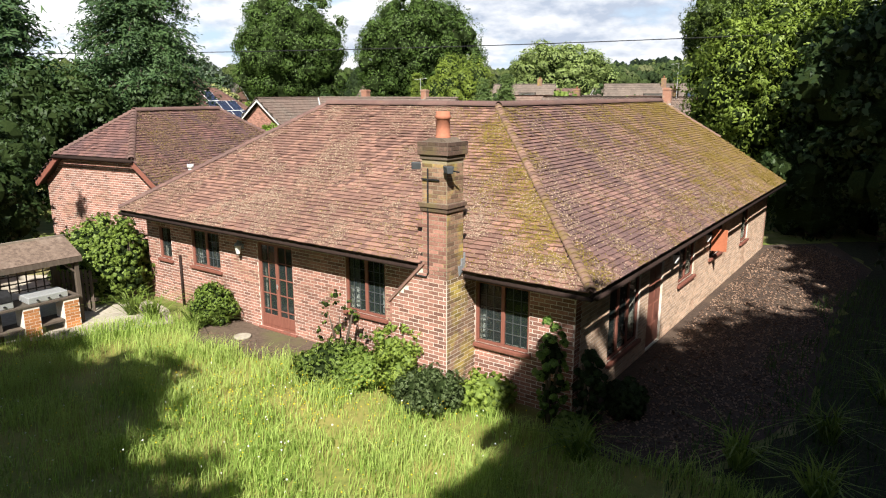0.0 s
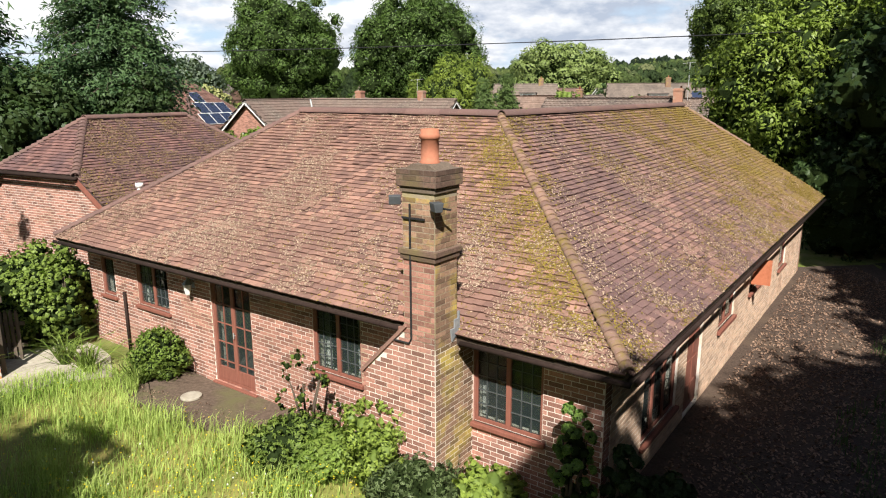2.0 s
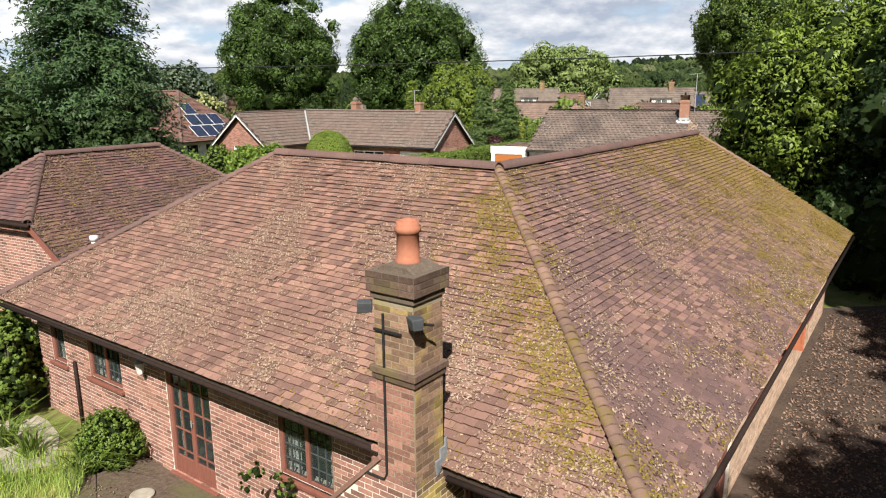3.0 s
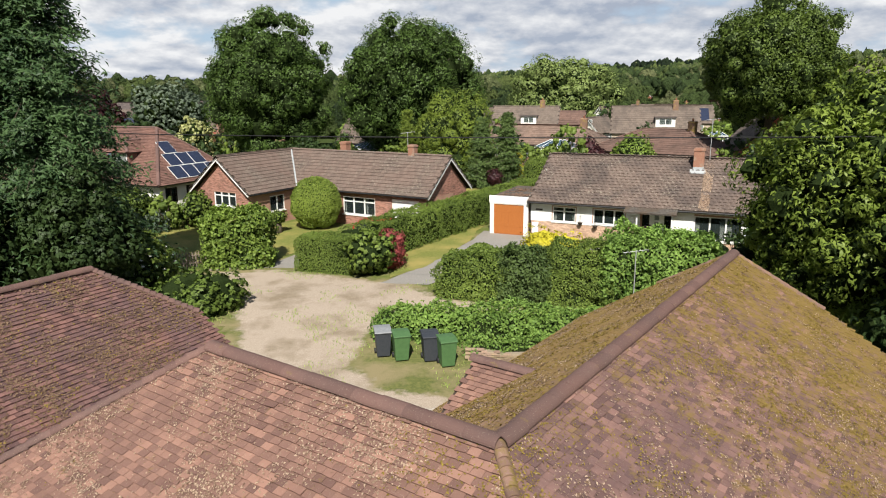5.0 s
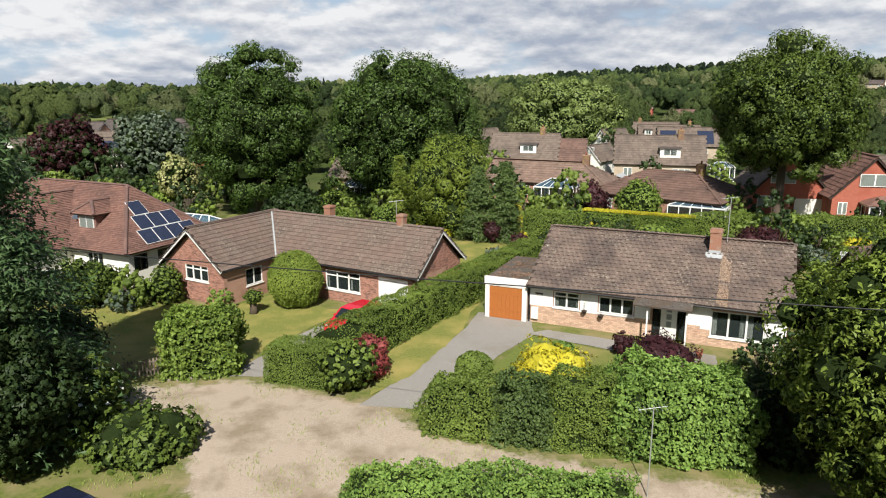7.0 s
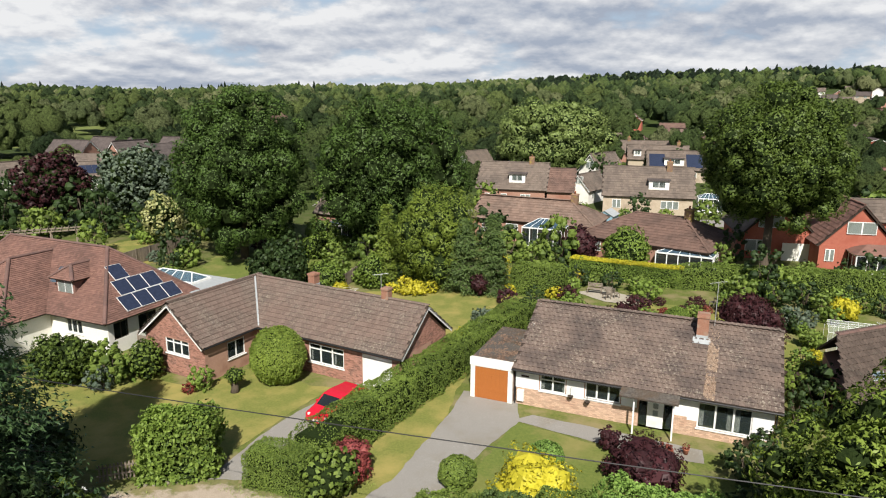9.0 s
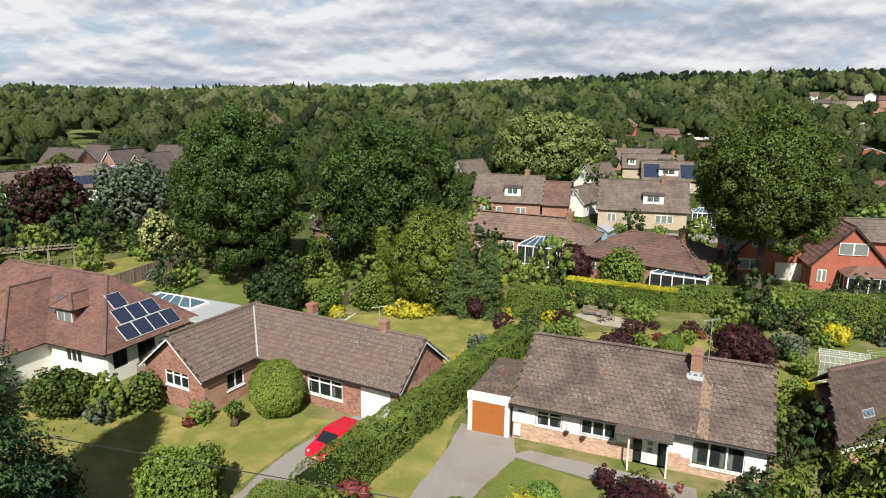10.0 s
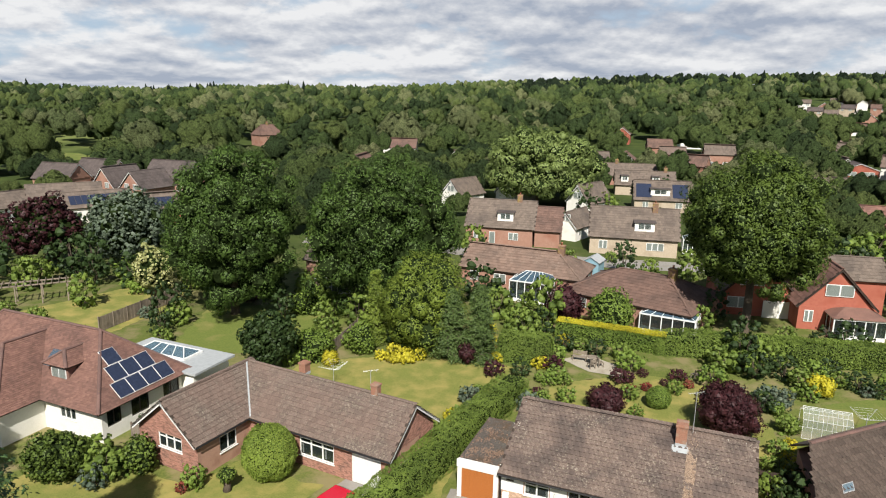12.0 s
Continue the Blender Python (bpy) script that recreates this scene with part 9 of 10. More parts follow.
part("brace", Geo().tube([(-0.12, 0.12, 1.28), (-0.12, 0.46, 1.62)], 0.032, 5), DARK_TIMBER, SH)
for k in range(19):
    part("trellis_slat", Geo().box(-3.8 + k * 0.2, -3.77 + k * 0.2, 1.4, 1.415, 0.7, 1.62), DARK_TIMBER, SH)
for k in range(5):
    part("trellis_slat", Geo().box(-3.85, -0.15, 1.415, 1.43, 0.75 + k * 0.2, 0.78 + k * 0.2), DARK_TIMBER, SH)
for x in (-2.7, -1.32, -0.42):
    pier = part("pier", Geo().box(x - 0.18, x + 0.18, -0.12, 0.34, -0.05, 0.72), MORTAR, SH, "orange brick pier")
    laid_bricks(pier, brick_spots(x - 0.18, x + 0.18, 0, 0.72, []), -0.12, BRICK_ORANGE, 671)
    laid_bricks(pier, brick_spots(-0.12, 0.34, 0, 0.72, []), x + 0.18, BRICK_ORANGE, 672, axis="y", sign=1)
part("worktop", Geo().box(-3.9, -0.2, -0.14, 0.6, 0.73, 0.79), DARK_TIMBER, SH, bevel=0.01)
part("shelf", Geo().box(-2.6, -0.5, -0.1, 0.5, 0.2, 0.25), DARK_TIMBER, SH)
for x, lab in ((-2.1, "steel barbecue grill under the shelter"), (-0.9, "low steel hob under the shelter")):
    bb_ = thing("barbecue", lab, "barbecue")
    bb_.matrix_basis = SH.matrix_basis @ pose(x, 0.2, 0.79)
    part("body", Geo().box(-0.45, 0.45, -0.28, 0.28, 0, 0.16), METAL, bb_, bevel=0.02)
    if x < -2:
        part("hood", Geo().prism([(-0.3, 0.16), (0.3, 0.16), (0.24, 0.36), (-0.1, 0.42), (-0.28, 0.3)], "x", -0.44, 0.44), BLACK, bb_, bevel=0.02)
    for k in range(3):
        part("knob", Geo().lathe([(0.025, 0), (0.025, 0.03), (0.02, 0.035)], 8, (-0.25 + k * 0.25, -0.3, 0.06)), BLACK, bb_)
pf = thing("picket_fence", "dark weathered picket fence behind the shelter", "fence", (-10.35, 16.75, 0), 3)
for k in range(9):
    part("picket", Geo().prism([(0.0, 0.0), (0.075, 0.0), (0.075, 1.05), (0.0375, 1.13), (0.0, 1.05)], "y", 0, 0.025), DARK_TIMBER, pf).location = (k * 0.115, 0, 0.03)
for z in (0.3, 0.8):
    part("rail", Geo().box(-0.1, 1.1, 0.025, 0.06, z, z + 0.08), DARK_TIMBER, pf)
st_ = thing("stone_ornament", "small pale stone mushroom beside the wall", "ornament", (-2.55, 13.45, 0))
part("stem", Geo().lathe([(0.09, 0), (0.07, 0.06), (0.05, 0.12), (0.05, 0.15)], 12), STONE, st_, smooth=True)
part("cap", Geo().lathe([(0.03, 0.14), (0.13, 0.14), (0.12, 0.19), (0.06, 0.24), (0.01, 0.25)], 12), STONE, st_, smooth=True)
dr = thing("drain_cover", "round grey cover in the soil bed", "cover", (-4.9, 14.9, 0.04))
part("disc", Geo().lathe([(0.2, 0), (0.2, 0.03), (0.17, 0.04), (0.02, 0.045)], 16), STONE, dr)

# ---- forecourt ----
def wheelie_bin(x, y, turn, body, lid, label):
    b = thing("wheelie_bin", label, "bin", (x, y, float(ground_z(x, y)) + 0.03), turn, "wheelie bins beside the hedge")
    geo = Geo()
    lo, hi = [(-0.23, -0.25), (0.23, -0.25), (0.23, 0.22), (-0.23, 0.22)], [(-0.29, -0.36), (0.29, -0.36), (0.29, 0.34), (-0.29, 0.34)]
    geo.add([(*p, 0.04) for p in lo] + [(*p, 0.96) for p in hi], [(3, 2, 1, 0), (4, 5, 6, 7), (0, 1, 5, 4), (1, 2, 6, 5), (2, 3, 7, 6), (3, 0, 4, 7)])
    part("body", geo, body, b, bevel=0.02)
    part("rim", Geo().box(-0.31, 0.31, -0.38, 0.36, 0.93, 0.97), body, b, bevel=0.008)
    part("lid", Geo().prism([(-0.41, 0.97), (0.36, 0.97), (0.36, 1.05), (0.0, 1.07), (-0.38, 1.0)], "x", -0.31, 0.31), lid, b, "ridged hinged lid", bevel=0.012)
    part("handle", Geo().tube([(-0.24, 0.4, 0.98), (0.24, 0.4, 0.98)], 0.018, 6), body, b)
    for s in (-0.26, 0.26):
        part("wheel", Geo().tube([(s - 0.03, 0.25, 0.1), (s + 0.03, 0.25, 0.1)], 0.1, 12), BLACK, b)
    return b


wheelie_bin(-2.05, 32.35, 12, BIN_GREY, BIN_LID, "dark grey wheelie bin with a pale lid")
wheelie_bin(-1.36, 32.0, 14, BIN_GREEN, BIN_GREEN, "green wheelie bin beside the ivy hedge")
wheelie_bin(-0.32, 31.95, 12, BIN_GREY, BIN_GREY, "dark grey wheelie bin beside the ivy hedge")
wheelie_bin(0.29, 31.5, 16, BIN_GREEN, BIN_GREEN, "green wheelie bin beside the ivy hedge")
lw = thing("low_wall", "low crumbling brick wall below the hedge", "wall", (0.95, 31.95, 0.0), -4)
part("mortar_core", Geo().prism([(0, 0), (4.1, 0), (4.1, 0.16), (3.5, 0.34), (2.2, 0.4), (1.4, 0.36), (0.5, 0.5), (0, 0.5)], "y", 0.01, 0.2), STACK_MORTAR, lw)
g = np.random.default_rng(47)
brick_me = Geo().box(0, 0.215, -0.105, 0.0, 0, 0.065).mesh("brick", BRICK_WEATHERED)
for r in range(7):
    for k in range(18):
        x, top = k * 0.232 + (0.11 if r % 2 else 0.0), 0.56 - 0.2 * min(1, abs(k - 1) / 6) - 0.022 * max(0, k - 12)
        if r * 0.078 + 0.05 < top and g.random() > 0.04 + 0.1 * (r > 3):
            part("brick", brick_me, None, lw).matrix_basis = pose(x + g.normal() * 0.006, 0.045 + g.normal() * 0.008, 0.02 + r * 0.078, 0, g.normal() * 0.8, g.normal() * 1.6)
hedge("ivy", "straggling ivy and weeds behind the low wall", (1.0, 32.7), (5.6, 32.3), 0.0, 1.1, 0.62, LEAF_IVY, 311, leaf=0.1, density=260, wobble=0.25)
aer = tv_aerial("pole_aerial", 7.6, 34.7, 0.2, 3.3, "television aerial on a thin pole by the lane")
scatter_leaves("fallen_leaves", "dry litter below the ivy hedge", [(-2.6, 32.6), (5, 32), (5, 33.2), (-2.6, 33.4)], 0.12, 1200, 653, 0.07)


def car(name, label, x, y, z, turn, paint, L=4.0, W=1.72, H=1.48):
    """A small hatchback."""
    c = thing(name, label, "car", (x, y, z), turn)
    side = [(-L / 2, 0.3), (-L / 2 + 0.05, 0.72), (-L / 2 + 0.75, 0.92), (-L / 2 + 1.35, H - 0.06), (-0.1, H), (L / 2 - 0.75, H - 0.08), (L / 2 - 0.12, 0.95), (L / 2, 0.6), (L / 2 - 0.03, 0.28)]
    bm = bmesh.new()
    rings = []
    for yy, k, zz in ((-W / 2, 1.0, 0.0), (-W / 2 + 0.12, 1.0, 0.0), (0, 1.01, 0.0), (W / 2 - 0.12, 1.0, 0), (W / 2, 1.0, 0)):
        ring_ = []
        for (px, pz) in side:
            tuck = 0.17 * max(0, (pz - 0.9) / (H - 0.9)) * (1 if yy else 0)
            edge = abs(yy) > W / 2 - 0.05
            ring_.append(bm.verts.new((px * (0.975 if edge else 1.0), yy - math.copysign(tuck, yy) * (yy != 0), pz - (0.03 if edge and pz > 0.8 else 0))))
        rings.append(ring_)
    for a, b in zip(rings, rings[1:]):
        for i in range(len(side)):
            j = (i + 1) % len(side)
            bm.faces.new((a[i], a[j], b[j], b[i]))
    bm.faces.new(rings[0])
    bm.faces.new(rings[-1][::-1])
    bmesh.ops.recalc_face_normals(bm, faces=bm.faces)
    me_ = bpy.data.meshes.new("body")
    bm.to_mesh(me_)
    bm.free()
    me_.materials.append(paint)
    part("body", me_, None, c, bevel=0.05)
    zt = H - 0.1
    part("windscreen", Geo().add([(-L / 2 + 0.8, -0.66, 0.95), (-L / 2 + 0.8, 0.66, 0.95), (-L / 2 + 1.32, 0.56, zt), (-L / 2 + 1.32, -0.56, zt)], [(0, 1, 2, 3)]), CAR_GLASS, c).location = (-0.015, 0, 0.012)
    part("rear_window", Geo().add([(L / 2 - 0.2, -0.6, 1.0), (L / 2 - 0.2, 0.6, 1.0), (L / 2 - 0.68, 0.54, zt - 0.04), (L / 2 - 0.68, -0.54, zt - 0.04)], [(0, 1, 2, 3)]), CAR_GLASS, c).location = (0.02, 0, 0.012)
    for s in (1, -1):
        part("side_window", Geo().add([(-L / 2 + 1.0, s * (W / 2 + 0.004), 0.95), (L / 2 - 0.4, s * (W / 2 + 0.004), 0.97), (L / 2 - 0.8, s * (W / 2 - 0.14), zt - 0.05), (-L / 2 + 1.45, s * (W / 2 - 0.14), zt - 0.02)], [(0, 1, 2, 3)]), CAR_GLASS, c)
        part("door_mirror", Geo().lathe([(0.03, -0.06), (0.08, -0.04), (0.08, 0.04), (0.03, 0.06)], 8, (-L / 2 + 1.15, s * (W / 2 + 0.08), 0.98)), paint, c)
        part("headlight", Geo().lathe([(0.02, -0.07), (0.11, -0.05), (0.11, 0.05), (0.02, 0.07)], 10, (-L / 2 + 0.14, s * 0.6, 0.68)), WHITE, c)
        for xx in (-L / 2 + 0.72, L / 2 - 0.68):
            w_ = part("wheel", Geo().tube([(xx, s * (W / 2 - 0.2), 0.3), (xx, s * (W / 2 + 0.01), 0.3)], 0.3, 18), BLACK, c)
            part("rim", Geo().tube([(xx, s * (W / 2), 0.3), (xx, s * (W / 2 + 0.02), 0.3)], 0.19, 12), METAL, w_)
    part("number_plate", Geo().box(-L / 2 - 0.01, -L / 2 + 0.02, -0.26, 0.26, 0.4, 0.51), WHITE, c)
    return c


car("car", "bright red hatchback parked on the drive", -4.45, 50.9, GZ + 0.03, 58, CAR_RED)
car("car", "dark blue small car parked by the brambles", -10.55, 32.05, 0.05, 150, CAR_BLUE, 3.7)

# picket fence and stones by the laurel
pf = thing("picket_fence", "grey picket fence under the laurel", "fence", (-14.6, 43.9, GZ), 20)
for k in range(30):
    part("picket", Geo().prism([(0.0, 0.0), (0.08, 0.0), (0.08, 0.82), (0.04, 0.9), (0.0, 0.82)], "y", 0, 0.022), TIMBER_GREY, pf).location = (k * 0.16, 0, 0)
for z in (0.25, 0.65):
    part("rail", Geo().box(-0.1, 4.9, 0.022, 0.06, z, z + 0.07), TIMBER_GREY, pf)
g = np.random.default_rng(91)
for k in range(9):
    s_ = thing("edging_stone", "rounded edging stone beside the lane", "stone", (-12.6 + k * 0.3 + g.normal() * 0.06 if k < 9 else -7.6 + (k - 9) * 0.5, 43.6 + k * 0.06 if k < 9 else 43.2 - (k - 9) * 0.14, GZ), g.random() * 360, "edging stones by the lane")
    part("rock", Geo().lathe([(0.04, -0.02), (0.11, 0.0), (0.12, 0.06), (0.07, 0.12), (0.02, 0.13)], 7), EDGE_STONE, s_)

# overhead cable
cb = thing("overhead_cable", "thin black overhead cable over the lane", "cable")
part("wire", Geo().tube([(-60 + k * 6, 52.1 - 0.2905 * k * 6, 8.9 - 1.1 * math.sin(math.pi * k / 17)) for k in range(18)], 0.02, 4), BLACK, cb)


# ---- gardens: shrubs, each kind built once and planted about ----
kinds = []
for k, (nm, lab, h, w, m, leaf) in enumerate((("shrub", "rounded mid-green garden shrub", 1.5, 1.9, LEAF_MID, 0.15), ("shrub", "bright green leafy garden shrub", 1.3, 1.7, LEAF_LIGHT, 0.14), ("shrub", "dark evergreen shrub in a border", 2.0, 2.2, LEAF_DARK, 0.17), ("maple", "small purple-leaved garden maple", 1.3, 1.7, LEAF_COPPER, 0.12), ("shrub", "low golden-leaved shrub in a border", 1.1, 1.5, LEAF_YELLOW, 0.12), ("shrub", "soft silver-leaved shrub in a border", 1.3, 1.8, LEAF_SILVER, 0.13), ("azalea", "low garden bush with pink-red leaves", 0.8, 1.1, LEAF_RED, 0.1), ("small_tree", "small upright leafy garden tree", 4.2, 3.4, LEAF_MID, 0.26), ("small_tree", "small dark evergreen garden tree", 4.8, 3.2, LEAF_DARK, 0.26))):
    kinds.append(shrub(nm, lab, *[(11.2, 62.0), (12.2, 66.5), (27.4, 65.0), (17.6, 70.6), (14.6, 79.6), (26.4, 67.6), (18.0, 68.4), (10.6, 78.4), (-27, 84)][k], GZ, h, w, m, 700 + k, count=30, lump=0.32, leaf=leaf * 0.85, per=36, group="garden shrubs", full=0, core=m))
PLANTED = {
    0: [(9.6, 58.5), (10.4, 60.4), (10.2, 66.4), (-13, 77.5), (-11, 79.5), (-9.2, 82), (-25, 79), (-8.6, 66.0), (1.8, 60.6), (5.4, 64.4), (40, 68.5), (43, 66.6), (22.3, 53.0), (24.3, 55.6), (12.6, 92), (17.4, 92.6), (21, 80.6), (31, 79.6), (37, 80.2), (-40, 84), (-45, 87)],
    1: [(10.0, 62.8), (10.8, 70.6), (-4.8, 76.6), (-6.2, 77.6), (-7.6, 79), (3.6, 62.4), (6.6, 66.6), (-11.6, 73.6), (-13.4, 54.2), (-18.4, 57.2), (45, 63), (-33, 80), (-36, 97.5), (9.0, 97.6), (28, 114), (18, 116), (-7, 92.6), (-12.6, 93)],
    2: [(9.2, 71.8), (-15.4, 78.4), (-23.4, 89.6), (-27.8, 92), (-26, 81), (22.2, 50.4), (20.6, 49.6), (23.8, 52.6), (-19, 60.6), (-2, 78.6), (4.6, 78.8), (-50, 90), (-55, 98), (-44, 101), (40, 78.6), (30, 76.6), (-24, 75.6), (16.2, 42.2), (15.6, 44.4), (17.6, 46.6), (14.2, 41.2), (16.6, 40.2)],
    3: [(11.9, 76), (19.4, 86), (42, 80.2), (6.8, 71.6), (-20, 92.5)],
    4: [(-3.4, 75.2), (-2.2, 75.4), (-1.0, 75.4), (0.2, 75.2), (11.2, 73.6), (25.6, 53.4), (26.2, 55.6), (7.4, 74.8), (36, 95), (40, 99)],
    5: [(-29.6, 86.4), (4.4, 66.2), (-19.6, 54.2), (9, 64.8)],
    6: [(12.4, 46.4), (5.0, 63.6), (-14, 53.6)],
    7: [(9.8, 80.4), (13.2, 84.4), (29.6, 83), (-10.2, 84.2), (-6.4, 84), (-28.6, 97), (-34, 101), (-48, 96), (-38, 89.6), (0.4, 112), (7.4, 114), (20, 106), (30, 102), (36, 104), (44, 96), (50, 92), (55, 88), (58, 80), (52, 78), (-2, 122), (-16, 116), (46, 128), (-24, 112), (-30, 118)],
    8: [(12.4, 80), (32, 86), (-14.6, 85.4), (-17.6, 95), (-24.4, 96), (-57, 104), (-63, 98), (-60, 110), (-70, 112), (-66, 120), (-78, 124), (-45, 112), (-52, 118), (-34, 110), (8, 108), (-5, 108), (28, 107), (60, 96), (64, 104), (55, 112)],
}
g = np.random.default_rng(97)
for k, spots_ in PLANTED.items():
    for x, y in spots_:
        s_ = 0.75 + 0.6 * g.random()
        copy_thing(kinds[k], pose(x, y, float(ground_z(x, y)), 0, 0, g.random() * 360) @ Matrix.Diagonal((s_, s_, s_ * (0.85 + 0.3 * g.random()), 1)))

shrub("laurel", "bright green laurel bank under the oaks", -12.6, 88.4, GZ, 2.6, 5.2, LEAF_LIGHT, 773, count=60, lump=0.3, leaf=0.16, per=80, depth=3.0)
shrub("shrub", "bright green rounded shrub on the lawn edge", -9.4, 75.2, GZ, 2.7, 3.8, LEAF_LIGHT, 774, count=50, lump=0.3, leaf=0.14, per=80)
shrub("shrub", "low yellow-green shrub on the lawn edge", -8.0, 73.9, GZ, 1.3, 1.8, LEAF_YELLOW, 775, count=26, lump=0.32, leaf=0.1, per=60)
st_ = thing("planted_stump", "old tree stump with a leafy plant growing on it", "stump", (-11.3, 53.8, GZ))
part("trunk", Geo().tube([(0, 0, -0.1), (0.03, 0, 0.3), (0.0, 0.02, 0.75)], [0.3, 0.22, 0.2], 10), BARK, st_, smooth=True)
crown(st_, "foliage", LEAF_MID, 770, 0.55, 0.55, 0.4, 1.05, 22, 0.4, 0.09, 90, sprig=10)
# Both laurels are added to fill the black shade under the garden tree.
shrub("laurel", "dark laurel put in for deep shade at the hedge end", 13.4, 37.2, GZ, 3.0, 3.0, LEAF_DARK, 771, count=40, lump=0.32, leaf=0.18, per=140)
shrub("laurel", "dark laurel put in for deep shade beside the tree", 15.6, 38.6, GZ, 3.4, 3.6, LEAF_DARK, 772, count=40, lump=0.32, leaf=0.18, per=140)
# the thick planting round the long gardens
for k, x, y, s_ in ((0, -19.4, 55.0, 1.5), (0, -20.6, 56.4, 1.6), (1, -18.2, 56.0, 1.4), (2, -57, 101, 2.4), (8, -53, 97, 1.6), (0, -48, 98, 2.6), (2, -46, 103, 3.2), (1, -37, 100, 2.6), (8, -41, 98.5, 1.5), (2, -35.6, 98, 2.4), (0, -61, 105, 3.0), (7, -55, 92, 1.1), (0, -51, 92.5, 1.8), (1, -34, 95, 1.7), (2, -27.5, 99, 2.8), (8, -28, 104, 1.5), (0, -13, 94, 2.4), (1, -11.5, 91, 2.0), (1, -9.6, 88, 2.2), (0, -25.6, 84.5, 1.7),
                   (1, 10.6, 84.5, 2.0), (0, 8.4, 88, 2.4), (2, 7.0, 93, 2.6), (1, 36, 76, 1.6), (0, 31.6, 75.6, 1.9), (8, 30.2, 74.6, 1.1), (1, 40.5, 75.5, 1.4), (2, 42, 77.5, 1.8), (0, 27.6, 73.4, 1.7), (1, 44, 106, 2.6), (0, 49, 103, 3.2), (1, 53, 97, 3.2), (8, 57, 92, 1.8), (1, 40, 134, 2.4), (0, 44, 139, 2.8), (8, 30, 138, 1.6), (1, 56, 150, 3.0), (0, 38, 158, 3.0), (2, 53, 166, 3.4), (1, 34, 168, 3.4), (0, 56, 128, 3.4), (8, 64, 140, 2.2), (1, 70, 118, 3.6), (0, 64, 112, 3.2), (2, 58, 104, 3.0)):
    copy_thing(kinds[k], pose(x, y, float(ground_z(x, y)), 0, 0, x * 41) @ Matrix.Diagonal((s_, s_, s_ * 0.95, 1)))
# the planted lawn behind the white-fronted bungalow
for k, x, y, s_ in ((0, 17.6, 67.3, 0.93), (3, 18.4, 70.7, 0.82), (3, 20.1, 71.9, 0.62), (6, 19.5, 69.0, 0.99), (3, 21.4, 70.1, 0.49), (3, 22.9, 71.0, 0.94), (6, 23.4, 69.7, 0.92), (0, 21.7, 68.5, 0.85), (1, 17.2, 64.1, 0.83), (1, 12.9, 75.1, 1.41), (3, 12.2, 73.4, 1.14), (1, 11.4, 69.9, 0.92), (0, 12.7, 69.9, 0.82), (1, 19.2, 73.3, 1.6), (0, 19.4, 76.1, 1.18), (1, 25.5, 70.0, 1.63), (1, 29.6, 73.3, 1.72), (5, 28.6, 66.0, 1.54), (2, 30.0, 71.9, 1.48), (1, 28.6, 64.7, 0.74), (0, 27.8, 61.8, 1.01), (2, 32.6, 71.7, 1.3), (1, 29.5, 76.4, 1.69), (0, 32.7, 74.4, 1.47), (2, 32.9, 76.5, 1.12), (2, 17.0, 76.6, 1.02), (0, 15.9, 77.9, 0.99), (2, 14.2, 77.8, 1.04), (5, 30.2, 66.8, 1.07), (4, 26.9, 59.5, 0.81), (4, 25.8, 57.7, 0.78), (4, 25.0, 56.2, 0.84), (1, 24.1, 56.7, 0.83), (1, 25.5, 58.5, 1.02), (0, 28.0, 62.0, 0.98), (1, 28.6, 65.1, 0.89), (2, 37.8, 69.2, 1.11), (0, 36.7, 70.2, 1.04), (2, 38.8, 68.0, 0.8), (5, 37.9, 68.2, 0.8), (0, 33.0, 69.5, 1.38), (1, 35.5, 71.9, 1.4), (1, 32.5, 67.3, 1.11), (2, 36.7, 71.9, 1.08), (1, 8.5, 67.1, 1.1), (3, 10.1, 67.5, 0.74), (1, 5.3, 67.7, 0.83), (5, 4.4, 66.6, 1.03), (4, 2.8, 63.3, 0.97), (1, 12.3, 70.9, 1.17)):
    copy_thing(kinds[k], pose(x, y, float(ground_z(x, y)), 0, 0, x * 67) @ Matrix.Diagonal((s_, s_, s_ * 0.9, 1)))
pg = thing("pergola", "weathered timber pergola overgrown beside the lawn", "pergola", (-48, 88.6, GZ), 26)
for k in range(4):
    for yy in (0, 1.8):
        part("post", Geo().box(k * 2.6 - 0.06, k * 2.6 + 0.06, yy - 0.06, yy + 0.06, 0, 2.2), TIMBER_GREY, pg)
for yy in (0, 1.8):
    part("beam", Geo().box(-0.4, 8.2, yy - 0.05, yy + 0.05, 2.2, 2.35), TIMBER_GREY, pg)
for k in range(12):
    part("rafter", Geo().box(k * 0.7 - 0.03, k * 0.7 + 0.03, -0.5, 2.3, 2.35, 2.47), TIMBER_GREY, pg)

# tufts of grass where the gravel gives out
n = 26000
x, y = -14 + 26 * g.random(n), 27 + 17 * g.random(n)
t_ = np.array([noise.fractal(Vector((a * 0.35, b * 0.35, 9.0)), 1.0, 2.0, 3) for a, b in zip(x, y)])
keep = (t_ > 0.12) & (g.random(n) < 0.8)
x, y = x[keep], y[keep]
lone("grass_tufts", blades("grass_tufts", x, y, ground_z(x, y), 0.06 + 0.1 * g.random(len(x)), 0.012, BLADE, 751), None, "dry grass tufts in the gravel", "grass", kind="stuff")

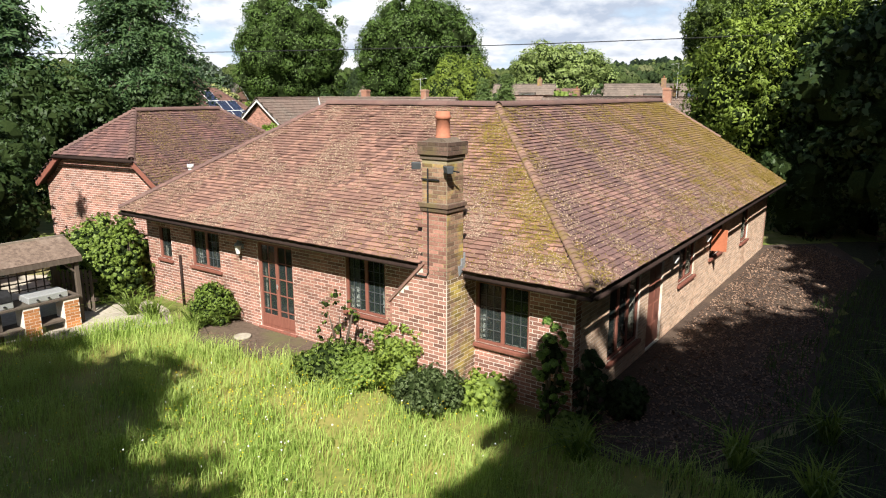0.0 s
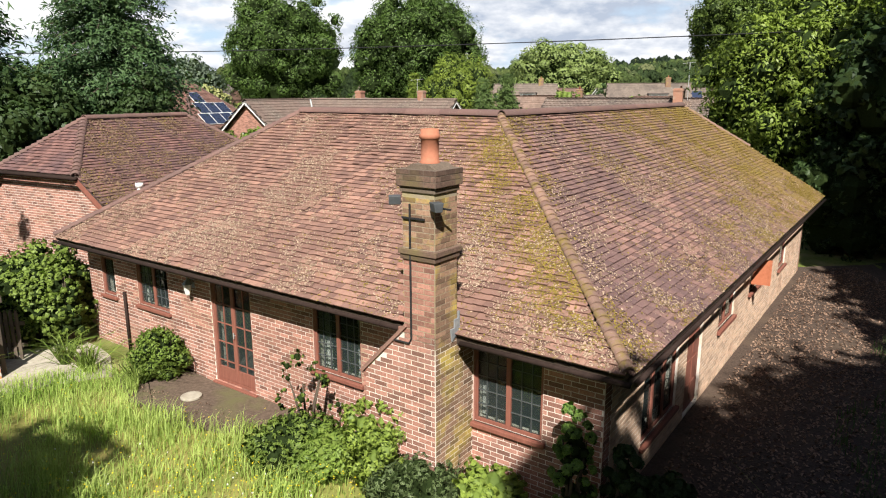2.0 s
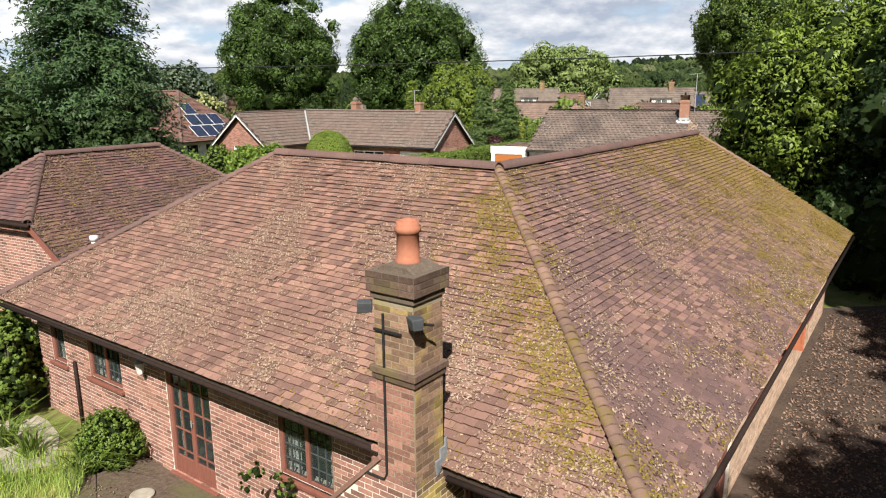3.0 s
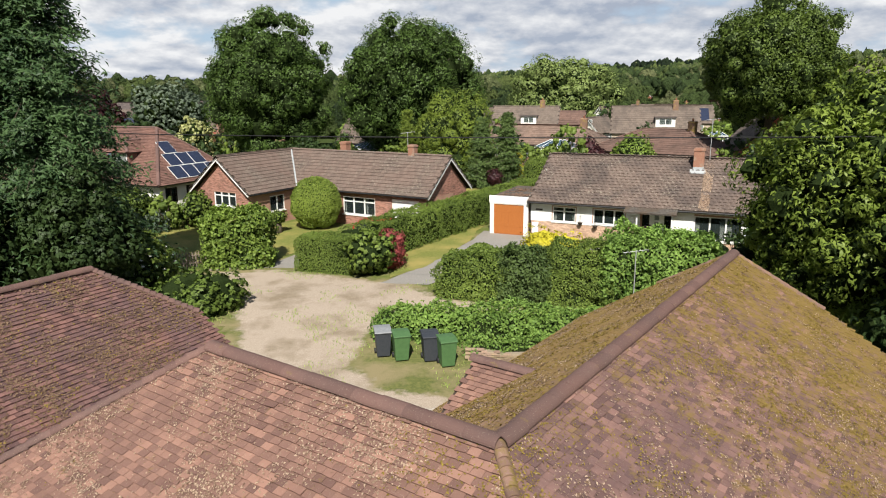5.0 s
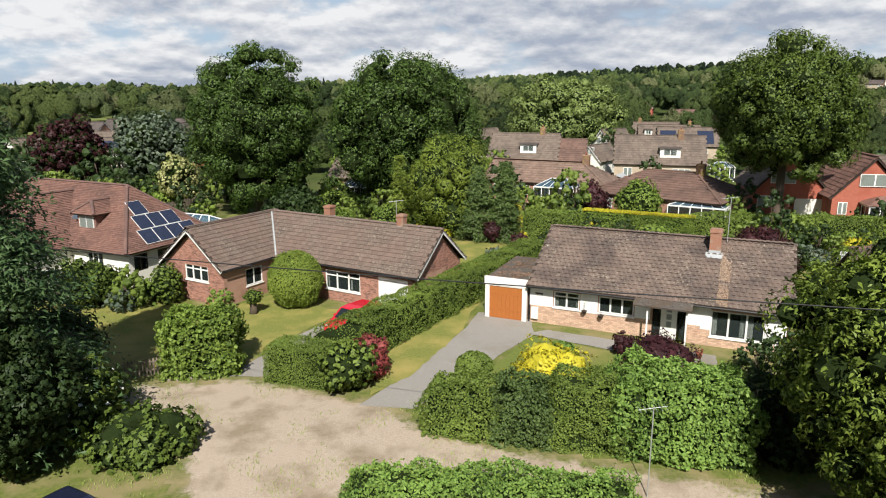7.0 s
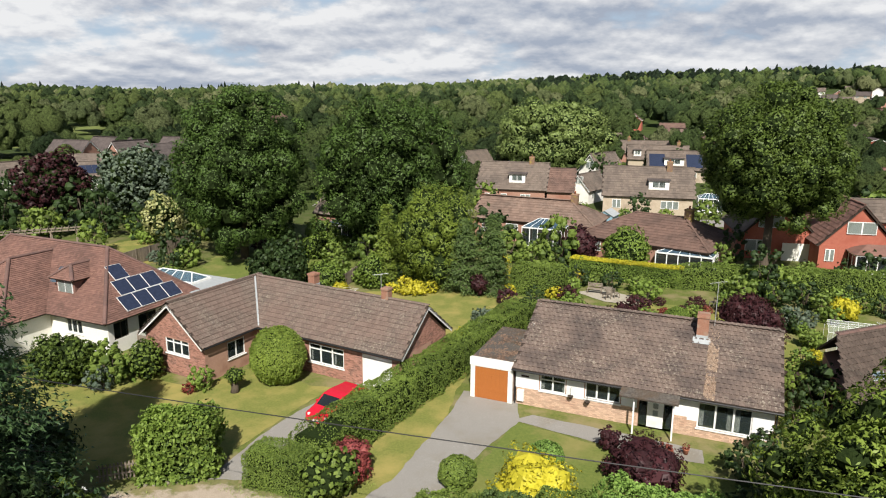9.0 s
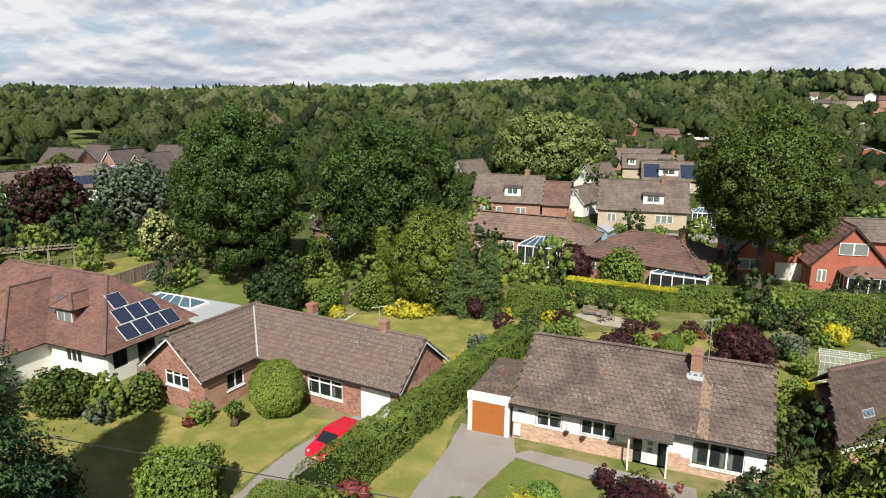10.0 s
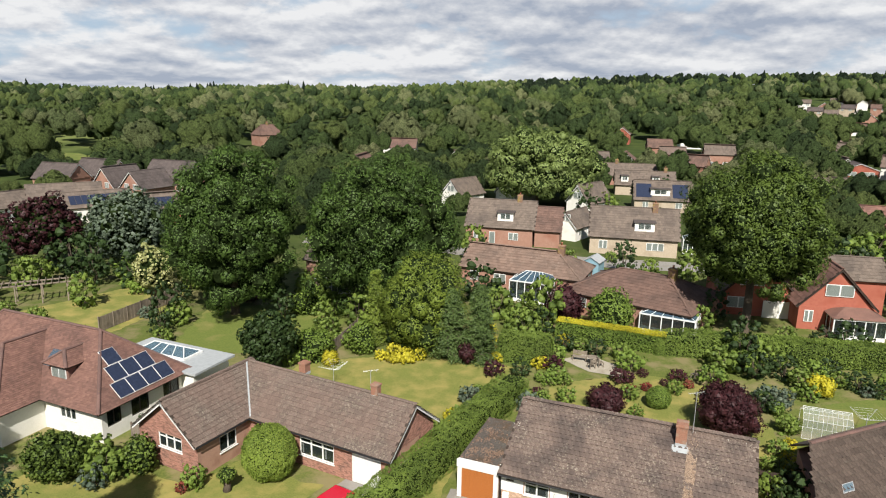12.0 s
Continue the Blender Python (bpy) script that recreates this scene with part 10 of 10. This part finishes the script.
# fences
def panel_fence(p0, p1, z, h, label, material=TIMBER_GREY):
    d = Vector(p1) - Vector(p0)
    f_ = thing("fence", label, "fence", (*p0, z), math.degrees(math.atan2(d.y, d.x)), "garden fences")
    n = max(1, int(d.length / 1.83))
    step = d.length / n
    for k in range(n + 1):
        part("post", Geo().box(k * step - 0.05, k * step + 0.05, -0.05, 0.05, 0, h + 0.08), material, f_)
    for k in range(n):
        for b in range(8):
            part("board", Geo().box(k * step + 0.05 + b * (step - 0.1) / 8, k * step + 0.04 + (b + 1) * (step - 0.1) / 8, -0.012 + 0.01 * (b % 2), 0.012 + 0.01 * (b % 2), 0.05, h), material, f_)
    part("rail", Geo().box(0, d.length, 0.02, 0.06, h * 0.5, h * 0.5 + 0.07), material, f_)
    return f_


panel_fence((-32.4, 81.5), (-28.6, 92.5), GZ, 1.6, "grey weathered boarded garden fence")
panel_fence((-19.6, 59.6), (-16.2, 58.0), GZ, 1.5, "brown boarded fence beside the bungalow")
panel_fence((-25.5, 57.4), (-22.5, 56.2), GZ, 1.0, "low boarded fence before the white house")
panel_fence((20.6, 54.6), (24.4, 53.4), GZ, 1.5, "dark boarded fence behind the bungalow", DARK_WOOD)
panel_fence((-8.0, 76.6), (-6.4, 83.0), GZ, 1.3, "grey boarded fence under the oak")

# glasshouse, driers, seats
GH = thing("greenhouse", "small aluminium greenhouse with clear panes", "greenhouse", (30.4, 61.4, GZ), -22)
bars = Geo()
for k in range(6):
    x = -1.6 + k * 0.64
    bars.tube([(x, -1.0, 0), (x, -1.0, 1.5), (x, 0, 2.15), (x, 1.0, 1.5), (x, 1.0, 0)], 0.014, 4)
for yy, zz in ((-1.0, 0.02), (-1.0, 1.5), (0, 2.15), (1.0, 1.5), (1.0, 0.02), (-0.5, 1.82), (0.5, 1.82)):
    bars.tube([(-1.6, yy, zz), (1.6, yy, zz)], 0.014, 4)
part("glazing_frame", bars, WHITE, GH)
part("pane", slab([(-1.6, -1.0, 1.5), (1.6, -1.0, 1.5), (1.6, 0, 2.15), (-1.6, 0, 2.15)], 0.006), GLASS_CLEAR, GH)
part("pane", slab([(1.6, 1.0, 1.5), (-1.6, 1.0, 1.5), (-1.6, 0, 2.15), (1.6, 0, 2.15)], 0.006), GLASS_CLEAR, GH)
part("pane", Geo().box(-1.6, 1.6, -1.004, -0.996, 0, 1.5), GLASS_CLEAR, GH)
for x, y in ((-7.0, 69.8), (33.6, 61.6)):
    rd = thing("rotary_drier", "rotary clothes drier on the lawn", "clothes drier", (x, y, GZ), x * 9, "rotary driers")
    part("pole", Geo().tube([(0, 0, 0), (0, 0, 1.7)], 0.025, 6), METAL, rd)
    for k in range(4):
        a = k * math.pi / 2
        part("arm", Geo().tube([(0, 0, 1.2), (1.3 * math.cos(a), 1.3 * math.sin(a), 1.75)], 0.015, 5), METAL, rd)
    ln = Geo()
    for r in (0.5, 0.8, 1.1, 1.3):
        ln.tube([(r * math.cos(k * math.pi / 2), r * math.sin(k * math.pi / 2), 1.2 + r * 0.42) for k in range(5)], 0.006, 3)
    part("line", ln, WHITE, rd)


def garden_seat(x, y, turn, w, label):
    s_ = thing("garden_bench" if w > 1 else "garden_chair", label, "bench" if w > 1 else "chair", (x, y, GZ + 0.04), turn)
    for k in range(4):
        part("slat", Geo().box(-w / 2, w / 2, -0.25 + k * 0.12, -0.15 + k * 0.12, 0.42, 0.45), TIMBER_GREY, s_)
    for k in range(3):
        part("back_slat", Geo().box(-w / 2, w / 2, 0.24, 0.27, 0.55 + k * 0.13, 0.64 + k * 0.13), TIMBER_GREY, s_)
    for xx in (-w / 2 + 0.04, w / 2 - 0.04):
        part("leg", Geo().box(xx - 0.03, xx + 0.03, -0.26, -0.2, 0, 0.42), TIMBER_GREY, s_)
        part("leg", Geo().box(xx - 0.03, xx + 0.03, 0.21, 0.27, 0, 0.95), TIMBER_GREY, s_)
    return s_


garden_seat(15.2, 75.4, -20, 1.3, "grey timber garden bench on the terrace")
garden_seat(16.8, 74.0, 100, 0.6, "grey timber garden chair on the terrace")
garden_seat(15.9, 73.6, 200, 0.6, "grey timber garden chair on the terrace")
garden_seat(25.0, 71.6, 200, 1.4, "dark timber bench beside the hedge")
garden_seat(-21.6, 90.4, 180, 1.4, "grey timber bench under the oak")
tb = thing("garden_table", "round grey timber table on the terrace", "table", (16.2, 74.5, GZ + 0.04))
part("tabletop", Geo().lathe([(0.5, 0.7), (0.5, 0.74), (0.02, 0.745)], 16), TIMBER_GREY, tb)
part("leg", Geo().tube([(0, 0, 0), (0, 0, 0.7)], 0.05, 8), TIMBER_GREY, tb)
for k in range(6):
    x, y = [(11.0, 47.4), (11.4, 47.1), (11.9, 46.8), (12.3, 46.5), (13.6, 46.8), (10.6, 46.9)][k]
    pt = thing("flower_pot", "terracotta pot with a small plant by the door", "pot", (x, y, GZ + 0.03), 0, "flower pots by the front door")
    part("pot", Geo().lathe([(0.1, 0), (0.15, 0.25), (0.17, 0.27), (0.17, 0.3), (0.13, 0.3)], 10), TERRACOTTA, pt, smooth=True)
    crown(pt, "foliage", [LEAF_MID, LEAF_RED, LEAF_LIGHT][k % 3], 760 + k, 0.17, 0.17, 0.16, 0.4, 8, 0.5, 0.06, 40, heart=0, sprig=8)
tv_aerial("roof_aerial", -2.7, 57.6, 5.5, 1.3, "television aerial on the brick bungalow's chimney")
